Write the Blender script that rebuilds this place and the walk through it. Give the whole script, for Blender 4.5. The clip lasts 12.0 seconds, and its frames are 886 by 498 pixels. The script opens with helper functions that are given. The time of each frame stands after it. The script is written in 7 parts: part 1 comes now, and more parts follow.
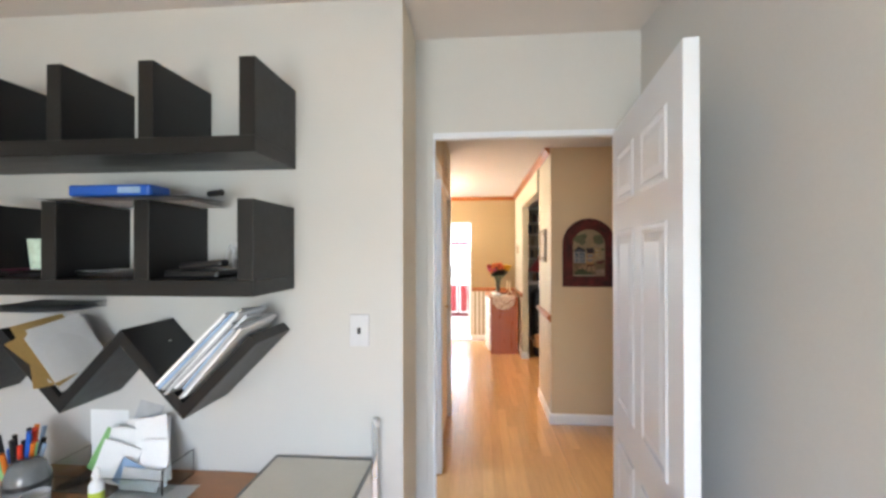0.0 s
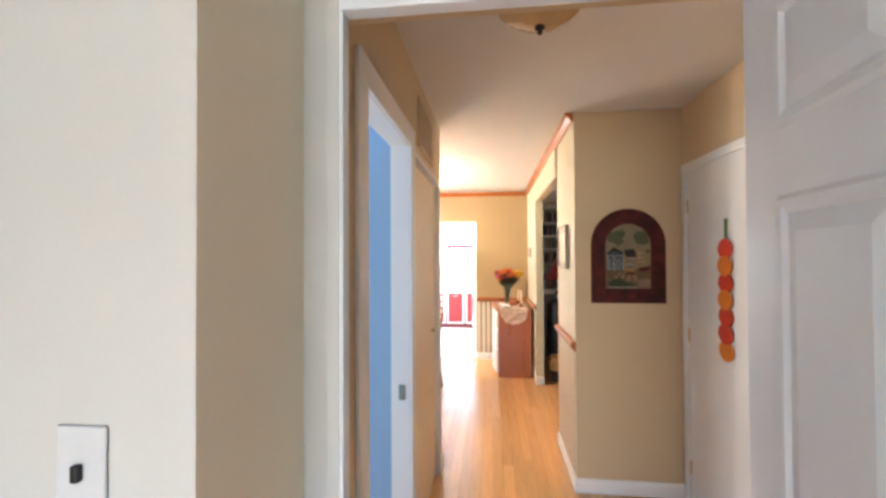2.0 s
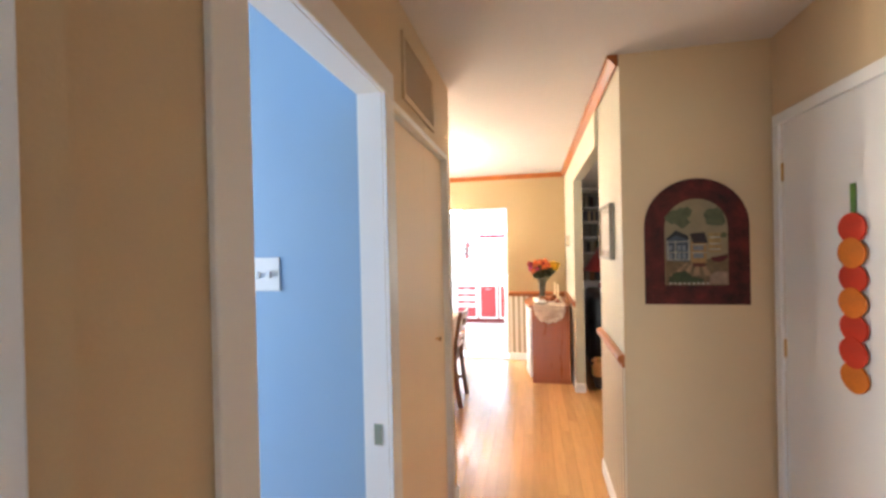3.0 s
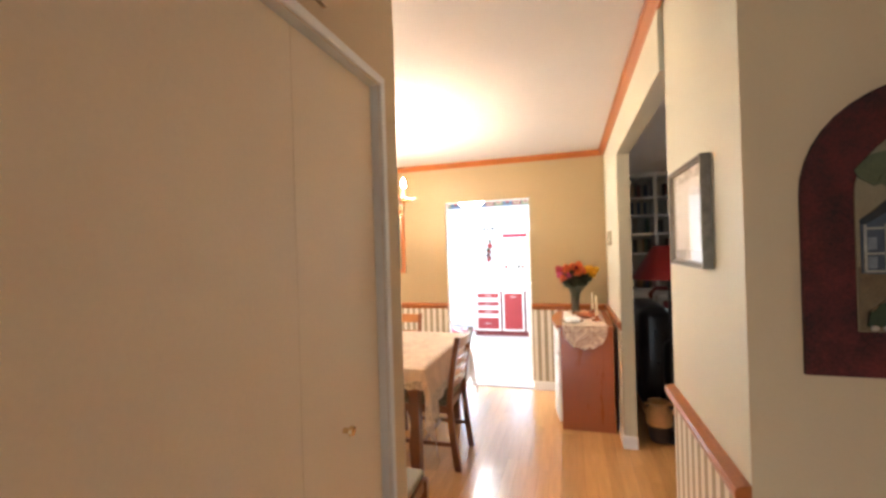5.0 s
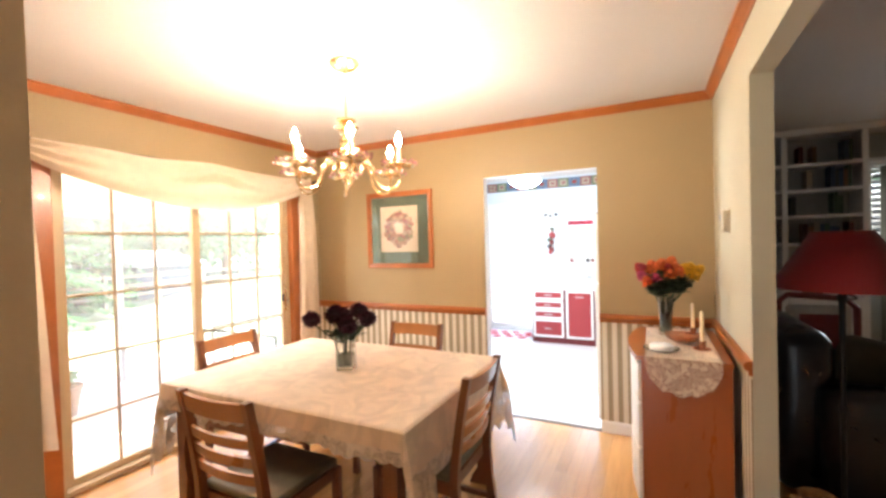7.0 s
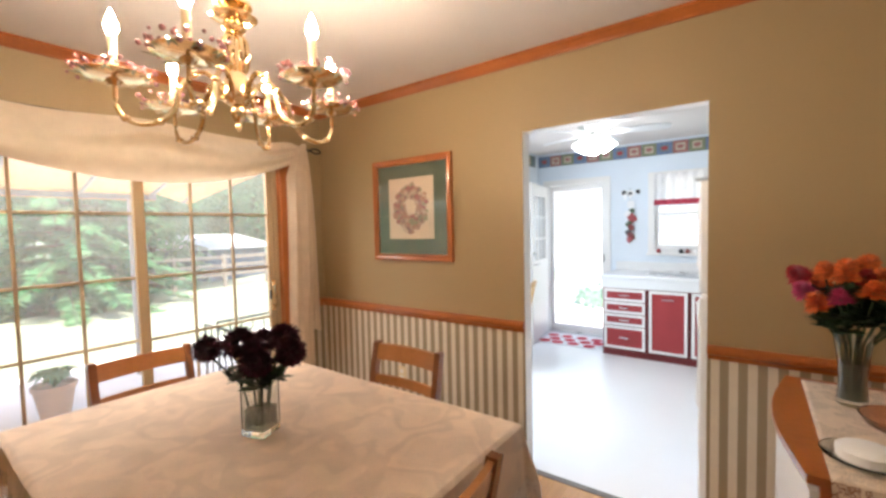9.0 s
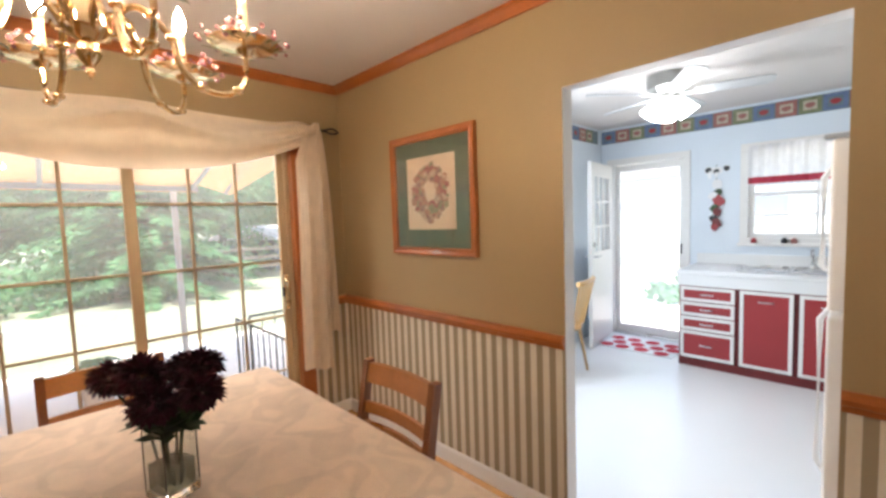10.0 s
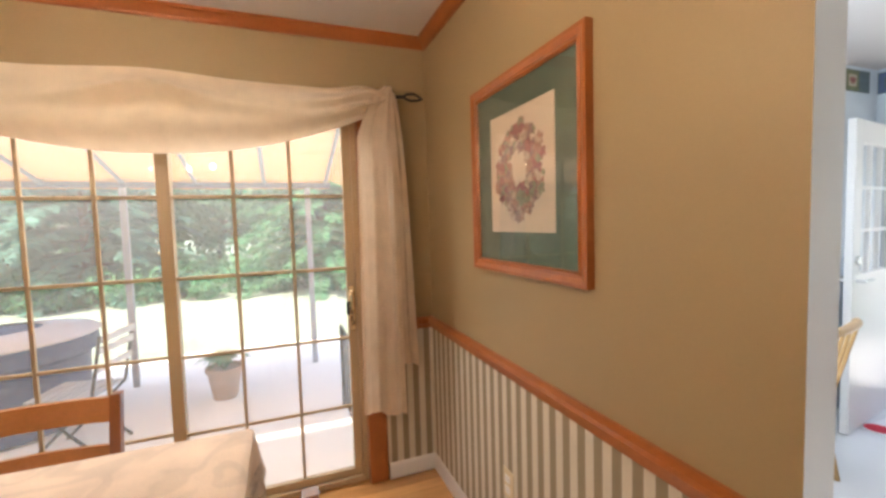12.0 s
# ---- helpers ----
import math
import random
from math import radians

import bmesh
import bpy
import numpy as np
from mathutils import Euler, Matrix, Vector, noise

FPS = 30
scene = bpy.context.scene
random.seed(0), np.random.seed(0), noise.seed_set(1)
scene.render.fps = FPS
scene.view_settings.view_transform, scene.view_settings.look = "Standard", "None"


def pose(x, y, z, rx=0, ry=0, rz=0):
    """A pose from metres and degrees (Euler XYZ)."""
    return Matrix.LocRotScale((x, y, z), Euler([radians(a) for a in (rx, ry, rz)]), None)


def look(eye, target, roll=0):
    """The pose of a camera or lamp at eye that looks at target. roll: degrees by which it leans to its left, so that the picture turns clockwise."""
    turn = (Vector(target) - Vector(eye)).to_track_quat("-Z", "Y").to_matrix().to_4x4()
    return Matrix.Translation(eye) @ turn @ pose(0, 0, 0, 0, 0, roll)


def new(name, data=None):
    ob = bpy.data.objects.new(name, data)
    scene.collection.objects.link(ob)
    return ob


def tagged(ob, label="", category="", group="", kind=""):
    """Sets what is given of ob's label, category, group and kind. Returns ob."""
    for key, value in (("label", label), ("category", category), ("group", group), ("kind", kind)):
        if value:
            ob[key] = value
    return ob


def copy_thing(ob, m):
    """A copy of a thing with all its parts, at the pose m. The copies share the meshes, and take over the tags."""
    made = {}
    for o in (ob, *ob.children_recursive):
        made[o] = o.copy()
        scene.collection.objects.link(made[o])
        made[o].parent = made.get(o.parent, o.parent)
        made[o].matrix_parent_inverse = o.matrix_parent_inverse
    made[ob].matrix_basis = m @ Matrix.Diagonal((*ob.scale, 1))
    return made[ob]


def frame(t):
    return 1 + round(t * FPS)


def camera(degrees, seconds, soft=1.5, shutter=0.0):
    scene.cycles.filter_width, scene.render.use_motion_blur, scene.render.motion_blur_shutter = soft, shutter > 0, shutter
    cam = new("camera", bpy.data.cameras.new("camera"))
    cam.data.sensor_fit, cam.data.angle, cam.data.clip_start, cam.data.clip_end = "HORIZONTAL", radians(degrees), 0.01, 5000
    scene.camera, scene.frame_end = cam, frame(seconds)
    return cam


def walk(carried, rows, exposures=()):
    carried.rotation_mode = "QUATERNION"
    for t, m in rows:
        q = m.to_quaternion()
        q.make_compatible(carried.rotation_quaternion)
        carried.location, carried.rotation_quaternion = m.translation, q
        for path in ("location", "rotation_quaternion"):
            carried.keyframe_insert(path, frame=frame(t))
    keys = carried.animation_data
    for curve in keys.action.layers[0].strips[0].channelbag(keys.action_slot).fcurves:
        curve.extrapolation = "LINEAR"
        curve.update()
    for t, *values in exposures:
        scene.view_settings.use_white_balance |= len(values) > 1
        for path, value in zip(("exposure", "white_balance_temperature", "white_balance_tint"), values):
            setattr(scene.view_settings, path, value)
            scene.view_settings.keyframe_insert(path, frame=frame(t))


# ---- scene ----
cam = camera(93.0, 12.0, soft=2.9)
PATH = [
    (0, (0.185, 0.112, 1.529), (0.015, 2.105, 1.537), -0.1),
    (0.5, (0.23, 0.343, 1.513), (0.001, 2.329, 1.517), -0.1),
    (1, (0.263, 0.575, 1.521), (0.034, 2.562, 1.529), -0.1),
    (1.5, (0.273, 0.851, 1.52), (0.084, 2.842, 1.516), -0.1),
    (2, (0.29, 1.103, 1.521), (0.057, 3.089, 1.55), -0.3),
    (2.5, (0.338, 1.385, 1.515), (-0.002, 3.356, 1.508), -0.8),
    (4.5, (0.459, 2.561, 1.507), (-0.066, 4.491, 1.507), -2.0),
    (5, (0.457, 2.833, 1.495), (-0.122, 4.747, 1.497), -1.8),
    (5.5, (0.43, 3.115, 1.492), (-0.209, 5.009, 1.452), -1.9),
    (6, (0.408, 3.395, 1.47), (-0.296, 5.266, 1.408), -1.9),
    (6.5, (0.43, 3.676, 1.48), (-0.372, 5.508, 1.451), -1.5),
    (8.5, (0.289, 4.785, 1.445), (-0.821, 6.445, 1.35), -1.9),
    (9, (0.222, 5.069, 1.459), (-0.966, 6.675, 1.362), -1.3),
    (9.5, (0.158, 5.327, 1.46), (-1.128, 6.854, 1.338), -2.0),
    (10, (0.103, 5.62, 1.454), (-1.32, 7.017, 1.309), -2.0),
    (10.5, (-0.008, 5.887, 1.444), (-1.538, 7.169, 1.318), -1.4),
    (11, (-0.142, 6.123, 1.452), (-1.761, 7.29, 1.329), -1.5),
    (11.5, (-0.278, 6.337, 1.434), (-2.038, 7.28, 1.316), -1.8),
    (12, (-0.439, 6.53, 1.434), (-2.301, 7.247, 1.308), -1.7),
]
EXPOSURES = [(0.0, 4.06), (1.5, 4.08), (2.0, 4.18), (2.5, 4.2), (4.5, 3.92), (5.5, 3.6), (6.5, 3.56), (8.5, 2.69), (9.5, 2.42), (10.5, 2.36), (12.0, 2.36)]
walk(cam, [(t, look(eye, target, roll)) for t, eye, target, roll in PATH], EXPOSURES)

# ---- world, sun and window light ----
world = bpy.data.worlds.new("sky")
scene.world = world
world.use_nodes = True
_wn, _wl = world.node_tree.nodes, world.node_tree.links
_wn.clear()
_sky = _wn.new("ShaderNodeTexSky")
_sky.sky_type = 'NISHITA'
_sky.sun_disc = False
_sky.sun_elevation = radians(65)
_sky.sun_rotation = radians(127)
_sky.air_density, _sky.dust_density, _sky.ozone_density = 1.0, 3.0, 1.0
_bg = _wn.new("ShaderNodeBackground")
_bg.inputs[1].default_value = 0.15
_wo = _wn.new("ShaderNodeOutputWorld")
_wl.new(_sky.outputs[0], _bg.inputs[0])
_wl.new(_bg.outputs[0], _wo.inputs[0])

_sun = bpy.data.lights.new("sun", 'SUN')
_sun.energy, _sun.angle, _sun.color = 2.7, radians(2), (1.0, 0.95, 0.86)
_so = new("sun", _sun)
_so.matrix_world = look((8, -6, 21.5), (0, 0, 0))


def window_light(name, eye, target, w, h, power, colour):
    d = bpy.data.lights.new(name, 'AREA')
    d.shape, d.size, d.size_y, d.energy, d.color = 'RECTANGLE', w, h, power, colour
    ob = new(name, d)
    ob.matrix_world = look(eye, target)
    return ob


# daylight that comes in by the office window, behind the walker
window_light("office_window_light", (-0.30, -1.72, 1.15), (0.60, 0.3, 0.75), 1.35, 1.2, 2.9, (0.76, 0.87, 1.0))
# and by the window of the blue room, out of sight of the walker
window_light("blue_room_window_light", (-2.58, 2.3, 1.45), (0.0, 2.3, 1.4), 0.75, 1.05, 3.5, (0.86, 0.93, 1.0))


# and by a west opening added out of sight, to brighten the kitchen
window_light("kitchen_window_light", (-2.24, 8.2, 1.5), (0.0, 8.6, 1.0), 0.95, 0.95, 8.4, (0.84, 0.92, 1.0))


# and under the awning, by the sliding door
window_light("dining_window_light", (-3.30, 5.95, 2.36), (-1.40, 5.95, 0.6), 2.0, 0.35, 9.0, (1.0, 0.97, 0.94))


# and by the living room window, behind its blind
window_light("living_window_light", (2.81, 9.415, 1.5), (2.81, 8.0, 1.3), 1.06, 1.08, 6.5, (0.86, 0.93, 1.0))


# ---- materials ----
def material(name, colour, rough=0.5, metal=0.0, vary=0.10, scale=6.0, fine=90.0, bump=0.05, rough_vary=0.1,
             stretch=(1, 1, 1), second=None, emit=None, emit_strength=0.0, coat=0.0, transmission=0.0, alpha=1.0, sheen=0.0,
             subsurface=0.0, random_object=0.0, random_island=0.0):
    """Principled surface with colour varied at two scales, and fine relief."""
    m = bpy.data.materials.new(name)
    m.use_nodes = True
    nt = m.node_tree
    n, l = nt.nodes, nt.links
    b = n["Principled BSDF"]
    b.inputs["Roughness"].default_value = rough
    b.inputs["Metallic"].default_value = metal
    b.inputs["Coat Weight"].default_value = coat
    b.inputs["Transmission Weight"].default_value = transmission
    b.inputs["Alpha"].default_value = alpha
    b.inputs["Sheen Weight"].default_value = sheen
    tc = n.new("ShaderNodeTexCoord")
    mp = n.new("ShaderNodeMapping")
    mp.inputs["Scale"].default_value = stretch
    l.new(tc.outputs["Object"], mp.inputs[0])
    big = n.new("ShaderNodeTexNoise")
    big.inputs["Scale"].default_value, big.inputs["Detail"].default_value = scale, 5
    l.new(mp.outputs[0], big.inputs["Vector"])
    small = n.new("ShaderNodeTexNoise")
    small.inputs["Scale"].default_value, small.inputs["Detail"].default_value = fine, 3
    l.new(mp.outputs[0], small.inputs["Vector"])
    c2 = second or tuple(max(0.0, c * (1 - 2.2 * vary)) for c in colour)
    ramp = n.new("ShaderNodeValToRGB")
    ramp.color_ramp.elements[0].position, ramp.color_ramp.elements[1].position = 0.32, 0.68
    ramp.color_ramp.elements[0].color = (*c2, 1)
    ramp.color_ramp.elements[1].color = (*colour, 1)
    mixf = n.new("ShaderNodeMath")
    mixf.operation = 'MULTIPLY_ADD'
    mixf.inputs[1].default_value, mixf.inputs[2].default_value = 0.35, 0.0
    l.new(small.outputs["Fac"], mixf.inputs[0])
    add = n.new("ShaderNodeMath")
    add.operation = 'MULTIPLY_ADD'
    add.inputs[1].default_value = 0.65
    l.new(big.outputs["Fac"], add.inputs[0])
    l.new(mixf.outputs[0], add.inputs[2])
    fac = add.outputs[0]
    l.new(fac, ramp.inputs[0])
    col = ramp.outputs[0]
    if random_object or random_island:
        if random_object:
            src = n.new("ShaderNodeObjectInfo").outputs["Random"]
            amount = random_object
        else:
            src = n.new("ShaderNodeNewGeometry").outputs["Random Per Island"]
            amount = random_island
        mr = n.new("ShaderNodeMapRange")
        mr.inputs["To Min"].default_value, mr.inputs["To Max"].default_value = 1 - amount, 1 + amount
        l.new(src, mr.inputs["Value"])
        hs = n.new("ShaderNodeHueSaturation")
        l.new(mr.outputs[0], hs.inputs["Value"])
        l.new(col, hs.inputs["Color"])
        col = hs.outputs[0]
    l.new(col, b.inputs["Base Color"])
    if rough_vary:
        rr = n.new("ShaderNodeMapRange")
        rr.inputs["To Min"].default_value = max(0.02, rough - rough_vary)
        rr.inputs["To Max"].default_value = min(1.0, rough + rough_vary)
        l.new(big.outputs["Fac"], rr.inputs["Value"])
        l.new(rr.outputs[0], b.inputs["Roughness"])
    if bump:
        bp = n.new("ShaderNodeBump")
        bp.inputs["Strength"].default_value, bp.inputs["Distance"].default_value = bump, 0.01
        l.new(small.outputs["Fac"], bp.inputs["Height"])
        l.new(bp.outputs[0], b.inputs["Normal"])
    if emit:
        b.inputs["Emission Color"].default_value = (*emit, 1)
        b.inputs["Emission Strength"].default_value = emit_strength
    return m


def striped(name, axis, period, light, dark, offset=0.0):
    """Wallpaper with upright stripes of two tones."""
    m = material(name, light, rough=0.65, vary=0.04, scale=9, bump=0.02)
    n, l = m.node_tree.nodes, m.node_tree.links
    b = n["Principled BSDF"]
    old = b.inputs["Base Color"].links[0].from_socket
    tc = n.new("ShaderNodeTexCoord")
    sep = n.new("ShaderNodeSeparateXYZ")
    l.new(tc.outputs["Object"], sep.inputs[0])
    a = n.new("ShaderNodeMath")
    a.operation = 'MULTIPLY_ADD'
    a.inputs[1].default_value, a.inputs[2].default_value = 1 / period, offset
    l.new(sep.outputs[axis], a.inputs[0])
    f = n.new("ShaderNodeMath")
    f.operation = 'FRACT'
    l.new(a.outputs[0], f.inputs[0])
    r = n.new("ShaderNodeValToRGB")
    r.color_ramp.interpolation = 'CONSTANT'
    r.color_ramp.elements[0].color = (0, 0, 0, 1)
    r.color_ramp.elements[1].position = 0.5
    r.color_ramp.elements[1].color = (1, 1, 1, 1)
    l.new(f.outputs[0], r.inputs[0])
    mx = n.new("ShaderNodeMix")
    mx.data_type = 'RGBA'
    mx.inputs[7].default_value = (*dark, 1)
    l.new(r.outputs[0], mx.inputs[0])
    l.new(old, mx.inputs[6])
    l.new(mx.outputs[2], b.inputs["Base Color"])
    return m


def glass(name, tint=(1, 1, 1), rough=0.0, gloss=0.08):
    """Thin clear pane: mostly see-through with a faint mirror."""
    m = bpy.data.materials.new(name)
    m.use_nodes = True
    n, l = m.node_tree.nodes, m.node_tree.links
    n.clear()
    t = n.new("ShaderNodeBsdfTransparent")
    t.inputs[0].default_value = (*tint, 1)
    g = n.new("ShaderNodeBsdfGlossy")
    g.inputs["Roughness"].default_value = rough
    lw = n.new("ShaderNodeLayerWeight")
    lw.inputs[0].default_value = 0.5
    pw = n.new("ShaderNodeMath")
    pw.operation = 'POWER'
    pw.inputs[1].default_value = 4.0
    l.new(lw.outputs["Facing"], pw.inputs[0])
    fr = n.new("ShaderNodeMath")
    fr.operation = 'MULTIPLY_ADD'
    fr.inputs[1].default_value, fr.inputs[2].default_value = 0.55, 0.5 * gloss
    l.new(pw.outputs[0], fr.inputs[0])
    mx = n.new("ShaderNodeMixShader")
    o = n.new("ShaderNodeOutputMaterial")
    l.new(fr.outputs[0], mx.inputs[0])
    l.new(t.outputs[0], mx.inputs[1])
    l.new(g.outputs[0], mx.inputs[2])
    l.new(mx.outputs[0], o.inputs[0])
    return m


def cloth(name, colour, see=0.25, vary=0.06, scale=14, fine=420):
    """Woven cloth that lets some light through."""
    m = material(name, colour, rough=0.85, vary=vary, scale=scale, fine=fine, bump=0.12, sheen=0.2)
    n, l = m.node_tree.nodes, m.node_tree.links
    b = n["Principled BSDF"]
    tr = n.new("ShaderNodeBsdfTranslucent")
    l.new(b.inputs["Base Color"].links[0].from_socket, tr.inputs[0])
    mx = n.new("ShaderNodeMixShader")
    mx.inputs[0].default_value = see
    l.new(b.outputs[0], mx.inputs[1])
    l.new(tr.outputs[0], mx.inputs[2])
    l.new(mx.outputs[0], n["Material Output"].inputs[0])
    return m


M_OFFICE = material("office_paint", (0.575, 0.575, 0.57), rough=0.6, vary=0.03, scale=1.5, fine=140, bump=0.05)
M_HALL = material("hall_paint", (0.62, 0.465, 0.29), rough=0.55, vary=0.03, scale=1.5, fine=140, bump=0.05)
M_KHAKI = material("khaki_paint", (0.365, 0.265, 0.138), rough=0.5, vary=0.03, scale=1.2, fine=140, bump=0.05)
M_CREAM = material("cream_paint", (0.555, 0.525, 0.405), rough=0.5, vary=0.03, scale=1.5, fine=140, bump=0.05)
# office paint, lightened and warmed to put hall light into the return's face
M_RETURN_LIT = material("return_paint_lit", (0.78, 0.69, 0.55), rough=0.55, vary=0.03, scale=1.5, fine=140, bump=0.05)
M_BLUE = material("blue_paint", (0.27, 0.42, 0.60), rough=0.55, vary=0.03, scale=1.5, fine=140, bump=0.05)
M_CEIL = material("ceiling_white", (0.66, 0.625, 0.605), rough=0.8, vary=0.03, scale=2, fine=160, bump=0.08)
M_WHITE = material("white_trim", (0.80, 0.79, 0.78), rough=0.35, rough_vary=0.04, vary=0.008, scale=3, fine=120, bump=0.03)
M_DOORWHITE = material("door_white", (0.71, 0.75, 0.82), rough=0.30, rough_vary=0.03, vary=0.006, scale=2, fine=100, bump=0.03)
M_KWALL = material("kitchen_white", (0.72, 0.79, 0.865), rough=0.5, vary=0.03, scale=2, fine=140, bump=0.04)
M_ORANGE = material("orange_oak", (0.42, 0.122, 0.027), rough=0.32, vary=0.14, scale=5, fine=60, bump=0.05, stretch=(1, 1, 1), coat=0.3)
M_OAK = material("oak_floor", (0.73, 0.40, 0.155), rough=0.25, vary=0.09, scale=3.5, fine=40, bump=0.012, stretch=(9, 1, 1), coat=1.0, random_object=0.12, rough_vary=0.06)
M_OAK.node_tree.nodes["Principled BSDF"].inputs["Coat Roughness"].default_value = 0.2
M_CHAIRWOOD = material("chair_wood", (0.25, 0.085, 0.03), rough=0.32, vary=0.15, scale=8, fine=90, bump=0.04, coat=0.25)
M_SIDEWOOD = material("sideboard_wood", (0.34, 0.09, 0.024), rough=0.3, vary=0.05, scale=4, fine=50, bump=0.03, stretch=(5, 5, 1), coat=0.3)
M_BLACKWOOD = material("black_brown_veneer", (0.007, 0.0068, 0.007), rough=0.42, vary=0.2, scale=6, fine=70, bump=0.04, stretch=(1, 6, 6))
M_BLACKWOOD.node_tree.nodes["Principled BSDF"].inputs["Specular IOR Level"].default_value = 0.42
M_BRASS = material("polished_brass", (0.85, 0.66, 0.40), rough=0.16, metal=1.0, vary=0.05, scale=20, bump=0.01, rough_vary=0.06)
M_STEEL = material("steel", (0.62, 0.62, 0.62), rough=0.28, metal=1.0, vary=0.05, bump=0.01)
M_DARKMETAL = material("dark_iron", (0.03, 0.03, 0.032), rough=0.45, metal=0.6, vary=0.1, bump=0.03)
M_ALMOND = material("almond_vinyl", (0.52, 0.40, 0.25), rough=0.45, vary=0.04, bump=0.02)
M_VINYL = material("kitchen_floor_vinyl", (0.82, 0.83, 0.85), rough=0.22, vary=0.012, scale=2, fine=70, bump=0.02, rough_vary=0.08)
M_RED = material("red_cabinet_paint", (0.36, 0.035, 0.04), rough=0.4, vary=0.08, scale=4, fine=90, bump=0.03)
M_DARKRED = material("dark_red_kick", (0.17, 0.018, 0.02), rough=0.5, vary=0.1, bump=0.03)
M_COUNTER = material("white_laminate", (0.78, 0.79, 0.80), rough=0.25, vary=0.008, rough_vary=0.03, bump=0.01)
M_SHEER = cloth("cream_curtain_cloth", (0.81, 0.67, 0.51), see=0.36)
M_LACE = cloth("cream_damask_cloth", (0.93, 0.77, 0.635), see=0.08, vary=0.10, scale=8, fine=260)
def damask(m, scale, depth):
    """Weaves a tone-on-tone leaf pattern into a cloth."""
    n, l = m.node_tree.nodes, m.node_tree.links
    b = n["Principled BSDF"]
    src = b.inputs["Base Color"].links[0].from_socket
    tc = n.new("ShaderNodeTexCoord")
    ns = n.new("ShaderNodeTexNoise")
    ns.inputs["Scale"].default_value, ns.inputs["Detail"].default_value, ns.inputs["Distortion"].default_value = scale, 1.5, 0.5
    l.new(tc.outputs["Object"], ns.inputs["Vector"])
    ramp = n.new("ShaderNodeValToRGB")
    for pos, v in ((0.38, 1.0), (0.42, 1 - depth), (0.50, 1 - depth), (0.53, 1.0), (0.60, 1.0), (0.63, 1 - 0.6 * depth)):
        e = ramp.color_ramp.elements.new(pos)
        e.color = (v, v * 0.99, v * 0.97, 1)
    ramp.color_ramp.elements[0].color = ramp.color_ramp.elements[-1].color = (1, 1, 1, 1)
    l.new(ns.outputs["Fac"], ramp.inputs[0])
    mx = n.new("ShaderNodeMixRGB")
    mx.blend_type = 'MULTIPLY'
    mx.inputs[0].default_value = 1.0
    l.new(src, mx.inputs[1])
    l.new(ramp.outputs[0], mx.inputs[2])
    l.new(mx.outputs[0], b.inputs["Base Color"])


damask(M_LACE, 5.5, 0.12)
M_GLASS = glass("clear_glass")
def hazed(name, veil):
    """A pane with a thin translucent veil, put in for hazy glare from outdoors."""
    m = glass(name)
    n, l = m.node_tree.nodes, m.node_tree.links
    o = n["Material Output"]
    old = o.inputs[0].links[0].from_socket
    tr = n.new("ShaderNodeBsdfTranslucent")
    tr.inputs[0].default_value = (0.9, 0.93, 0.95, 1)
    mx = n.new("ShaderNodeMixShader")
    mx.inputs[0].default_value = veil
    l.new(old, mx.inputs[1])
    l.new(tr.outputs[0], mx.inputs[2])
    l.new(mx.outputs[0], o.inputs[0])
    return m


def lace(name, colour, holes, motif=26, net=250, dense=0.47):
    """Open lace: cloth with a floral pattern of small gaps."""
    m = cloth(name, colour, see=0.2, vary=0.08, scale=40, fine=300)
    n, l = m.node_tree.nodes, m.node_tree.links
    o = n["Material Output"]
    old = o.inputs[0].links[0].from_socket
    tc = n.new("ShaderNodeTexCoord")
    big = n.new("ShaderNodeTexNoise")
    big.inputs["Scale"].default_value, big.inputs["Detail"].default_value = motif, 1
    fine = n.new("ShaderNodeTexVoronoi")
    fine.inputs["Scale"].default_value = net
    l.new(tc.outputs["Object"], big.inputs["Vector"])
    l.new(tc.outputs["Object"], fine.inputs["Vector"])
    a = n.new("ShaderNodeMath")
    a.operation = 'GREATER_THAN'
    a.inputs[1].default_value = dense
    l.new(big.outputs["Fac"], a.inputs[0])
    b = n.new("ShaderNodeMath")
    b.operation = 'LESS_THAN'
    b.inputs[1].default_value = 0.5
    l.new(fine.outputs["Distance"], b.inputs[0])
    c = n.new("ShaderNodeMath")
    c.operation = 'MULTIPLY'
    l.new(a.outputs[0], c.inputs[0])
    l.new(b.outputs[0], c.inputs[1])
    d = n.new("ShaderNodeMath")
    d.operation = 'MULTIPLY'
    d.inputs[1].default_value = holes
    l.new(c.outputs[0], d.inputs[0])
    tr = n.new("ShaderNodeBsdfTransparent")
    mx = n.new("ShaderNodeMixShader")
    l.new(d.outputs[0], mx.inputs[0])
    l.new(old, mx.inputs[1])
    l.new(tr.outputs[0], mx.inputs[2])
    l.new(mx.outputs[0], o.inputs[0])
    return m


# veils that imitate outdoor glare in the sliding door and the storm door
M_HAZED = hazed("hazed_glass", 0.09)
M_STORMPANE = hazed("storm_door_glass", 0.14)
M_LACEHEM = lace("cream_lace_hem", (0.85, 0.75, 0.65), 0.75)
M_GLASSWARE = material("glassware", (0.93, 0.97, 0.96), rough=0.04, transmission=1.0, vary=0.01, bump=0.0, rough_vary=0.0)
M_BULB = material("lit_bulb", (1, 0.9, 0.7), rough=0.4, bump=0, emit=(1.0, 0.80, 0.605), emit_strength=144)
M_FANLIGHT = material("lit_frosted_glass", (1, 1, 1), rough=0.4, bump=0, emit=(0.93, 0.97, 1.0), emit_strength=4.0)
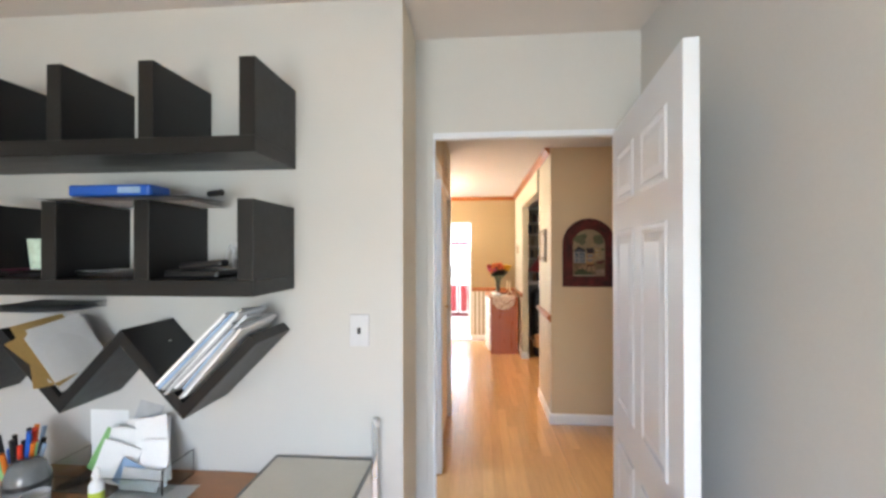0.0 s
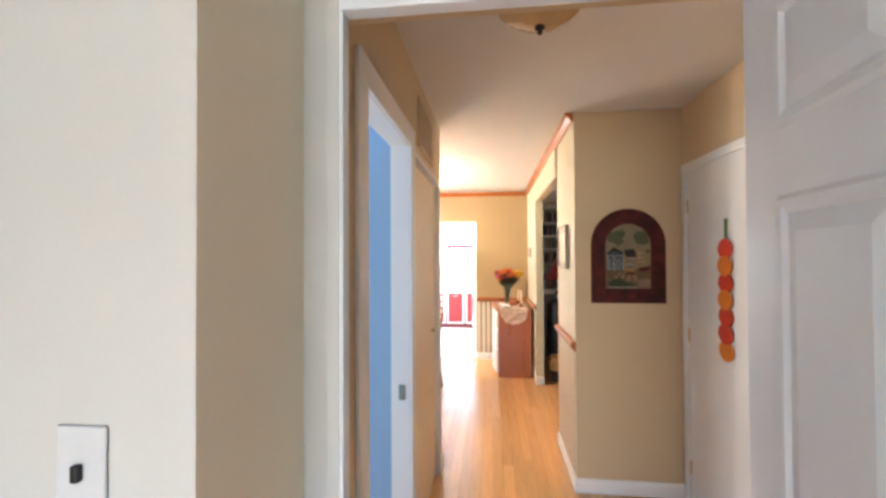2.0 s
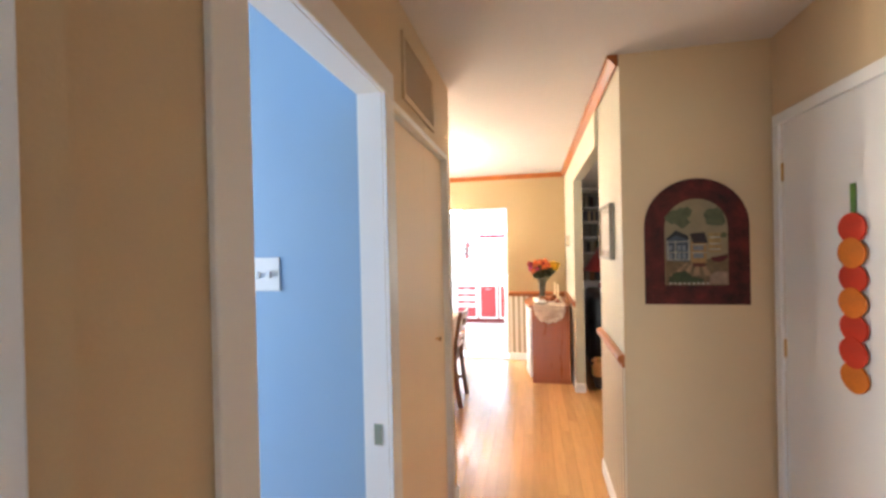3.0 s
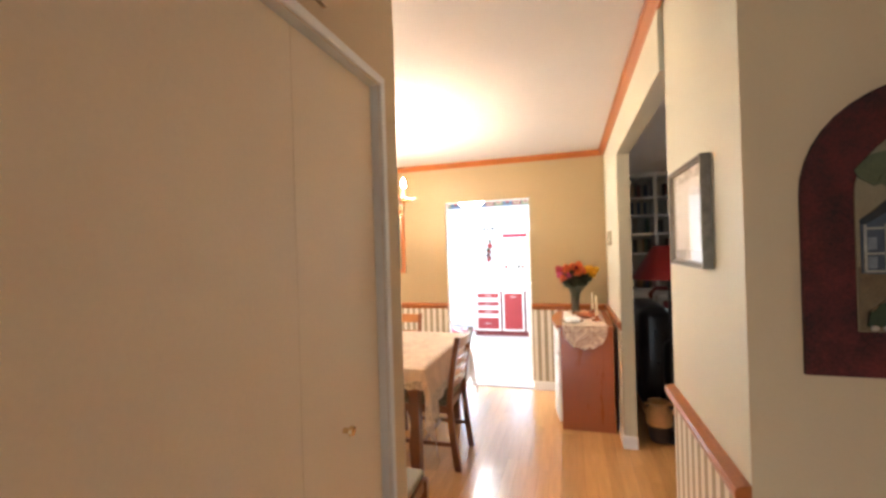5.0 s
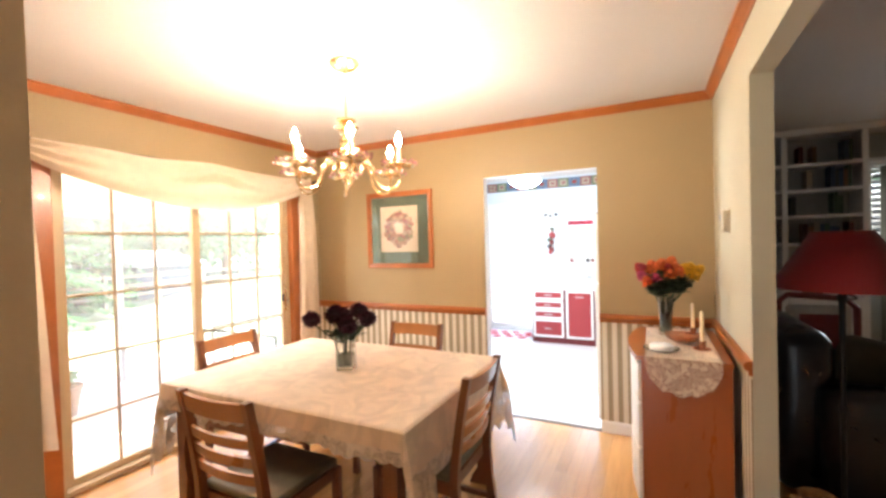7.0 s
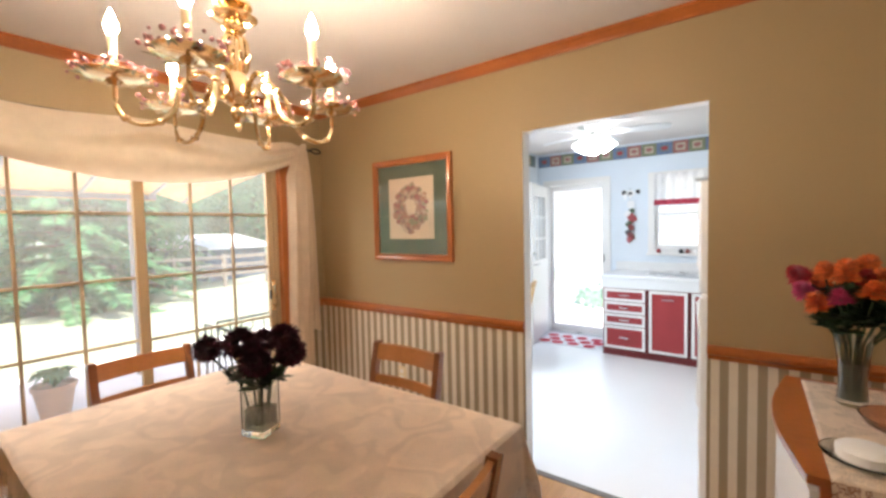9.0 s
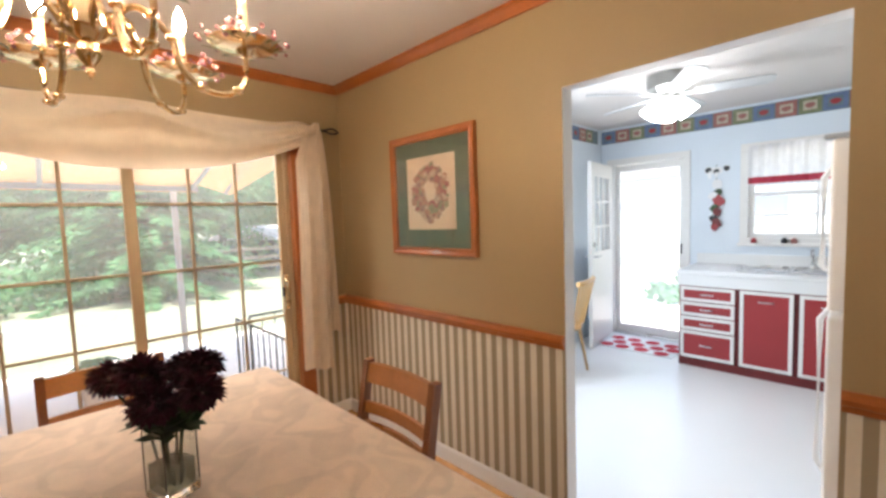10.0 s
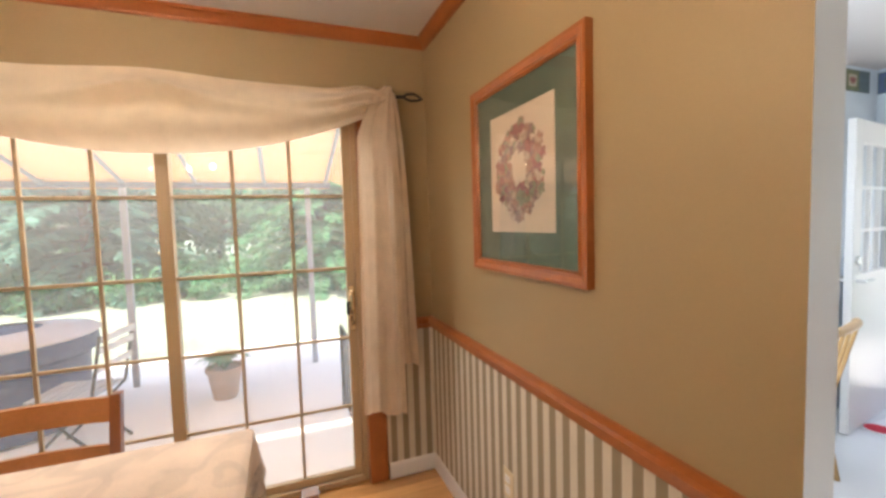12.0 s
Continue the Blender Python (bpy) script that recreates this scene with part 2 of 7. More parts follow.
M_WAX = material("candle_wax", (0.80, 0.66, 0.42), rough=0.5, vary=0.05, bump=0.02)
M_STRIPE_X = striped("striped_paper_x", 0, 0.0695, (0.66, 0.60, 0.50), (0.29, 0.235, 0.155))
M_STRIPE_Y = striped("striped_paper_y", 1, 0.0695, (0.66, 0.60, 0.50), (0.29, 0.235, 0.155))
M_LEATHER = material("dark_leather", (0.012, 0.007, 0.009), rough=0.3, vary=0.15, scale=8, fine=160, bump=0.1)
M_LAMPSHADE = cloth("red_lampshade", (0.26, 0.014, 0.016), see=0.25)
M_CLAY = material("tan_clay", (0.62, 0.32, 0.12), rough=0.5, vary=0.14, scale=7, fine=60, bump=0.06)
M_LRWALL = material("living_paint", (0.42, 0.40, 0.36), rough=0.6, vary=0.03, scale=1.5, fine=140, bump=0.05)
M_PAPER = material("white_paper", (0.88, 0.89, 0.91), rough=0.7, vary=0.03, bump=0.02, random_object=0.08)
def foliage(name, colour, spread):
    """Leaf surface that lets sunlight through."""
    m = material(name, colour, rough=0.75, vary=0.15, scale=2, fine=30, bump=0.03, random_island=spread)
    n, l = m.node_tree.nodes, m.node_tree.links
    b = n["Principled BSDF"]
    b.inputs["Specular IOR Level"].default_value = 0.2
    tr = n.new("ShaderNodeBsdfTranslucent")
    l.new(b.inputs["Base Color"].links[0].from_socket, tr.inputs[0])
    mx = n.new("ShaderNodeMixShader")
    mx.inputs[0].default_value = 0.5
    l.new(b.outputs[0], mx.inputs[1])
    l.new(tr.outputs[0], mx.inputs[2])
    l.new(mx.outputs[0], n["Material Output"].inputs[0])
    return m


M_LEAF = foliage("leaf_green", (0.12, 0.29, 0.135), 0.2)
M_LEAF2 = foliage("leaf_light", (0.165, 0.32, 0.17), 0.16)
M_PINE_LEAF = foliage("pine_needles", (0.15, 0.28, 0.21), 0.16)
M_STEM = material("stem_green", (0.03, 0.07, 0.022), rough=0.5, vary=0.2, scale=20, bump=0.03, random_island=0.3)
M_BARK = material("bark", (0.10, 0.075, 0.055), rough=0.9, vary=0.3, scale=8, fine=40, bump=0.5, stretch=(3, 3, 0.6))
M_GRASS = material("grass", (0.165, 0.20, 0.125), rough=0.9, vary=0.2, scale=1.2, fine=60, bump=0.4, second=(0.23, 0.235, 0.185))
M_PATIO = material("patio_concrete", (0.82, 0.78, 0.70), rough=0.85, vary=0.06, scale=2, fine=60, bump=0.12)
M_AWNING = cloth("yellow_canvas", (0.58, 0.27, 0.085), see=0.22)
M_SIDING = material("white_siding", (0.72, 0.72, 0.70), rough=0.6, vary=0.05, scale=2, bump=0.04)
M_BLUESHED = material("shed_blue_grey", (0.07, 0.10, 0.15), rough=0.7, vary=0.1, scale=3, bump=0.05)
M_ROOF = material("roof_grey", (0.28, 0.28, 0.29), rough=0.8, vary=0.1, scale=6, bump=0.2)
M_DARKBLUE = material("dark_blue_cover", (0.03, 0.055, 0.15), rough=0.6, vary=0.15, scale=4, bump=0.08)
M_BURGUNDY = material("burgundy_petal", (0.085, 0.010, 0.036), rough=0.6, vary=0.2, scale=30, bump=0.03, random_island=0.4)


# ---- mesh helpers ----
def link(name, bm, mats, parent=None, m=None, smooth=False):
    me = bpy.data.meshes.new(name)
    bmesh.ops.recalc_face_normals(bm, faces=bm.faces[:])
    bm.to_mesh(me)
    bm.free()
    for x in (mats if isinstance(mats, (list, tuple)) else [mats]):
        me.materials.append(x)
    if smooth:
        for p in me.polygons:
            p.use_smooth = True
        me.set_sharp_from_angle(angle=radians(38))
    ob = new(name, me)
    if parent:
        ob.parent = parent
    if m is not None:
        ob.matrix_basis = m
    return ob


def part(name, bm, mat, parent, label="", smooth=False, m=None):
    ob = link(name, bm, mat, parent, m, smooth)
    return tagged(ob, label) if label else ob


def thing(name, label, category, m=None, group="", kind=""):
    ob = new(name)
    ob.empty_display_size = 0.1
    if m is not None:
        ob.matrix_basis = m
    return tagged(ob, label, category, group, kind)


def solid(name, bm, mat, label, category, group="", kind="", smooth=False, m=None):
    return tagged(link(name, bm, mat, None, m, smooth), label, category, group, kind)


def structure(name, bm, mats, label="", smooth=False):
    return tagged(link(name, bm, mats, None, None, smooth), label, "", "", "structure")


def add_box(bm, x0, y0, z0, x1, y1, z1, bevel=0.0, m=None, segments=2):
    r = bmesh.ops.create_cube(bm, size=1.0)
    vs = r["verts"]
    bmesh.ops.scale(bm, vec=(abs(x1 - x0), abs(y1 - y0), abs(z1 - z0)), verts=vs)
    bmesh.ops.translate(bm, vec=((x0 + x1) / 2, (y0 + y1) / 2, (z0 + z1) / 2), verts=vs)
    if bevel:
        es = {e for v in vs for e in v.link_edges}
        bv = bmesh.ops.bevel(bm, geom=list(es), offset=bevel, segments=segments, affect='EDGES', profile=0.5)
        vs = [v for v in bv["verts"]]
        seen = set(vs)
        stack = list(vs)
        while stack:
            for e in stack.pop().link_edges:
                for w in e.verts:
                    if w not in seen:
                        seen.add(w)
                        stack.append(w)
        vs = list(seen)
    if m is not None:
        bmesh.ops.transform(bm, matrix=m, verts=vs)
    return vs


def box(*a, **k):
    bm = bmesh.new()
    add_box(bm, *a, **k)
    return bm


def add_lathe(bm, profile, n=24, m=None, squash=1.0):
    """A turned solid from (radius, height) pairs round the z axis."""
    rings = []
    for r, z in profile:
        if r < 1e-5:
            rings.append([bm.verts.new((0, 0, z))])
        else:
            rings.append([bm.verts.new((r * math.cos(2 * math.pi * i / n), squash * r * math.sin(2 * math.pi * i / n), z)) for i in range(n)])
    for a, b in zip(rings, rings[1:]):
        for i in range(n):
            j = (i + 1) % n
            if len(a) == 1 and len(b) == 1:
                continue
            if len(a) == 1:
                bm.faces.new((a[0], b[i], b[j]))
            elif len(b) == 1:
                bm.faces.new((a[i], b[0], a[j]))
            else:
                bm.faces.new((a[i], b[i], b[j], a[j]))
    vs = [v for r in rings for v in r]
    if m is not None:
        bmesh.ops.transform(bm, matrix=m, verts=vs)
    return vs


def lathe(profile, n=24, m=None, squash=1.0):
    bm = bmesh.new()
    add_lathe(bm, profile, n, m, squash)
    return bm


def add_tube(bm, pts, radius, n=8, closed=False):
    """A round bar along points; radius may be one number or one a point."""
    pts = [Vector(p) for p in pts]
    rad = radius if isinstance(radius, (list, tuple)) else [radius] * len(pts)
    rings = []
    up = Vector((0, 0, 1))
    for i, p in enumerate(pts):
        a = pts[max(0, i - 1)] if not closed else pts[i - 1]
        b = pts[min(len(pts) - 1, i + 1)] if not closed else pts[(i + 1) % len(pts)]
        d = (b - a).normalized()
        u = up.cross(d)
        if u.length < 0.05:
            u = Vector((1, 0, 0)).cross(d)
        u.normalize()
        w = d.cross(u)
        rings.append([bm.verts.new(p + rad[i] * (math.cos(2 * math.pi * k / n) * u + math.sin(2 * math.pi * k / n) * w)) for k in range(n)])
    pairs = list(zip(rings, rings[1:]))
    if closed:
        pairs.append((rings[-1], rings[0]))
    for a, b in pairs:
        for k in range(n):
            bm.faces.new((a[k], a[(k + 1) % n], b[(k + 1) % n], b[k]))
    if not closed:
        bm.faces.new(rings[0][::-1])
        bm.faces.new(rings[-1])
    return [v for r in rings for v in r]


def tube(pts, radius, n=8, closed=False):
    bm = bmesh.new()
    add_tube(bm, pts, radius, n, closed)
    return bm


def add_prism(bm, outline, depth, m=None):
    """A flat outline in x, z pushed along y by depth."""
    f = [bm.verts.new((x, 0, z)) for x, z in outline]
    b = [bm.verts.new((x, depth, z)) for x, z in outline]
    k = len(f)
    bm.faces.new(f)
    bm.faces.new(b[::-1])
    for i in range(k):
        bm.faces.new((f[i], f[(i + 1) % k], b[(i + 1) % k], b[i]))
    if m is not None:
        bmesh.ops.transform(bm, matrix=m, verts=f + b)
    return f + b


def add_sheet(bm, nu, nv, fn):
    g = [[bm.verts.new(fn(i / nu, j / nv)) for j in range(nv + 1)] for i in range(nu + 1)]
    for i in range(nu):
        for j in range(nv):
            bm.faces.new((g[i][j], g[i + 1][j], g[i + 1][j + 1], g[i][j + 1]))
    return g


def wall(name, axis, at, thick, a0, a1, z0, z1, holes, mats, label=""):
    """A wall whose faces look along axis. holes: (a, b, z, z). mats: low face, high face, reveals."""
    us = sorted({a0, a1, *[v for h in holes for v in h[:2]]})
    zs = sorted({z0, z1, *[v for h in holes for v in h[2:]]})
    bm = bmesh.new()

    def P(d, u, z):
        return bm.verts.new((d, u, z) if axis == "x" else (u, d, z))

    def full(i, j):
        if not (0 <= i < len(us) - 1 and 0 <= j < len(zs) - 1):
            return False
        u, z = (us[i] + us[i + 1]) / 2, (zs[j] + zs[j + 1]) / 2
        return not any(h[0] < u < h[1] and h[2] < z < h[3] for h in holes)

    def quad(pts, k):
        f = bm.faces.new([P(*p) for p in pts])
        f.material_index = k

    lo, hi = at, at + thick
    for i in range(len(us) - 1):
        for j in range(len(zs) - 1):
            if not full(i, j):
                continue
            u0, u1, w0, w1 = us[i], us[i + 1], zs[j], zs[j + 1]
            quad([(lo, u0, w0), (lo, u1, w0), (lo, u1, w1), (lo, u0, w1)], 0)
            quad([(hi, u0, w0), (hi, u1, w0), (hi, u1, w1), (hi, u0, w1)], 1)
            if not full(i - 1, j):
                quad([(lo, u0, w0), (hi, u0, w0), (hi, u0, w1), (lo, u0, w1)], 2)
            if not full(i + 1, j):
                quad([(lo, u1, w0), (hi, u1, w0), (hi, u1, w1), (lo, u1, w1)], 2)
            if not full(i, j - 1):
                quad([(lo, u0, w0), (lo, u1, w0), (hi, u1, w0), (hi, u0, w0)], 2)
            if not full(i, j + 1):
                quad([(lo, u0, w1), (lo, u1, w1), (hi, u1, w1), (hi, u0, w1)], 2)
    bmesh.ops.remove_doubles(bm, verts=bm.verts[:], dist=1e-5)
    return structure(name, bm, mats, label)


def moulding(name, profile, path, mat, label=""):
    """A trim strip: profile (out, up) swept along a polyline of (x, y, z, nx, ny): n is the way out of the wall."""
    bm = bmesh.new()
    rings = [[bm.verts.new((x + o * nx, y + o * ny, z + u)) for o, u in profile] for x, y, z, nx, ny in path]
    k = len(profile)
    for a, b in zip(rings, rings[1:]):
        for i in range(k):
            bm.faces.new((a[i], a[(i + 1) % k], b[(i + 1) % k], b[i]))
    bm.faces.new(rings[0])
    bm.faces.new(rings[-1][::-1])
    return structure(name, bm, mat, label)


# ---- the shell ----
H = 2.44
XL, XR, YN, YF = -2.70, 0.80, 4.13, 7.32      # dining room
HX, T = -0.086, 0.085                          # hall's long wall, wall thickness
HE = 0.82                                      # hall stub beside the living room opening
KY, KX = 10.62, -2.20                          # kitchen's far and end walls
LX, LY = 4.40, 9.30                            # living room

wall("wall_office_shelves", "y", 1.60, T, -2.2, HX - T, 0, H, [], [M_OFFICE, M_BLUE, M_OFFICE])
# the east face has the lightened paint
wall("wall_office_return", "x", HX - T, T, 1.60, 1.995, 0, H, [], [M_BLUE, M_RETURN_LIT, M_OFFICE])
wall("wall_office_door", "y", 1.91, T, HX, 1.565, 0, H, [(-0.035, 0.80, 0, 2.03)], [M_OFFICE, M_HALL, M_HALL])
wall("wall_office_east", "x", 0.853, T, -1.8, 1.91, 0, H, [], [M_OFFICE, M_HALL, M_OFFICE])
wall("wall_office_west", "x", -2.2 - T, T, -1.8, 1.685, 0, H, [], [M_SIDING, M_OFFICE, M_OFFICE])
wall("wall_office_south", "y", -1.8 - T, T, -2.285, 0.938, 0, H, [(-1.02, 0.42, 0.6, 1.85)], [M_SIDING, M_OFFICE, M_WHITE])
wall("wall_hall_west", "x", HX - T, T, 1.996, YN, 0, H, [(2.31, 2.984, 0, 2.02), (3.08, 4.0, 0, 2.0)], [M_BLUE, M_HALL, M_WHITE])
wall("wall_hall_east", "x", 1.48, T, 1.996, 3.9, 0, H, [(3.045, 3.83, 0, 2.03)], [M_HALL, M_LRWALL, M_WHITE])
wall("wall_hall_north", "y", 3.9, T, HE, 1.565, 0, H, [], [M_HALL, M_LRWALL, M_CREAM])
wall("wall_dining_south", "y", YN - T, T, XL, HX - T, 0, H, [], [M_HALL, M_KHAKI, M_HALL])
wall("wall_dining_west", "x", XL - 0.1, 0.1, YN - T, YF, 0, H, [(5.13, 6.93, 0, 2.05)], [M_SIDING, M_KHAKI, M_ORANGE])
wall("wall_dining_north", "y", YF, T, XL - 0.1, XR, 0, H, [(-0.855, 0.055, 0, 2.005)], [M_KHAKI, M_KWALL, M_WHITE])
wall("wall_dining_east", "x", XR, T, 4.61, KY + 0.1, 0, H, [(4.61, 6.155, 0, 2.15)], [M_CREAM, M_LRWALL, M_CREAM])
wall("wall_hall_stub", "x", HE, T, 3.9 + T, 4.61, 0, H, [], [M_CREAM, M_LRWALL, M_CREAM])
wall("wall_kitchen_north", "y", KY, 0.12, KX - 0.1, XR, 0, H, [(-2.055, -1.305, 0, 2.005), (-0.73, 0.27, 1.16, 2.0)], [M_KWALL, M_SIDING, M_WHITE])
# the hole is added for the kitchen fill lamp, out of sight
wall("wall_kitchen_west", "x", KX - 0.1, 0.1, YF + T, KY, 0, H, [(7.7, 8.7, 1.0, 2.0)], [M_SIDING, M_KWALL, M_WHITE])
wall("wall_living_north", "y", LY, 0.12, XR + T, LX + 0.12, 0, H, [(2.27, 3.35, 0.95, 2.05)], [M_LRWALL, M_SIDING, M_WHITE])
wall("wall_living_east", "x", LX, 0.12, 3.9, LY, 0, H, [], [M_LRWALL, M_SIDING, M_WHITE])
wall("wall_living_south", "y", 3.82, 0.08, 1.566, LX + 0.12, 0, H, [], [M_SIDING, M_LRWALL, M_WHITE])
wall("wall_blue_room_north", "y", 2.985, T, -2.6, HX - T, 0, H, [], [M_BLUE, M_HALL, M_BLUE])
wall("wall_blue_room_west", "x", -2.6 - T, T, 1.6, 3.07, 0, H, [(1.9, 2.7, 0.9, 2.0)], [M_SIDING, M_BLUE, M_BLUE])

structure("ceiling", box(-2.8, -1.9, H, LX + 0.12, KY + 0.12, H + 0.12), M_CEIL, "white painted plaster ceiling")
structure("floor_kitchen", box(KX, YF + 0.03, -0.1, XR, KY + 0.12, -0.001), M_VINYL, "pale grey glossy vinyl floor")
structure("floor_office", box(-2.6, -1.9, -0.1, 0.94, 1.99, -0.002), M_OAK, "oak floor of the study")
structure("floor_blue_room", box(-2.6, 1.99, -0.1, HX - T, 4.045, -0.002), M_OAK, "oak floor")
structure("floor", box(HX - T, 1.99, -0.12, LX + 0.12, YF + 0.03, -0.012), M_OAK, "oak subfloor")
structure("floor_dining", box(XL - 0.1, 4.045, -0.12, HX - T, YF + 0.03, -0.012), M_OAK, "oak subfloor of the dining room")
structure("floor_living", box(XR + T, YF + 0.03, -0.12, LX + 0.12, LY + 0.12, -0.012), M_OAK, "oak subfloor of the living room")

CROWN = [(0, -0.056), (0.011, -0.056), (0.017, -0.044), (0.038, -0.02), (0.048, -0.016), (0.048, 0), (0, 0)]
moulding("trim_crown", CROWN, [(XL, YN, H, 1, 1), (XL, YF, H, 1, -1), (XR, YF, H, -1, -1), (HE - 0.006, 3.897, H, -1, 0)], M_ORANGE, "orange oak crown moulding")
RAIL = [(0, -0.032), (0.012, -0.032), (0.016, -0.012), (0.03, -0.006), (0.034, 0.012), (0.03, 0.024), (0.012, 0.032), (0, 0.032)]
moulding("trim_chair_rail_north", RAIL, [(XL, 7.03, 0.87, 1, 0), (XL, YF, 0.87, 1, -1), (-0.856, YF, 0.87, 0, -1)], M_ORANGE, "orange oak chair rail")
moulding("trim_chair_rail_east", RAIL, [(0.056, YF, 0.87, 0, -1), (XR, YF, 0.87, -1, -1), (XR, 6.156, 0.89, -1, 0)], M_ORANGE, "orange oak chair rail")
moulding("trim_chair_rail_hall", RAIL, [(HE, 4.612, 0.925, -1, 0), (HE, 3.9, 0.925, -1, 0)], M_ORANGE, "orange oak chair rail")
moulding("trim_chair_rail_south", RAIL, [(HX - 0.02, YN, 0.87, 0, 1), (XL, YN, 0.87, 1, 1), (XL, 5.03, 0.87, 1, 0)], M_ORANGE, "orange oak chair rail")
BASE = [(0, 0), (0.014, 0), (0.014, 0.075), (0.008, 0.09), (0, 0.09)]
moulding("baseboard_north", BASE, [(XL, 7.04, 0, 1, 0), (XL, YF, 0, 1, -1), (-0.856, YF, 0, 0, -1)], M_WHITE, "white painted baseboard")
moulding("baseboard_east", BASE, [(0.056, YF, 0, 0, -1), (XR, YF, 0, -1, -1), (XR, 6.156, 0, -1, 0)], M_WHITE, "white painted baseboard")
moulding("baseboard_jamb", BASE, [(XR - 0.012, 6.155, 0, 0, -1), (XR + T, 6.155, 0, 0, -1)], M_WHITE, "white painted baseboard")
moulding("baseboard_hall", BASE, [(HE, 4.61, 0, -1, 0), (HE, 3.9, 0, -1, -1), (1.48, 3.9, 0, -1, -1)], M_WHITE, "white painted baseboard")
moulding("baseboard_south", BASE, [(HX, 4.04, 0, 1, 0), (HX, YN, 0, 1, 1), (XL, YN, 0, 1, 1), (XL, 5.03, 0, 1, 0)], M_WHITE, "white painted baseboard")
# striped paper below the chair rail, a thin layer on the walls
structure("trim_striped_paper_north", box(XL + 0.004, YF - 0.004, 0.09, -0.858, YF - 0.0005, 0.84), M_STRIPE_X, "cream and taupe striped wallpaper")
structure("trim_striped_paper_north_east", box(0.058, YF - 0.004, 0.09, XR - 0.004, YF - 0.0005, 0.84), M_STRIPE_X, "cream and taupe striped wallpaper")
structure("trim_striped_paper_west", box(XL + 0.0005, 7.035, 0.09, XL + 0.004, YF - 0.004, 0.84), M_STRIPE_Y, "cream and taupe striped wallpaper")
structure("trim_striped_paper_east", box(XR - 0.004, 6.16, 0.09, XR - 0.0005, YF - 0.004, 0.84), M_STRIPE_Y, "cream and taupe striped wallpaper")
structure("trim_striped_paper_hall", box(HE - 0.004, 3.905, 0.09, HE - 0.0005, 4.608, 0.895), M_STRIPE_Y, "cream and taupe striped wallpaper")
structure("trim_threshold", box(-0.855, YF + 0.0, -0.012, 0.055, YF + 0.045, 0.004, bevel=0.003), material("worn_metal_strip", (0.22, 0.20, 0.18), rough=0.4, metal=0.5, vary=0.15, scale=20, bump=0.03), "dark worn metal door threshold")

# ---- doors and their casings ----
def panel_door(name, label, w, h, t, m, mat, panels=True):
    root = thing(name, label, "door", m)
    root["kind"] = "structure"
    bm = box(0, 0, 0, w, t, h, bevel=0.002)
    part("leaf", bm, mat, root)
    if panels:
        s, mid = 0.105, 0.09
        pw = (w - 2 * s - mid) / 2
        rows = [(0.22, 0.80), (0.93, 1.60), (1.70, h - 0.11)]
        for z0, z1 in rows:
            for i in range(2):
                x0 = s + i * (pw + mid)
                for y, d in ((0.0, -1), (t, 1)):
                    b2 = bmesh.new()
                    k = 0.03
                    def R(inset, off):
                        return [b2.verts.new((x, y + d * off, z)) for x, z in ((x0 + inset, z0 + inset), (x0 + pw - inset, z0 + inset), (x0 + pw - inset, z1 - inset), (x0 + inset, z1 - inset))]
                    rings = [R(0, 0.0005), R(0.008, 0.006), R(0.018, 0.0055), R(0.028, 0.0008), R(0.055, 0.0065)]
                    for a, b in zip(rings, rings[1:]):
                        for q in range(4):
                            b2.faces.new((a[q], a[(q + 1) % 4], b[(q + 1) % 4], b[q]))
                    b2.faces.new(rings[-1])
                    part("panel", b2, mat, root)
    return root


def knob(parent, x, y, z, d, mat, r=0.026):
    """A door knob on a rose; d: the way out along y."""
    m = Matrix.Translation((x, y, z)) @ Matrix.Rotation(radians(-90 * d), 4, 'X')
    part("knob", lathe([(0.0, 0), (0.03, 0), (0.03, 0.004), (0.012, 0.01), (0.011, 0.03), (r, 0.042), (r * 1.05, 0.055), (r * 0.7, 0.066), (0, 0.068)], 20, m), mat, parent, "brass door knob", True)


_dx, _dy = 0.772, 1.90
_ang = math.degrees(math.atan2(1.105 - 1.90, 0.683 - 0.772))
door_study = panel_door("door_1", "white six-panel door standing open against the wall", 0.80, 2.005, 0.036, pose(_dx, _dy, 0.008, 0, 0, _ang) @ Matrix.Translation((0, -0.036, 0)), M_DOORWHITE)
knob(door_study, 0.735, 0.0, 0.885, -1, M_STEEL)
knob(door_study, 0.735, 0.036, 0.885, 1, M_STEEL)

# thin white lining and casing of the study doorway
def casing(name, axis, at, d, a0, a1, top, w, t, mat, label, legs=(True, True), head=0.0):
    """Flat door casing round an opening a0..a1, on a wall face, standing out by t the way d."""
    bm = bmesh.new()
    lo, hi = sorted((at, at + d * t))
    def B(u0, u1, z0, z1):
        if axis == "x":
            add_box(bm, lo, u0, z0, hi, u1, z1, bevel=0.004)
        else:
            add_box(bm, u0, lo, z0, u1, hi, z1, bevel=0.004)
    if legs[0]:
        B(a0 - w, a0, 0, top)
    if legs[1]:
        B(a1, a1 + w, 0, top)
    B(a0 - (w if legs[0] else 0), a1 + (w if legs[1] else 0), top, top + (head or w))
    return structure(name, bm, mat, label)


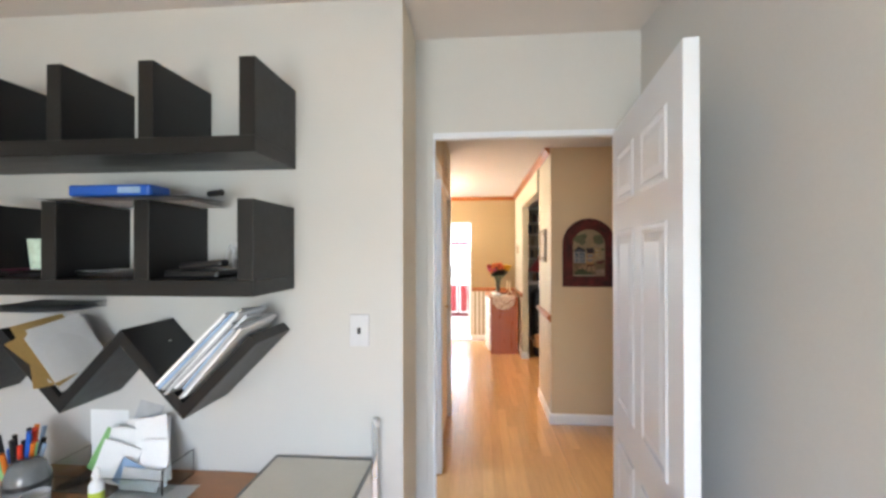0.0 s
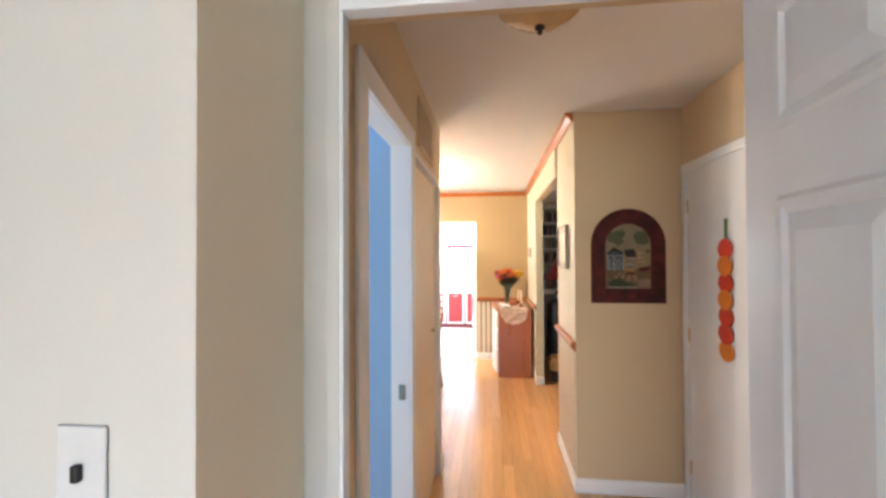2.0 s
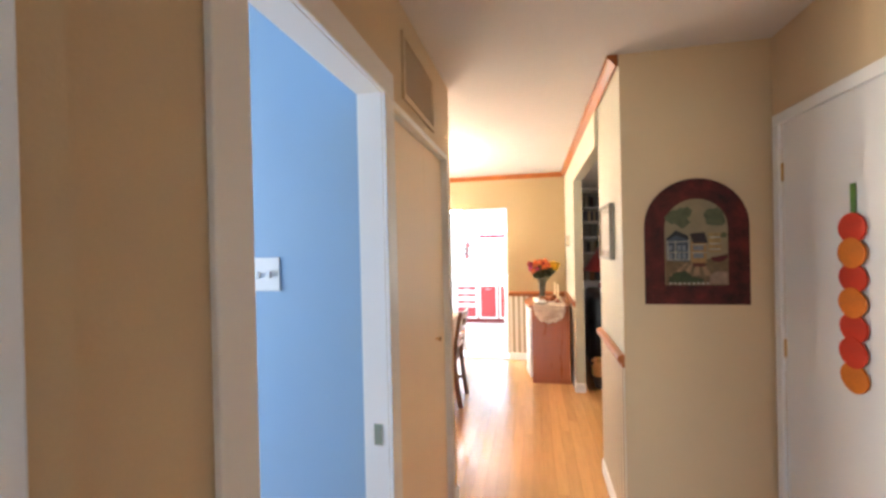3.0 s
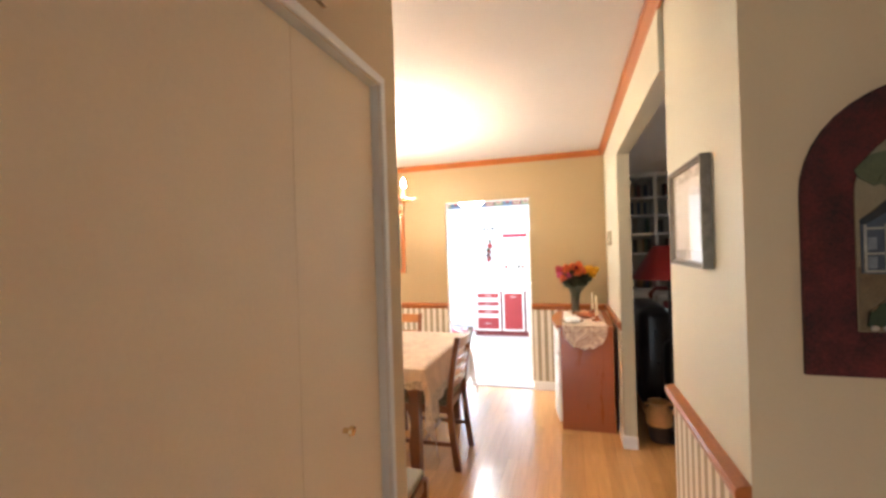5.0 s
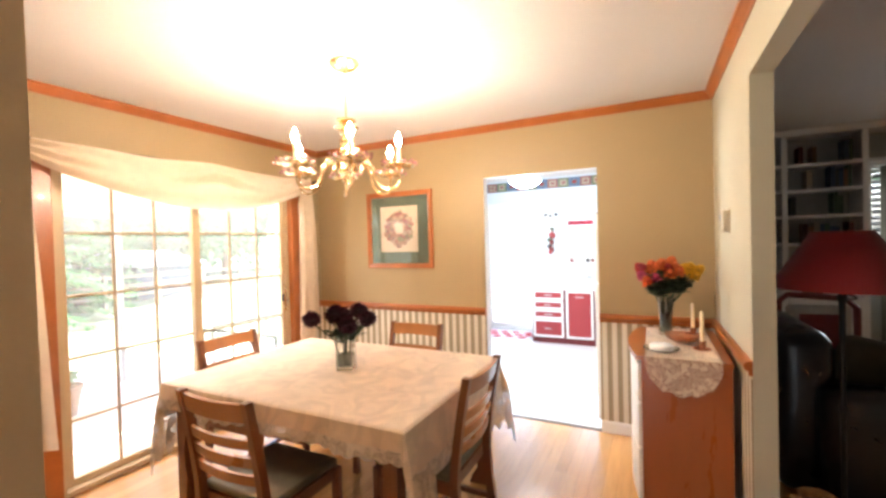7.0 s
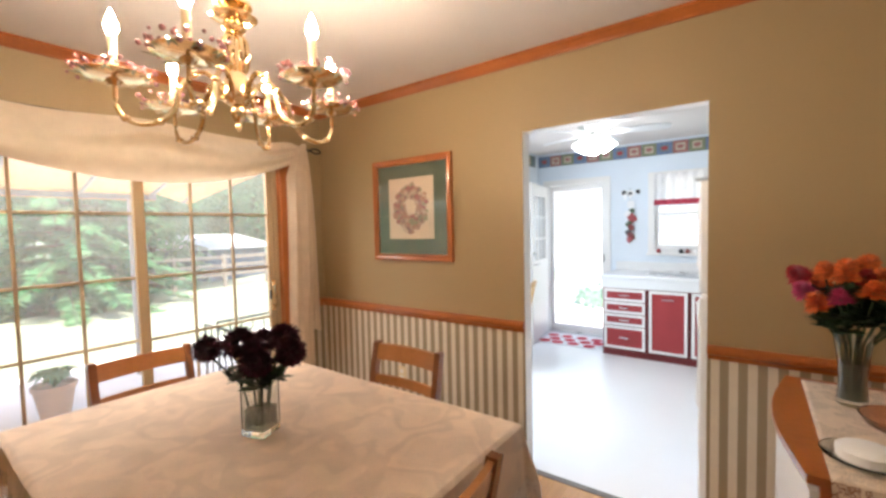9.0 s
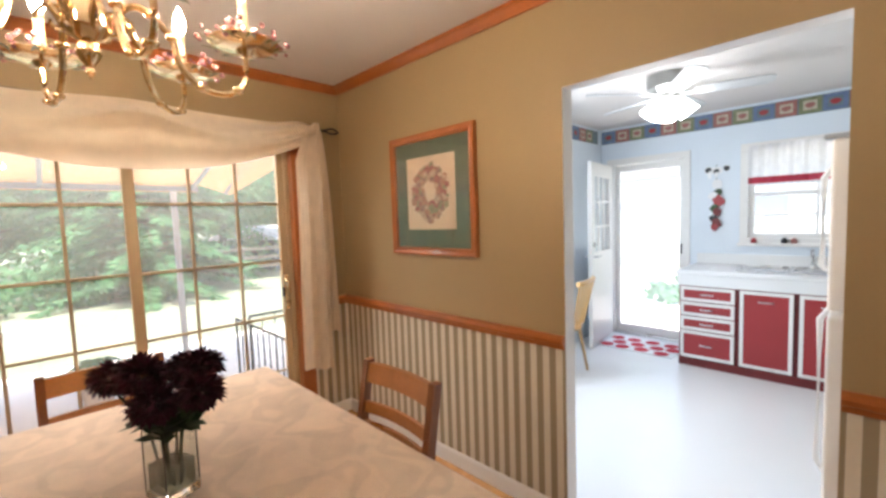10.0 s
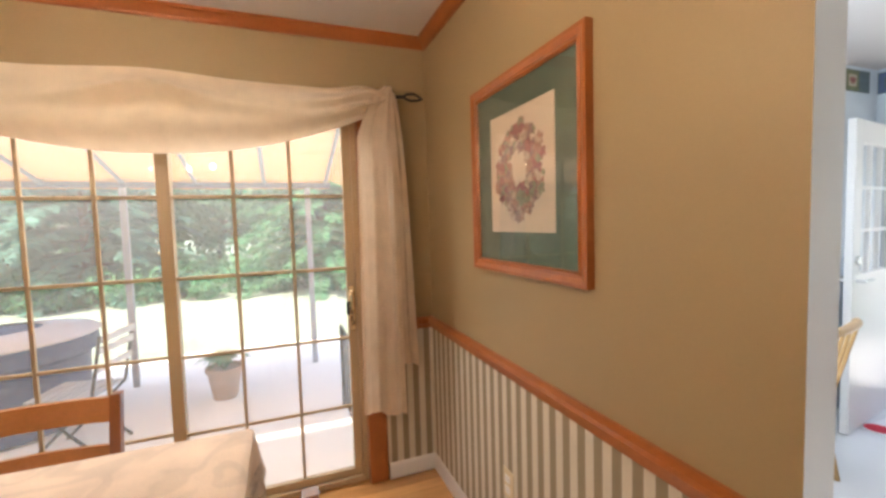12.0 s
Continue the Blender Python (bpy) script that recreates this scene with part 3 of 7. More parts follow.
structure("trim_study_jamb", (lambda bm: (add_box(bm, -0.009, 1.897, 0, 0.0, 1.935, 2.006, bevel=0.003), add_box(bm, -0.009, 1.897, 2.006, 0.80, 1.935, 2.032, bevel=0.003), add_box(bm, 0.79, 1.897, 0, 0.80, 1.935, 2.006, bevel=0.003), bm)[3])(bmesh.new()), M_DOORWHITE, "white door jamb")
structure("trim_study_stop", box(-0.036, 1.899, 0, -0.0092, 1.934, 2.031, bevel=0.002), M_OFFICE, "cream painted door stop")
(solid("strike_plate", box(0.0001, 1.902, 0.86, 0.0014, 1.93, 0.93, bevel=0.0005), M_STEEL, "steel strike plate on a white door jamb", "strike plate"))
casing("trim_blue_casing", "x", HX, 1, 2.31, 2.984, 2.02, 0.088, 0.016, M_WHITE, "white door casing")
casing("trim_closet_casing", "x", HX, 1, 3.08, 4.0, 2.0, 0.026, 0.012, M_WHITE, "narrow white closet casing", (False, True))
casing("trim_hall_closet_casing", "x", 1.48, -1, 3.045, 3.83, 2.022, 0.05, 0.016, M_WHITE, "white door casing")

# bifold closet door, two flat leaves
bifold = thing("door_2", "cream-painted flat bifold closet door, shut", "door", pose(HX - 0.055, 3.084, 0.01))
bifold["kind"] = "structure"
M_CLOSET = material("closet_cream", (0.88, 0.71, 0.52), rough=0.45, vary=0.03, scale=2, fine=100, bump=0.03)
for _i in range(2):
    part("leaf", box(0, 0.002 + _i * 0.528, 0, 0.03, 0.5291 + _i * 0.383, 1.985, bevel=0.0015), M_CLOSET, bifold)
part("knob", lathe([(0, 0), (0.008, 0), (0.007, 0.012), (0.014, 0.02), (0.012, 0.028), (0, 0.03)], 16, Matrix.Translation((0.03, 0.702, 1.03)) @ Matrix.Rotation(radians(90), 4, 'Y')), M_BRASS, bifold, "small brass knob", True)

# return-air grille over the closet
grille = thing("vent_grille", "tan painted louvred return-air grille over a closet door", "vent", pose(HX, 3.21, 2.075))
part("frame", (lambda bm: (add_box(bm, 0.0005, 0, 0, 0.012, 0.50, 0.02), add_box(bm, 0.0005, 0, 0.24, 0.012, 0.50, 0.26), add_box(bm, 0.0005, 0, 0.02, 0.012, 0.02, 0.24), add_box(bm, 0.0005, 0.48, 0.02, 0.012, 0.50, 0.24), bm)[4])(bmesh.new()), M_HALL, grille)
for _i in range(13):
    part("slat", box(0.001, 0.02, 0, 0.011, 0.48, 0.003, m=Matrix.Translation((0, 0, 0.028 + _i * 0.0165)) @ Matrix.Rotation(radians(32), 4, 'Y')), M_HALL, grille)

# hall closet door with the paper garland
flush = thing("door_3", "white flat closet door, shut", "door", pose(1.48 + 0.002, 3.048, 0.008))
flush["kind"] = "structure"
part("leaf", box(0.0, 0, 0, 0.035, 0.779, 2.018, bevel=0.002), M_WHITE, flush)
for _z in (0.22, 1.02, 1.80):
    part("hinge", tube([(-0.006, 0.776, _z - 0.04), (-0.006, 0.776, _z + 0.04)], 0.006, 8), M_BRASS, flush, "brass hinge", True)
part("knob", lathe([(0, 0), (0.028, 0), (0.028, 0.004), (0.011, 0.01), (0.010, 0.028), (0.024, 0.04), (0.027, 0.052), (0.018, 0.064), (0, 0.066)], 20, Matrix.Translation((0, 0.06, 0.91)) @ Matrix.Rotation(radians(-90), 4, 'Y')), M_BRASS, flush, "polished brass knob", True)

garland = thing("paper_garland", "hanging garland of red and orange paper pumpkins on a white door", "decoration", pose(1.48, 3.41, 0))
M_PRED = material("paper_red", (0.62, 0.035, 0.012), rough=0.7, vary=0.1, scale=12, bump=0.05)
M_PORANGE = material("paper_orange", (0.72, 0.19, 0.015), rough=0.7, vary=0.1, scale=12, bump=0.05)
M_PGREEN = material("paper_green", (0.10, 0.22, 0.05), rough=0.7, vary=0.1, scale=12, bump=0.05)
for _i, _c in enumerate("rororro"):
    _bm = bmesh.new()
    _n = 16
    _out = [(0.062 * math.cos(2 * math.pi * k / _n) * (1 + 0.07 * math.cos(4 * math.pi * k / _n)), 0.054 * math.sin(2 * math.pi * k / _n)) for k in range(_n)]
    add_prism(_bm, _out, 0.006)
    part("pumpkin", _bm, M_PRED if _c == "r" else M_PORANGE, garland, m=Matrix.Translation((-0.004 - 0.003 * (_i % 2), 0, 1.545 - _i * 0.087)) @ Matrix.Rotation(radians(90), 4, 'Z'))
part("stem", box(-0.004, -0.012, 1.59, -0.001, 0.012, 1.70), M_PGREEN, garland, "green paper stem")

# arched quilt picture
quilt = thing("arched_picture", "arched quilted picture of old houses with a dark red fabric border", "picture", pose(0.92, 3.9, 1.21))
def arch(w, h, x0, z0, n=20):
    r = w / 2
    rise = min(h * 0.4, r)
    return [(x0, z0), (x0 + w, z0)] + [(x0 + r + r * math.cos(math.pi * k / n), z0 + h - rise + rise * math.sin(math.pi * k / n)) for k in range(n + 1)]
M_QRED = material("maroon_fabric", (0.125, 0.018, 0.014), rough=0.85, vary=0.5, scale=13, fine=200, bump=0.15)
_bm = bmesh.new(); add_prism(_bm, arch(0.452, 0.60, 0, 0), 0.012, Matrix.Translation((0, -0.0125, 0)))
part("border", _bm, M_QRED, quilt)
_bm = bmesh.new(); add_prism(_bm, arch(0.272, 0.41, 0.088, 0.093), 0.003, Matrix.Translation((0, -0.016, 0)))
part("sky_field", _bm, material("quilt_sky", (0.27, 0.21, 0.125), rough=0.85, vary=0.12, scale=16, fine=200, bump=0.1), quilt)
def quilt_piece(name, pts, colour, lift):
    b = bmesh.new(); add_prism(b, pts, 0.002, Matrix.Translation((0.088, -0.018 - lift, 0.093)))
    part(name, b, material("quilt_" + name, colour, rough=0.85, vary=0.2, scale=40, fine=260, bump=0.1), quilt)
def rect(x0, z0, x1, z1):
    return [(x0, z0), (x1, z0), (x1, z1), (x0, z1)]
def blob(x, z, r, seed, n=16):
    q = random.Random(seed)
    return [(x + r * q.uniform(0.75, 1.15) * math.cos(a), z + 0.8 * r * q.uniform(0.7, 1.15) * math.sin(a)) for a in [2 * math.pi * k / n for k in range(n)]]
QW = (0.42, 0.40, 0.34)
quilt_piece("ground_field", [(0.002, 0.002), (0.27, 0.002), (0.27, 0.15), (0.15, 0.11), (0.002, 0.13)], (0.17, 0.115, 0.06), 0.0)
for _k in range(4):
    quilt_piece("path_stripe", [(0.02 + 0.05 * _k, 0.045), (0.05 + 0.05 * _k, 0.045), (0.10 + 0.022 * _k, 0.105), (0.09 + 0.022 * _k, 0.105)], (0.33, 0.20, 0.11), 0.0025)
for _k, (_x, _z, _r) in enumerate(((0.05, 0.325, 0.045), (0.085, 0.345, 0.038), (0.075, 0.30, 0.035), (0.215, 0.33, 0.045), (0.235, 0.30, 0.03), (0.20, 0.30, 0.028))):
    quilt_piece("tree_patch", blob(_x, _z, _r, _k), (0.115, 0.125, 0.065), 0.001 + 0.0021 * (_k % 3))
# grey house with a porch
quilt_piece("grey_house", [(0.006, 0.118), (0.104, 0.112), (0.104, 0.21), (0.075, 0.235), (0.045, 0.255), (0.006, 0.225)], (0.075, 0.095, 0.12), 0.002)
quilt_piece("house_roof", [(0.003, 0.22), (0.047, 0.262), (0.10, 0.235), (0.104, 0.215), (0.047, 0.238), (0.012, 0.215)], (0.03, 0.032, 0.034), 0.0045)
for _x in (0.008, 0.042, 0.10):
    quilt_piece("post_patch", rect(_x, 0.12, _x + 0.005, 0.215), QW, 0.007)
for _z in (0.12, 0.155, 0.205):
    quilt_piece("rail_patch", rect(0.008, _z, 0.103, _z + 0.004), QW, 0.0095)
for _x in (0.016, 0.054, 0.075):
    for _z in (0.165, 0.127):
        quilt_piece("window_patch", rect(_x, _z, _x + 0.014, _z + 0.024), (0.22, 0.25, 0.28), 0.0045)
# tan house with a dark roof
quilt_piece("tan_house", rect(0.114, 0.105, 0.178, 0.205), (0.40, 0.22, 0.085), 0.002)
quilt_piece("dark_roof", [(0.108, 0.245), (0.17, 0.25), (0.185, 0.2), (0.122, 0.198)], (0.04, 0.028, 0.028), 0.0045)
for _z in (0.165, 0.128):
    quilt_piece("window_patch", rect(0.122, _z, 0.165, _z + 0.022), (0.20, 0.20, 0.21), 0.0045)
    quilt_piece("rail_patch", rect(0.116, _z + 0.024, 0.176, _z + 0.028), QW, 0.0045)
quilt_piece("door_patch", rect(0.12, 0.088, 0.172, 0.105), (0.11, 0.03, 0.02), 0.0045)
# yellow house, boat and garden
quilt_piece("yellow_house", rect(0.188, 0.155, 0.24, 0.245), (0.36, 0.24, 0.10), 0.0045)
for _z in (0.166, 0.192, 0.222):
    quilt_piece("rail_patch", rect(0.192, _z, 0.236, _z + 0.006), QW, 0.007)
quilt_piece("shrub_patch", blob(0.252, 0.235, 0.017, 9), (0.13, 0.13, 0.06), 0.0045)
quilt_piece("boat_patch", [(0.196, 0.132), (0.268, 0.14), (0.262, 0.122), (0.235, 0.108), (0.205, 0.112)], (0.10, 0.018, 0.016), 0.0045)
quilt_piece("hedge_patch", blob(0.07, 0.03, 0.05, 3)[:8] + [(0.01, 0.012), (0.16, 0.012)], (0.045, 0.06, 0.025), 0.005)
quilt_piece("hedge_patch", [(0.012, 0.012), (0.16, 0.01), (0.165, 0.03), (0.12, 0.04), (0.06, 0.036), (0.015, 0.042)], (0.05, 0.065, 0.028), 0.0075)
quilt_piece("stone_wall_patch", [(0.19, 0.008), (0.266, 0.006), (0.266, 0.062), (0.225, 0.064), (0.195, 0.05)], (0.30, 0.20, 0.14), 0.0035)
for _k in range(9):
    quilt_piece("flower_patch", blob(0.02 + 0.02 * _k, 0.009, 0.007, 20 + _k, 8), (0.45, 0.40, 0.33), 0.010)

# hall ceiling lamp
hall_lamp = thing("ceiling_lamp", "unlit amber glass bowl ceiling lamp with a bronze finial", "lamp", pose(0.466, 2.64, H) @ Matrix.Scale(0.95, 4))
part("base", lathe([(0, 0), (0.15, 0), (0.15, -0.012), (0.14, -0.02), (0, -0.02)], 32), M_BRASS, hall_lamp, "", True)
part("bowl", lathe([(0.165, -0.018), (0.15, -0.04), (0.10, -0.075), (0.04, -0.098), (0, -0.102), (0, -0.097), (0.04, -0.092), (0.098, -0.07), (0.145, -0.037), (0.16, -0.018)], 32), material("amber_glass", (0.62, 0.42, 0.22), rough=0.25, vary=0.1, bump=0.02), hall_lamp, "", True)
part("finial", lathe([(0, -0.10), (0.018, -0.101), (0.02, -0.11), (0.008, -0.118), (0.011, -0.128), (0, -0.136)], 16), M_DARKMETAL, hall_lamp, "", True)

# light switch in the study
switch = thing("light_switch", "white light switch plate with a dark toggle", "switch", pose(-0.244, 1.6, 1.243))
part("plate", box(-0.036, -0.006, -0.058, 0.036, -0.0005, 0.058, bevel=0.003), material("aged_plate", (0.60, 0.62, 0.66), rough=0.4, vary=0.03, bump=0.01), switch)
part("toggle", box(-0.005, -0.016, -0.012, 0.005, -0.006, 0.010, bevel=0.002), M_DARKMETAL, switch)
blue_switch = thing("light_switch", "white plastic double light switch plate on a blue wall", "switch", pose(-0.525, 2.985, 1.43))
part("plate", box(-0.058, -0.006, -0.058, 0.058, -0.0005, 0.058, bevel=0.003), M_WHITE, blue_switch)
for _x in (-0.023, 0.023):
    part("toggle", box(_x - 0.005, -0.016, -0.012, _x + 0.005, -0.006, 0.010, bevel=0.002), M_WHITE, blue_switch)
solid("strike_plate", box(HX - 0.05, 2.9822, 0.865, HX - 0.02, 2.9838, 0.935, bevel=0.0005), M_BRASS, "brass strike plate on a white door jamb", "strike plate")

# ---- study: wall shelves, zigzag rack, desk ----
SY = 1.315
def cubby_shelf(name, label, x0, x1, z0, h, dividers, m_dep=0.248):
    root = thing(name, label, "shelf", pose(0, 0, 0))
    d0, d1 = SY, 1.599
    part("bottom_board", box(x0, d0, z0, x1, d1, z0 + 0.05, bevel=0.0015), M_BLACKWOOD, root)
    for x in dividers:
        part("divider", box(x, d0 + 0.0005, z0 + 0.0505, x + 0.05, d1, z0 + h, bevel=0.0015), M_BLACKWOOD, root)
    return root
cubby_shelf("wall_shelf", "black-brown open-topped cubby shelf on a cream wall", -1.92, -0.482, 1.827, 0.288, [-1.92, -1.48, -1.163, -0.857, -0.532])
lower_shelf = cubby_shelf("wall_shelf", "black-brown cubby shelf holding papers and trays on a cream wall", -1.92, -0.488, 1.391, 0.296, [-1.92, -1.50, -1.181, -0.871, -0.538])

zig = thing("zigzag_shelf", "black-brown zigzag magazine shelf stuffed with papers on a cream wall", "shelf")
_zz = [(-1.60, 1.03), (-1.38, 1.25), (-1.169, 1.03), (-0.957, 1.252), (-0.745, 1.024), (-0.515, 1.255)]
def mitre(i):
    """Half-thickness offset at a corner of the zigzag's middle line."""
    ns = []
    for j in (i - 1, i):
        if 0 <= j < len(_zz) - 1:
            d = (Vector(_zz[j + 1]) - Vector(_zz[j])).normalized()
            ns.append(Vector((-d.y, d.x)))
    n = sum(ns, Vector((0, 0))) / len(ns)
    return n / n.length_squared * 0.018
for _i in range(len(_zz) - 1):
    _p, _q, _m0, _m1 = Vector(_zz[_i]), Vector(_zz[_i + 1]), mitre(_i), mitre(_i + 1)
    _bm = bmesh.new()
    add_prism(_bm, [tuple(_p + _m0), tuple(_q + _m1), tuple(_q - _m1), tuple(_p - _m0)], 0.234, Matrix.Translation((0, 1.364, 0)))
    part("board", _bm, M_BLACKWOOD, zig)
for _x, _z in ((-1.04, 1.195), (-0.895, 1.215), (-1.27, 1.21)):
    part("screw", lathe([(0, 0), (0.006, 0), (0.004, 0.003), (0, 0.0035)], 12, Matrix.Translation((_x, 1.5, _z))), M_STEEL, zig)

def papers(name, label, n, size, m, colours, seed, spread=0.02, fan=8, category="papers", thick=0.0055):
    rnd = random.Random(seed)
    root = thing(name, label, category, m)
    for i in range(n):
        w, d = size[0] * rnd.uniform(0.85, 1), size[1] * rnd.uniform(0.85, 1)
        t = thick * rnd.uniform(0.95, 1.04)
        bm = bmesh.new()
        ph = rnd.uniform(0, 6)
        g = add_sheet(bm, 8, 4, lambda u, v: ((u - 0.5) * w, (v - 0.5) * d, 0.003 * math.sin(3 * u + ph) + 0.002 * math.sin(4 * v + ph)))
        ret = bmesh.ops.solidify(bm, geom=bm.faces[:], thickness=t)
        part("sheet", bm, rnd.choice(colours), root, m=Matrix.Translation((rnd.uniform(-spread, spread), rnd.uniform(-spread, spread), 0.004 + i * thick * 1.02)) @ Matrix.Rotation(radians(rnd.uniform(-fan, fan)), 4, 'Z'))
    return root

M_PBLUE = material("paper_blue", (0.30, 0.45, 0.68), rough=0.6, vary=0.08, bump=0.02)
M_DEEPBLUE = material("plastic_blue", (0.02, 0.12, 0.55), rough=0.35, vary=0.08, bump=0.02)
M_MANILA = material("manila_card", (0.55, 0.38, 0.14), rough=0.7, vary=0.08, bump=0.03)
M_GREYP = material("grey_print", (0.46, 0.48, 0.51), rough=0.6, vary=0.08, scale=25, bump=0.02)
M_GREEN = material("green_card", (0.28, 0.58, 0.22), rough=0.6, vary=0.08, bump=0.02)
M_BLACKP = material("black_plastic", (0.015, 0.015, 0.017), rough=0.35, vary=0.1, bump=0.02)
# on and in the lower shelf
papers("paper_stack", "loose white papers and folders on a black shelf", 4, (0.55, 0.2), pose(-0.98, 1.475, 1.686), [M_PAPER, M_PAPER, M_GREYP], 1, 0.04, 3)
tray = thing("pencil_case", "bright blue plastic pencil case on stacked papers", "case", pose(-1.02, 1.45, 1.712))
part("body", box(-0.16, -0.05, 0, 0.13, 0.05, 0.038, bevel=0.008), M_DEEPBLUE, tray)
part("latch", box(0.02, -0.052, 0.008, 0.10, -0.0495, 0.030, bevel=0.001), M_PBLUE, tray)
pen_roll = solid("marker", tube([(-0.72, 1.46, 1.722), (-0.66, 1.43, 1.722)], 0.011, 10), M_BLACKP, "short black marker lying on papers", "marker", smooth=True)
papers("paper_stack", "white papers lying in a cubby of a black shelf", 5, (0.26, 0.2), pose(-1.06, 1.475, 1.4395), [M_PAPER], 2, 0.01, 6)
hole = thing("hole_punch", "black office tray with tools in a cubby", "tray", pose(-0.73, 1.46, 1.4395))
part("tray", box(-0.10, -0.08, 0, 0.09, 0.08, 0.028, bevel=0.01), M_BLACKP, hole)
part("lever", box(-0.05, -0.07, 0.031, 0.10, -0.02, 0.055, bevel=0.01, m=Matrix.Rotation(radians(-5), 4, 'Y')), M_BLACKP, hole)
clips = thing("wire_organizer", "white wire letter rack in a cubby", "organizer", pose(-0.64, 1.53, 1.4395))
for _i in range(6):
    part("wire", tube([(-0.06 + _i * 0.022, 0, 0.0), (-0.065 + _i * 0.022, 0.0, 0.07), (-0.05 + _i * 0.022, 0.0, 0.115), (-0.03 + _i * 0.022, 0.0, 0.06)], 0.004, 6), M_PAPER, clips)
papers("paper_stack", "pink and white papers in a black cubby", 5, (0.2, 0.18), pose(-1.37, 1.475, 1.4395), [M_PAPER, material("pink_paper", (0.6, 0.2, 0.34), rough=0.7, bump=0.02), M_BLACKP], 4, 0.015, 12)
cup = solid("paper_cup", lathe([(0, 0), (0.025, 0), (0.034, 0.10), (0.032, 0.10), (0.024, 0.004), (0, 0.004)], 20, pose(-1.265, 1.39, 1.470)), material("cup_print", (0.55, 0.72, 0.62), rough=0.5, vary=0.2, scale=30, bump=0.02), "white and green paper cup on papers in a shelf", "cup", smooth=True)
# in the zigzag
_th = math.atan2(1.26 - 0.998, -0.503 + 0.745)
magazines = thing("magazine_stack", "stack of white and blue brochures leaning in a zigzag shelf", "papers", pose(-0.648, 1.452, 1.135) @ Matrix.Rotation(-_th, 4, 'Y') @ Matrix.Translation((0.025, 0.0, 0.0185)))
_rnd = random.Random(17)
for _i in range(9):
    _l, _d, _o = _rnd.uniform(0.13, 0.17), _rnd.uniform(0.085, 0.105), _rnd.uniform(-0.012, 0.03)
    part("magazine", box(-_l, -_d, 0.0004, _l, _d, 0.0092, bevel=0.0015, m=Matrix.Translation((_o, -0.012, _i * 0.0096)) @ Matrix.Rotation(radians(_rnd.uniform(-11, 11)), 4, 'Z')), (M_PAPER, M_GREYP, M_PBLUE, M_PAPER, M_GREYP)[_i % 5], magazines)
_th2 = math.atan2(1.008 - 1.27, 0.211)
papers("letter_stack", "white letters and a manila card in a zigzag shelf", 9, (0.21, 0.16), pose(-1.265, 1.45, 1.16) @ Matrix.Rotation(-_th2, 4, 'Y') @ Matrix.Translation((0.0, -0.01, 0.035)) @ Matrix.Rotation(radians(24), 4, 'X'), [M_PAPER, M_PAPER, M_MANILA, M_PAPER, M_PBLUE], 14, 0.04, 22)
papers("paper_stack", "grey and white papers lying over a zigzag shelf", 4, (0.3, 0.2), pose(-1.34, 1.48, 1.325), [M_PAPER, M_BLACKP, M_GREYP], 11, 0.02, 8)

# desk
desk = thing("desk", "wooden desk with an orange-brown top against a wall", "desk", pose(0, 0, 0))
M_DESK = material("desk_wood", (0.42, 0.19, 0.075), rough=0.35, vary=0.12, scale=5, fine=60, bump=0.03, stretch=(1, 6, 1))
part("top", box(-1.95, 1.0, 0.685, -0.60, 1.597, 0.715, bevel=0.004), M_DESK, desk)
for _x in (-1.93, -0.66):
    part("side_panel", box(_x, 1.03, 0, _x + 0.03, 1.58, 0.685), M_DESK, desk)
part("back_panel", box(-1.9, 1.56, 0.3, -0.66, 1.578, 0.685), M_DESK, desk)
M_NICKELRIM = material("grey_rim", (0.16, 0.16, 0.16), rough=0.4, vary=0.1, bump=0.02)
stand = thing("printer_stand", "glass-topped trolley with a dark edge and steel posts", "trolley", pose(0, 0, 0))
part("top", box(-0.545, 1.05, 0.775, -0.195, 1.585, 0.783, bevel=0.002), material("frosted_top", (0.62, 0.60, 0.53), rough=0.25, vary=0.03, bump=0.01), stand)
part("rim", (lambda bm: (add_box(bm, -0.551, 1.044, 0.772, -0.545, 1.591, 0.786), add_box(bm, -0.195, 1.044, 0.772, -0.189, 1.591, 0.786), add_box(bm, -0.545, 1.585, 0.772, -0.195, 1.591, 0.786), add_box(bm, -0.545, 1.044, 0.772, -0.195, 1.05, 0.786), bm)[4])(bmesh.new()), M_NICKELRIM, stand)
for _x, _y, _z in ((-0.18, 1.575, 0.935), (-0.18, 1.065, 0.78), (-0.54, 1.575, 0.775), (-0.54, 1.065, 0.775)):
    part("post", box(_x - 0.011, _y - 0.011, 0, _x + 0.011, _y + 0.011, _z, bevel=0.003), M_STEEL, stand)

jar = thing("pen_cup", "printed white cup full of coloured pens on a desk", "pen cup", pose(-1.37, 1.42, 0.715))
part("cup", lathe([(0, 0), (0.042, 0), (0.044, 0.11), (0.041, 0.11), (0.039, 0.005), (0, 0.005)], 24), M_GREYP, jar, "", True)
_rnd = random.Random(5)
_pc = [M_BLACKP, M_DEEPBLUE, M_PRED, M_GREEN, M_BLACKP, M_PBLUE, M_PORANGE]
for _i in range(22):
    _a, _b = _rnd.uniform(0, 6.28), _rnd.uniform(0.012, 0.033)
    part("pen", tube([(_b * math.cos(_a), _b * math.sin(_a), 0.008), (2.0 * _b * math.cos(_a), 2.0 * _b * math.sin(_a), _rnd.uniform(0.15, 0.215))], 0.0075, 8), _pc[_i % 7], jar)
tin = thing("glass_jar", "clear glass jar with a dark band on a desk", "jar", pose(-1.26, 1.345, 0.715))
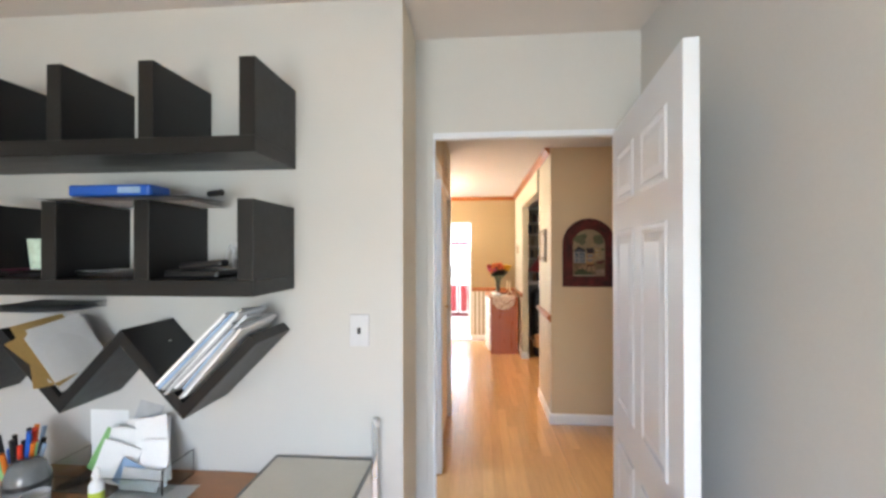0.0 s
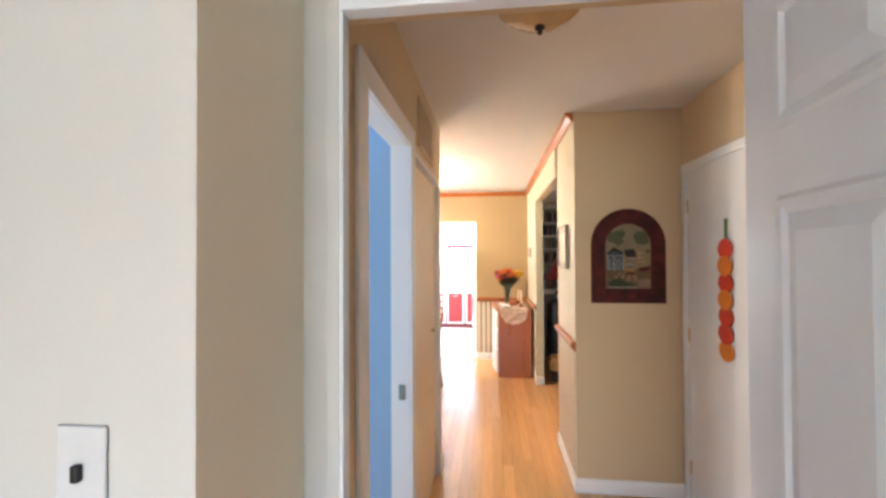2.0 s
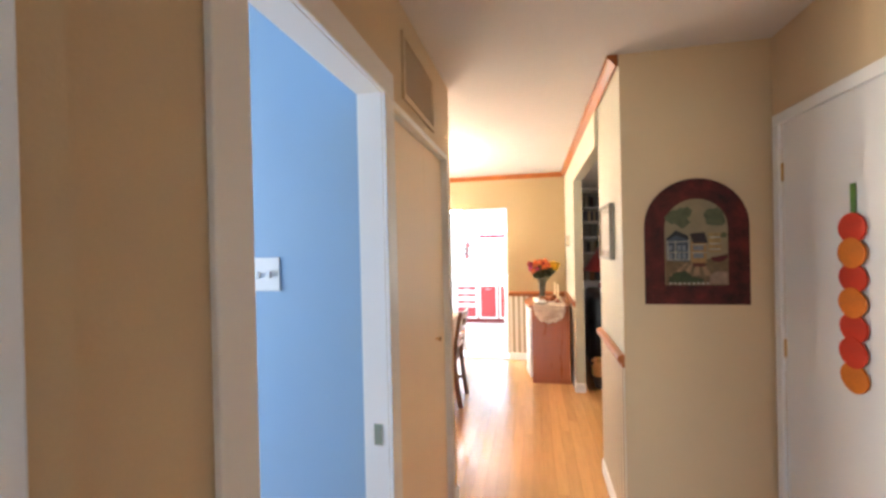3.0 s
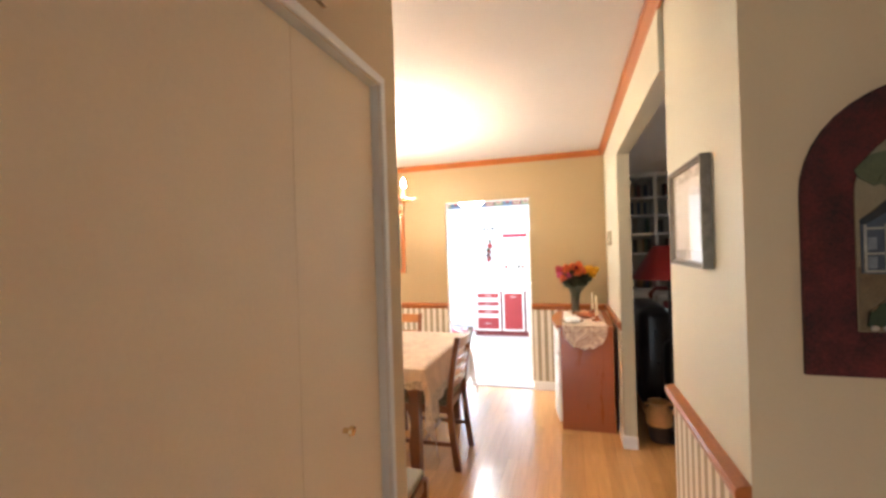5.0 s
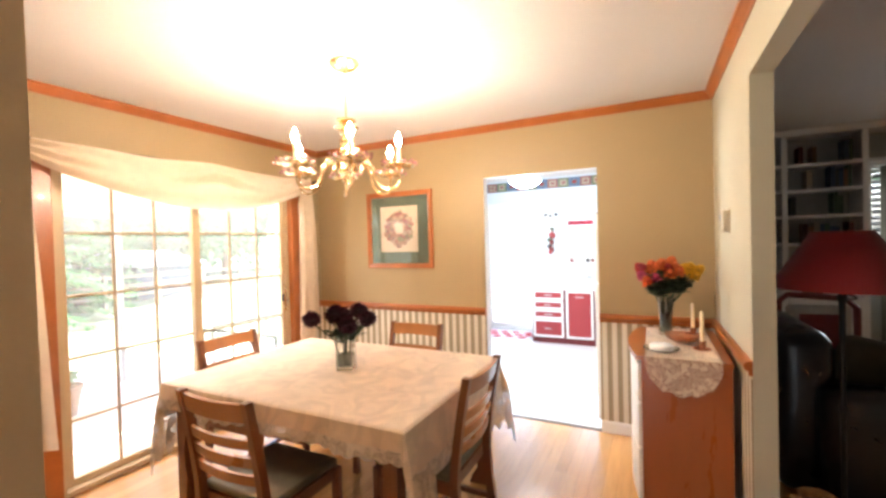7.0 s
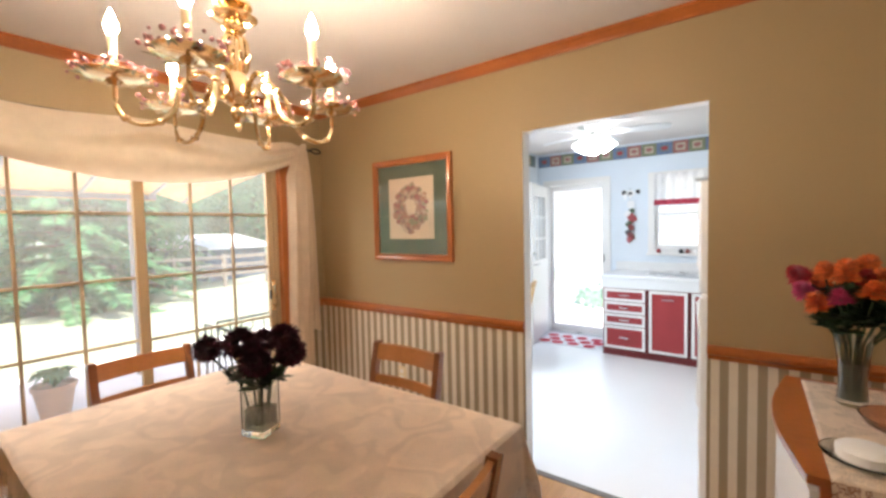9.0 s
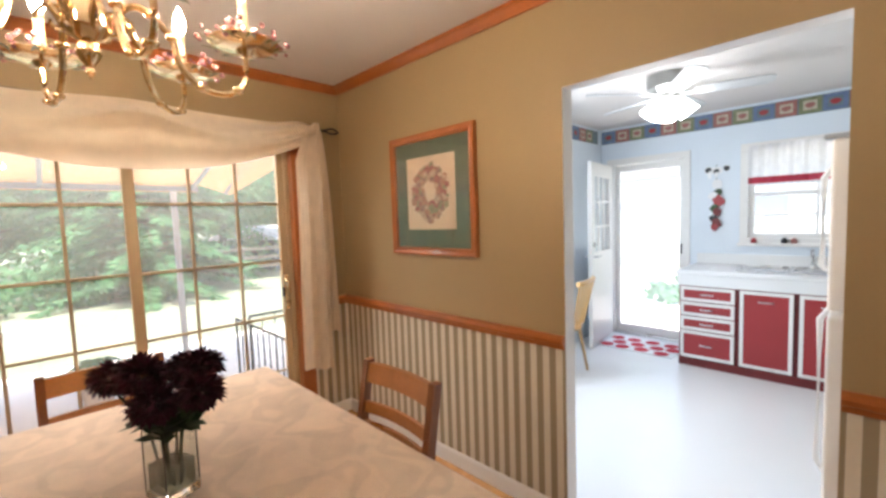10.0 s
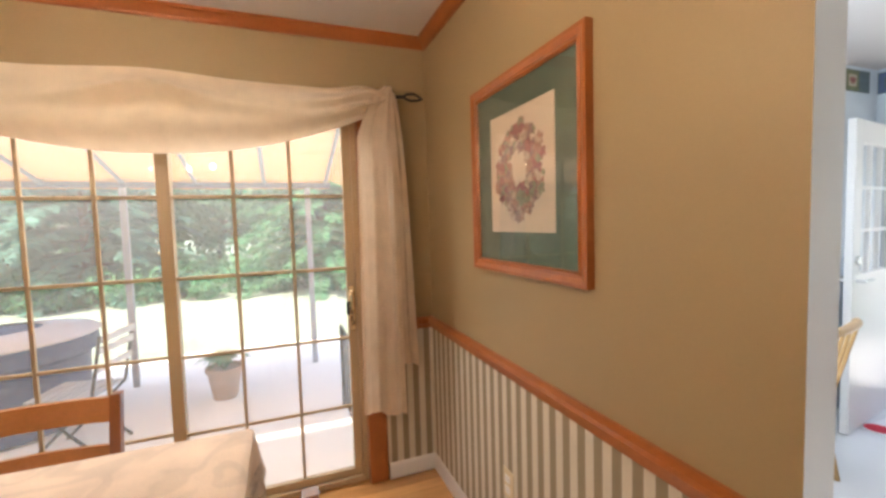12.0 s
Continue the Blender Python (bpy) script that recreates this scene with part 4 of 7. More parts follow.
part("body", lathe([(0, 0), (0.058, 0), (0.06, 0.03), (0.06, 0.09), (0.045, 0.135), (0.03, 0.145), (0, 0.146)], 28), material("smoky_glass", (0.30, 0.32, 0.33), rough=0.08, transmission=0.5, vary=0.05, bump=0), tin, "", True)
part("band", lathe([(0.061, 0.07), (0.0615, 0.07), (0.0615, 0.085), (0.061, 0.085)], 28), M_BLACKP, tin)
clearcup = solid("plastic_cup", lathe([(0, 0), (0.032, 0), (0.036, 0.075), (0.034, 0.075), (0.03, 0.004), (0, 0.004)], 24, pose(-1.165, 1.29, 0.715)), material("clear_plastic", (0.75, 0.76, 0.77), rough=0.1, transmission=0.6, vary=0.02, bump=0), "clear plastic cup on a desk", "cup", smooth=True)
bottle = thing("correction_bottle", "small white bottle with a lime label on a desk", "bottle", pose(-1.035, 1.36, 0.715))
part("body", lathe([(0, 0), (0.02, 0), (0.021, 0.07), (0.012, 0.085), (0, 0.086)], 18), M_PAPER, bottle, "", True)
part("label", lathe([(0.0215, 0.015), (0.0218, 0.015), (0.0218, 0.05), (0.0215, 0.05)], 18), material("lime", (0.5, 0.62, 0.06), rough=0.5, bump=0.0), bottle)
part("cap", lathe([(0.010, 0.086), (0.010, 0.115), (0.006, 0.125), (0, 0.126)], 14), M_PAPER, bottle, "", True)
organizer = thing("letter_tray", "clear desk organizer packed with cards and leaflets", "organizer", pose(-1.06, 1.47, 0.715))
part("box", (lambda bm: (add_box(bm, -0.2, -0.05, 0, 0.2, 0.1, 0.004), add_box(bm, -0.2, -0.054, 0.004, 0.2, -0.05, 0.055), add_box(bm, -0.204, -0.05, 0, -0.2, 0.1, 0.09), add_box(bm, 0.2, -0.05, 0, 0.204, 0.1, 0.09), bm)[4])(bmesh.new()), M_GLASSWARE, organizer)
for _i, (_w, _h, _c, _x) in enumerate(((0.15, 0.24, M_PAPER, -0.10), (0.10, 0.25, M_GREYP, -0.03), (0.17, 0.20, M_PAPER, 0.05), (0.15, 0.15, M_GREEN, -0.10), (0.20, 0.17, M_PAPER, 0.0), (0.12, 0.22, M_PAPER, 0.12), (0.15, 0.13, M_PAPER, -0.04), (0.10, 0.15, M_PAPER, 0.13), (0.13, 0.08, M_PBLUE, 0.05), (0.14, 0.07, M_GREYP, 0.10))):
    part("card", box(-_w / 2, -0.0012, 0, _w / 2, 0.0012, _h, m=Matrix.Translation((_x, 0.08 - _i * 0.0125, 0.006)) @ Matrix.Rotation(radians(-14), 4, 'X') @ Matrix.Rotation(radians(-15 + 9 * (_i * 3 % 5)), 4, 'Y')), _c, organizer)
papers("paper_sheet", "white sheet of paper lying on a wooden desk", 1, (0.26, 0.2), pose(-0.90, 1.40, 0.7155), [M_PAPER], 15, 0.0, 20)

# ---- dining room ----
# sliding glass door: almond vinyl, two panels of 3 x 5 panes
slider = thing("door_4", "almond vinyl sliding glass door with grilles, shut", "door", pose(-2.79, 0, 0))
slider["kind"] = "structure"
def bars(parent, name, mat, boxes):
    for b in boxes:
        part(name, box(*b, bevel=0.003), mat, parent)
bars(slider, "frame", M_ALMOND, [(-0.05, 5.131, 0.0, 0.055, 5.165, 2.049), (-0.05, 6.90, 0.0, 0.055, 6.929, 2.049), (-0.05, 5.165, 2.015, 0.055, 6.90, 2.049), (-0.05, 5.165, 0.0, 0.055, 6.90, 0.032)])
for _y0, _y1, _x in ((5.166, 6.055, -0.032), (6.0, 6.899, 0.004)):
    panel = part("sliding_panel", (lambda bm: (add_box(bm, _x, _y0, 0.034, _x + 0.034, _y0 + 0.055, 2.013, bevel=0.003), add_box(bm, _x, _y1 - 0.045, 0.034, _x + 0.034, _y1, 2.013, bevel=0.003), add_box(bm, _x, _y0 + 0.055, 1.965, _x + 0.034, _y1 - 0.045, 2.013, bevel=0.003), add_box(bm, _x, _y0 + 0.055, 0.034, _x + 0.034, _y1 - 0.045, 0.075, bevel=0.003), bm)[4])(bmesh.new()), M_ALMOND, slider)
    ga, gb = _y0 + 0.055, _y1 - 0.045
    pane = part("pane", box(_x + 0.015, ga, 0.075, _x + 0.019, gb, 1.965), M_HAZED, panel)
    pane.visible_shadow = False
    for _k in (1, 2):
        _y = ga + (gb - ga) * _k / 3
        part("muntin", box(_x + 0.008, _y - 0.008, 0.076, _x + 0.026, _y + 0.008, 1.964, bevel=0.003), M_ALMOND, panel)
    for _z in (0.43, 0.815, 1.20, 1.592):
        part("muntin", box(_x + 0.009, ga, _z - 0.008, _x + 0.025, gb, _z + 0.008, bevel=0.003), M_ALMOND, panel)
part("handle", tube([(0.045, 6.875, 0.89), (0.075, 6.875, 0.905), (0.08, 6.875, 0.98), (0.075, 6.875, 1.055), (0.045, 6.875, 1.07)], 0.011, 10), M_BRASS, slider, "brass pull handle", True)
part("latch_plate", box(0.0385, 6.862, 0.86, 0.045, 6.892, 1.10, bevel=0.003), M_BRASS, slider)
part("latch", box(0.0385, 6.845, 0.95, 0.06, 6.858, 1.02, bevel=0.003), M_BLACKP, slider)
casing("trim_slider_casing", "x", XL, 1, 5.13, 6.93, 2.05, 0.10, 0.018, M_ORANGE, "orange oak door casing", head=0.03)

# scarf swag over the rod, and its tail
rod = thing("curtain_rod", "dark iron curtain rod with a leaf finial", "curtain rod", pose(XL, 0, 2.10))
part("bar", tube([(0.075, 4.82, 0), (0.075, 7.17, 0)], 0.009, 10), M_DARKMETAL, rod, "", True)
for _y in (4.9, 7.10):
    part("bracket", tube([(0.001, _y, -0.015), (0.04, _y, -0.01), (0.075, _y, 0)], 0.008, 8), M_DARKMETAL, rod)
part("finial", tube([(0.075, 7.17, 0), (0.075, 7.19, 0.016), (0.075, 7.225, 0.02), (0.075, 7.262, 0.008), (0.075, 7.275, 0.0), (0.075, 7.25, -0.012), (0.075, 7.21, -0.016), (0.075, 7.175, -0.004)], 0.007, 8), M_DARKMETAL, rod, "", True)

def swag_point(u, v):
    """The scarf over the rod: pinned up at a peak left of its middle, sagging smoothly to the lower edge."""
    y = 4.93 + u * (7.08 - 4.93)
    c = max(0.0, math.sin(math.pi * u))
    top = 2.102 + 0.016 * math.exp(-((u - 0.525) / 0.1) ** 2) - 0.012 * math.exp(-((u - 0.31) / 0.1) ** 2) + 0.028 * math.exp(-((u - 0.94) / 0.05) ** 2)
    bot = 2.05 - 0.275 * c ** 0.62 + 0.012 * math.sin(7 * u + 1)
    z = top + (bot - top) * v
    near = math.exp(-((u - 0.525) / 0.16) ** 2)
    ridge = 0.075 * near * math.exp(-((v - 0.22 - 1.1 * abs(u - 0.525)) / 0.10) ** 2)
    hollow = -0.035 * near * math.exp(-((v - 0.45 - 0.7 * abs(u - 0.525)) / 0.10) ** 2)
    gather = min(1.0, max(0.0, (abs(2 * u - 1) - 0.45) / 0.5))
    pleat = 0.026 * gather * math.sin(v * 17 + 3.5 * u) + 0.014 * (1 - gather) * math.sin(v * 8 + 5 * u)
    rays = 0.010 * near * math.sin(9 * math.atan2(v - 0.1, 3.0 * (u - 0.525) + 1e-6))
    x = XL + 0.112 + rays * min(1.0, 4 * v) + 0.085 * c * math.sin(math.pi * min(1, v * 0.85 + 0.06)) + pleat + ridge + hollow
    return (x, y, z)

swag = thing("curtain_swag", "sheer cream scarf curtain draped in a swag with a hanging tail", "curtain")
_bm = bmesh.new(); add_sheet(_bm, 80, 30, swag_point)
part("swag", _bm, M_SHEER, swag, "", True)
def tail_point(left, right, z_top, z_in, z_out, phase, depth):
    """A hanging length of scarf between two edges, given as functions of the way down, with upright folds."""
    def fn(u, v):
        a, b = left(v), right(v)
        z = z_top + (z_in + (z_out - z_in) * u - z_top) * v
        fold = 0.022 * math.sin(u * 11 + phase + 0.9 * v) + 0.006 * math.sin(u * 27 + 2 * phase)
        return (XL + depth + fold * (0.25 + 0.75 * v) + 0.012 * math.sin(5 * v), a + (b - a) * u, z)
    return fn
_bm = bmesh.new(); add_sheet(_bm, 64, 44, tail_point(lambda v: 7.06 - 0.15 * min(1.0, v / 0.16) ** 0.6 - 0.02 * v, lambda v: 7.10 + 0.025 * v, 2.135, 0.455, 0.40, 0.0, 0.125))
part("tail", _bm, M_SHEER, swag, "", True)
_bm = bmesh.new(); add_sheet(_bm, 36, 40, tail_point(lambda v: 7.06, lambda v: 7.12 + 0.088 * v ** 0.55, 2.12, 0.70, 0.65, 1.4, 0.088))
part("tail_lining", _bm, M_SHEER, swag, "", True)
_bm = bmesh.new(); add_sheet(_bm, 48, 40, tail_point(lambda v: 4.92 - 0.13 * v ** 0.6, lambda v: 4.95 + 0.13 * v ** 0.6, 2.13, 0.42, 0.36, 0.6, 0.118))
part("tail", _bm, M_SHEER, swag, "", True)

# framed wreath print
art = thing("framed_print", "floral wreath print with a green mat in an orange oak frame", "picture", pose(-2.06, YF, 1.24))
def picture_frame(parent, w, h, f, d, mat):
    prof = [(0, 0), (0, d), (f * 0.25, d * 1.0), (f * 0.6, d * 0.75), (f * 0.85, d * 0.9), (f, d * 0.55), (f, 0)]
    for i in range(4):
        bm = bmesh.new()
        L = w if i % 2 == 0 else h
        r0 = [bm.verts.new((a, -b, a)) for a, b in prof]
        r1 = [bm.verts.new((L - a, -b, a)) for a, b in prof]
        k = len(prof)
        for q in range(k):
            bm.faces.new((r0[q], r1[q], r1[(q + 1) % k], r0[(q + 1) % k]))
        bm.faces.new(r0); bm.faces.new(r1[::-1])
        m = [Matrix(), Matrix.Translation((w, 0, 0)) @ Matrix.Rotation(radians(-90), 4, 'Y'), Matrix.Translation((w, 0, h)) @ Matrix.Rotation(radians(180), 4, 'Y'), Matrix.Translation((0, 0, h)) @ Matrix.Rotation(radians(90), 4, 'Y')][i]
        part("frame_bar", bm, mat, parent, m=Matrix.Translation((0, -0.0005, 0)) @ m)
picture_frame(art, 0.710, 0.716, 0.045, 0.026, M_ORANGE)
part("mat_board", box(0.043, -0.010, 0.043, 0.667, -0.007, 0.673), material("green_mat", (0.10, 0.135, 0.095), rough=0.8, vary=0.08, scale=20, bump=0.04), art)
part("print", box(0.150, -0.0125, 0.152, 0.556, -0.0102, 0.580), material("print_paper", (0.66, 0.53, 0.40), rough=0.7, vary=0.05, scale=10, bump=0.02), art)
_rnd = random.Random(21)
_wm = [material("wreath_" + str(i), c, rough=0.7, vary=0.25, scale=60, bump=0.03) for i, c in enumerate(((0.50, 0.26, 0.19), (0.36, 0.22, 0.20), (0.33, 0.33, 0.21), (0.62, 0.46, 0.34), (0.40, 0.15, 0.14)))]
for _k, _m in enumerate(_wm):
    _bm = bmesh.new()
    for _i in range(52):
        _a = _rnd.uniform(0, 2 * math.pi)
        _r = min(0.148, max(0.062, _rnd.gauss(0.108, 0.024)))
        _s = _rnd.uniform(0.009, 0.025)
        _cx, _cz = 0.353 + _r * math.cos(_a), 0.366 + 1.08 * _r * math.sin(_a)
        _ph = _rnd.uniform(0, 6)
        _y = -0.0128 - 0.00001 * (_i * 5 + _k)
        _vs = [_bm.verts.new((_cx + _s * (1 + 0.35 * math.sin(5 * t + _ph)) * math.cos(t), _y, _cz + _s * (1 + 0.35 * math.sin(5 * t + _ph)) * math.sin(t))) for t in [2 * math.pi * q / 12 for q in range(12)]]
        _bm.faces.new(_vs)
    part("printed_flowers", _bm, _m, art)
_pane = part("glazing", box(0.0435, -0.0195, 0.0435, 0.6665, -0.018, 0.6725), M_GLASS, art)
_pane.visible_shadow = False

# glazed picture beside the living room opening
photo = thing("framed_photo", "thin pewter-framed photograph under glass on a cream wall", "picture", pose(HE, 4.475, 1.42) @ Matrix.Rotation(radians(-90), 4, 'Z'))
picture_frame(photo, 0.37, 0.31, 0.016, 0.026, material("pewter_frame", (0.24, 0.21, 0.17), rough=0.35, metal=0.4, vary=0.2, scale=30, bump=0.05))
part("print", box(0.0165, -0.014, 0.0165, 0.3535, -0.010, 0.2935), material("photo_print", (0.74, 0.75, 0.77), rough=0.25, vary=0.1, scale=9, bump=0.0, second=(0.60, 0.62, 0.65)), photo)
part("white_mount", box(0.05, -0.0165, 0.05, 0.32, -0.0145, 0.26), M_PAPER, photo)
_pane = part("glazing", box(0.0165, -0.0215, 0.0165, 0.3535, -0.020, 0.2935), M_GLASS, photo)
_pane.visible_shadow = False

thermo = thing("thermostat", "small tan-grey plastic thermostat on a cream wall", "thermostat", pose(XR, 6.74, 1.548))
M_TAN = material("tan_grey_plastic", (0.50, 0.44, 0.33), rough=0.4, vary=0.05, bump=0.01)
part("wall_plate", box(-0.009, -0.062, -0.066, -0.0005, 0.062, 0.066, bevel=0.003), M_TAN, thermo)
part("body", box(-0.036, -0.054, -0.058, -0.0095, 0.054, 0.058, bevel=0.006), M_TAN, thermo)
part("dial", box(-0.039, -0.03, 0.006, -0.0362, 0.03, 0.034, bevel=0.001), M_GREYP, thermo)
outlet = thing("wall_outlet", "cream duplex outlet on striped wallpaper", "outlet", pose(-1.835, YF - 0.004, 0.405))
part("plate", box(-0.037, -0.006, -0.058, 0.037, -0.0003, 0.058, bevel=0.003), material("ivory_plastic", (0.72, 0.62, 0.42), rough=0.35, vary=0.03, bump=0.01), outlet)
for _z in (-0.022, 0.022):
    part("socket", box(-0.017, -0.008, _z - 0.014, 0.017, -0.0061, _z + 0.014, bevel=0.004), M_WHITE, outlet)

# table and cloth
table = thing("dining_table", "dark reddish wooden dining table with shaped legs under a cloth", "table", pose(-1.205, 5.85, 0))
TW, TD = 0.755, 0.545
part("tabletop", box(-TW, -TD, 0.725, TW, TD, 0.757, bevel=0.008), M_CHAIRWOOD, table)
for _s in (-1, 1):
    part("apron", box(-TW + 0.1, _s * (TD - 0.09) - 0.012, 0.64, TW - 0.1, _s * (TD - 0.09) + 0.012, 0.7249), M_CHAIRWOOD, table)
    part("apron", box(_s * (TW - 0.09) - 0.012, -TD + 0.11, 0.64, _s * (TW - 0.09) + 0.012, TD - 0.11, 0.7249), M_CHAIRWOOD, table)
for _sx in (-1, 1):
    for _sy in (-1, 1):
        _bm = bmesh.new()
        _o = [(0.0, 0.0), (0.11, 0.0), (0.095, 0.05), (0.06, 0.10), (0.07, 0.25), (0.055, 0.38), (0.075, 0.48), (0.06, 0.56), (0.09, 0.64), (0.09, 0.7245), (0.0, 0.7245)]
        add_prism(_bm, [(-x, z) for x, z in _o], 0.07)
        part("leg", _bm, M_CHAIRWOOD, table, m=Matrix.Translation((_sx * (TW - 0.045), _sy * (TD - 0.06) - 0.035, 0)) @ Matrix.Rotation(radians(0 if _sx > 0 else 180), 4, 'Z') @ Matrix.Translation((0, 0 if _sx > 0 else -0.07, 0)))

def cloth_point(hx, hy, dx, dy, u, v, top=0.760):
    """A cloth over a table: dx hangs at the ends, dy along the sides, and the corners fall in folded points."""
    a, b = (2 * u - 1) * (hx + dx), (2 * v - 1) * (hy + dy)
    oa, ob = max(0.0, abs(a) - hx), max(0.0, abs(b) - hy)
    sa, sb = (1 if a > 0 else -1), (1 if b > 0 else -1)
    d = math.hypot(oa, ob)
    if d < 1e-6:
        return (a, b, top + 0.0008 * math.sin(9 * a + 3 * b) * math.sin(7 * b))
    fa, fb = oa / dx, ob / dy
    edge, corner = max(fa, fb), min(fa, fb)
    along = a if fb > fa else b
    scal = 1 + 0.05 * edge ** 4 * math.cos(along * 2 * math.pi / 0.075)
    wave = (0.014 * math.sin(along * 15) + 0.008 * math.sin(along * 27 + 1.3)) * edge * (1 - corner)
    fl = 0.010 + 0.030 * edge * (0.5 + 1.5 * corner) + wave
    ang = math.atan2(ob, oa)
    fl += 0.028 * math.sin(4 * ang) * min(1.0, 3 * corner)
    px = min(abs(a), hx) + math.cos(ang) * fl * (1 if oa > 0 else 0)
    py = min(abs(b), hy) + math.sin(ang) * fl * (1 if ob > 0 else 0)
    z = top - d * (0.985 + 0.25 * corner) * scal
    if oa > 0 and ob == 0 and -0.33 < b < 0.17 and z < 0.482:      # the end lies on a chair's seat
        px -= 0.9 * (0.482 - z)
        z = 0.482
    return (sa * px, sb * py, z)

_bm = bmesh.new(); add_sheet(_bm, 170, 130, lambda u, v: cloth_point(TW + 0.006, TD + 0.006, 0.39, 0.135, u, v))
for _f in _bm.faces:
    _c = _f.calc_center_median()
    if _c.z < (0.68 if abs(_c.x) < TW else 0.56):
        _f.material_index = 1
tablecloth = solid("tablecloth", _bm, [M_LACE, M_LACEHEM], "cream damask tablecloth with a scalloped lace hem on a table", "tablecloth", smooth=True, m=pose(-1.205, 5.85, 0))
tablecloth.modifiers.new("thickness", 'SOLIDIFY').thickness = 0.002

# chairs
M_SEAT = material("seat_fabric", (0.16, 0.14, 0.095), rough=0.6, vary=0.12, scale=20, fine=200, bump=0.08)
# chair wood lightened towards orange, for the glint on rails and slats
M_GLINTWOOD = material("chair_glint_wood", (0.47, 0.19, 0.062), rough=0.3, vary=0.14, scale=7, fine=80, bump=0.03, coat=0.3, stretch=(1, 1, 1))
def dining_chair(m):
    """Ladder-back chair; its back stands at y = 0 and it faces +y."""
    root = thing("dining_chair", "reddish wooden ladder-back dining chair with an upholstered seat", "chair", m, "chairs round the table")
    W = 0.21
    def lean(z):
        return -0.07 * max(0.0, (z - 0.45) / 0.45) ** 1.3 - 0.05 * max(0.0, (0.42 - z) / 0.42) ** 1.5
    for s in (-1, 1):
        bm = bmesh.new()
        zs = [0.0, 0.1, 0.2, 0.3, 0.42, 0.5, 0.6, 0.7, 0.8, 0.9]
        rings = []
        for z in zs:
            y = lean(z) + 0.055
            hw, hd = 0.015, 0.021 - 0.004 * (z / 0.9)
            xo = s * (W - 0.016)
            rings.append([bm.verts.new((xo + p * hw, y + q * hd, z)) for p, q in ((-1, -1), (1, -1), (1, 1), (-1, 1))])
        for a, b in zip(rings, rings[1:]):
            for k in range(4):
                bm.faces.new((a[k], a[(k + 1) % 4], b[(k + 1) % 4], b[k]))
        bm.faces.new(rings[0]); bm.faces.new(rings[-1])
        part("back_post", bm, M_CHAIRWOOD, root)
        bm = bmesh.new()
        add_box(bm, s * (W - 0.005) - 0.018, 0.43, 0, s * (W - 0.005) + 0.018, 0.466, 0.43, bevel=0.004)
        part("leg", bm, M_CHAIRWOOD, root)
    def slat(name, z0, h, t, mat):
        bm = bmesh.new()
        n = 10
        def row(i):
            x = -W + 0.03 + (2 * W - 0.06) * i / n
            bow = -0.022 * (1 - (2 * i / n - 1) ** 2)
            out = []
            for z, o in ((z0, -t / 2), (z0 + h, -t / 2), (z0 + h, t / 2), (z0, t / 2)):
                out.append(bm.verts.new((x, lean(z) + 0.055 + bow + o, z)))
            return out
        rs = [row(i) for i in range(n + 1)]
        for a, b in zip(rs, rs[1:]):
            for k in range(4):
                bm.faces.new((a[k], a[(k + 1) % 4], b[(k + 1) % 4], b[k]))
        bm.faces.new(rs[0]); bm.faces.new(rs[-1])
        part(name, bm, mat, root, smooth=False)
    slat("top_rail", 0.815, 0.075, 0.02, M_GLINTWOOD)
    for z in (0.70, 0.625, 0.55):
        slat("slat", z, 0.042, 0.014, M_GLINTWOOD)
    part("seat_frame", (lambda bm: (add_box(bm, -W, 0.07, 0.385, W, 0.09, 0.435), add_box(bm, -W - 0.008, 0.44, 0.385, W + 0.008, 0.464, 0.435), add_box(bm, -W, 0.09, 0.385, -W + 0.022, 0.44, 0.435), add_box(bm, W - 0.022, 0.09, 0.385, W, 0.44, 0.435), bm)[4])(bmesh.new()), M_CHAIRWOOD, root)
    part("seat", box(-W + 0.004, 0.075, 0.4355, W - 0.004, 0.462, 0.475, bevel=0.016, segments=3), M_SEAT, root, "dark olive upholstered seat", True)
    for s in (-1, 1):
        part("stretcher", box(s * (W - 0.014) - 0.009, 0.05, 0.16, s * (W - 0.014) + 0.009, 0.43, 0.185), M_CHAIRWOOD, root)
    part("stretcher", box(-W + 0.02, 0.24, 0.163, W - 0.02, 0.258, 0.183), M_CHAIRWOOD, root)
    return root
chair_a = dining_chair(pose(-0.300, 5.755, 0, 0, 0, 90))
chair_b = copy_thing(chair_a, pose(-1.108, 6.545, 0, 0, 0, 180))
chair_c = copy_thing(chair_a, pose(-2.10, 5.80, 0, 0, 0, -90))
chair_e = copy_thing(chair_a, pose(-0.43, 4.22, 0, 0, 0, 0))
chair_d = copy_thing(chair_a, pose(-1.13, 5.02, 0, 0, 0, 0))

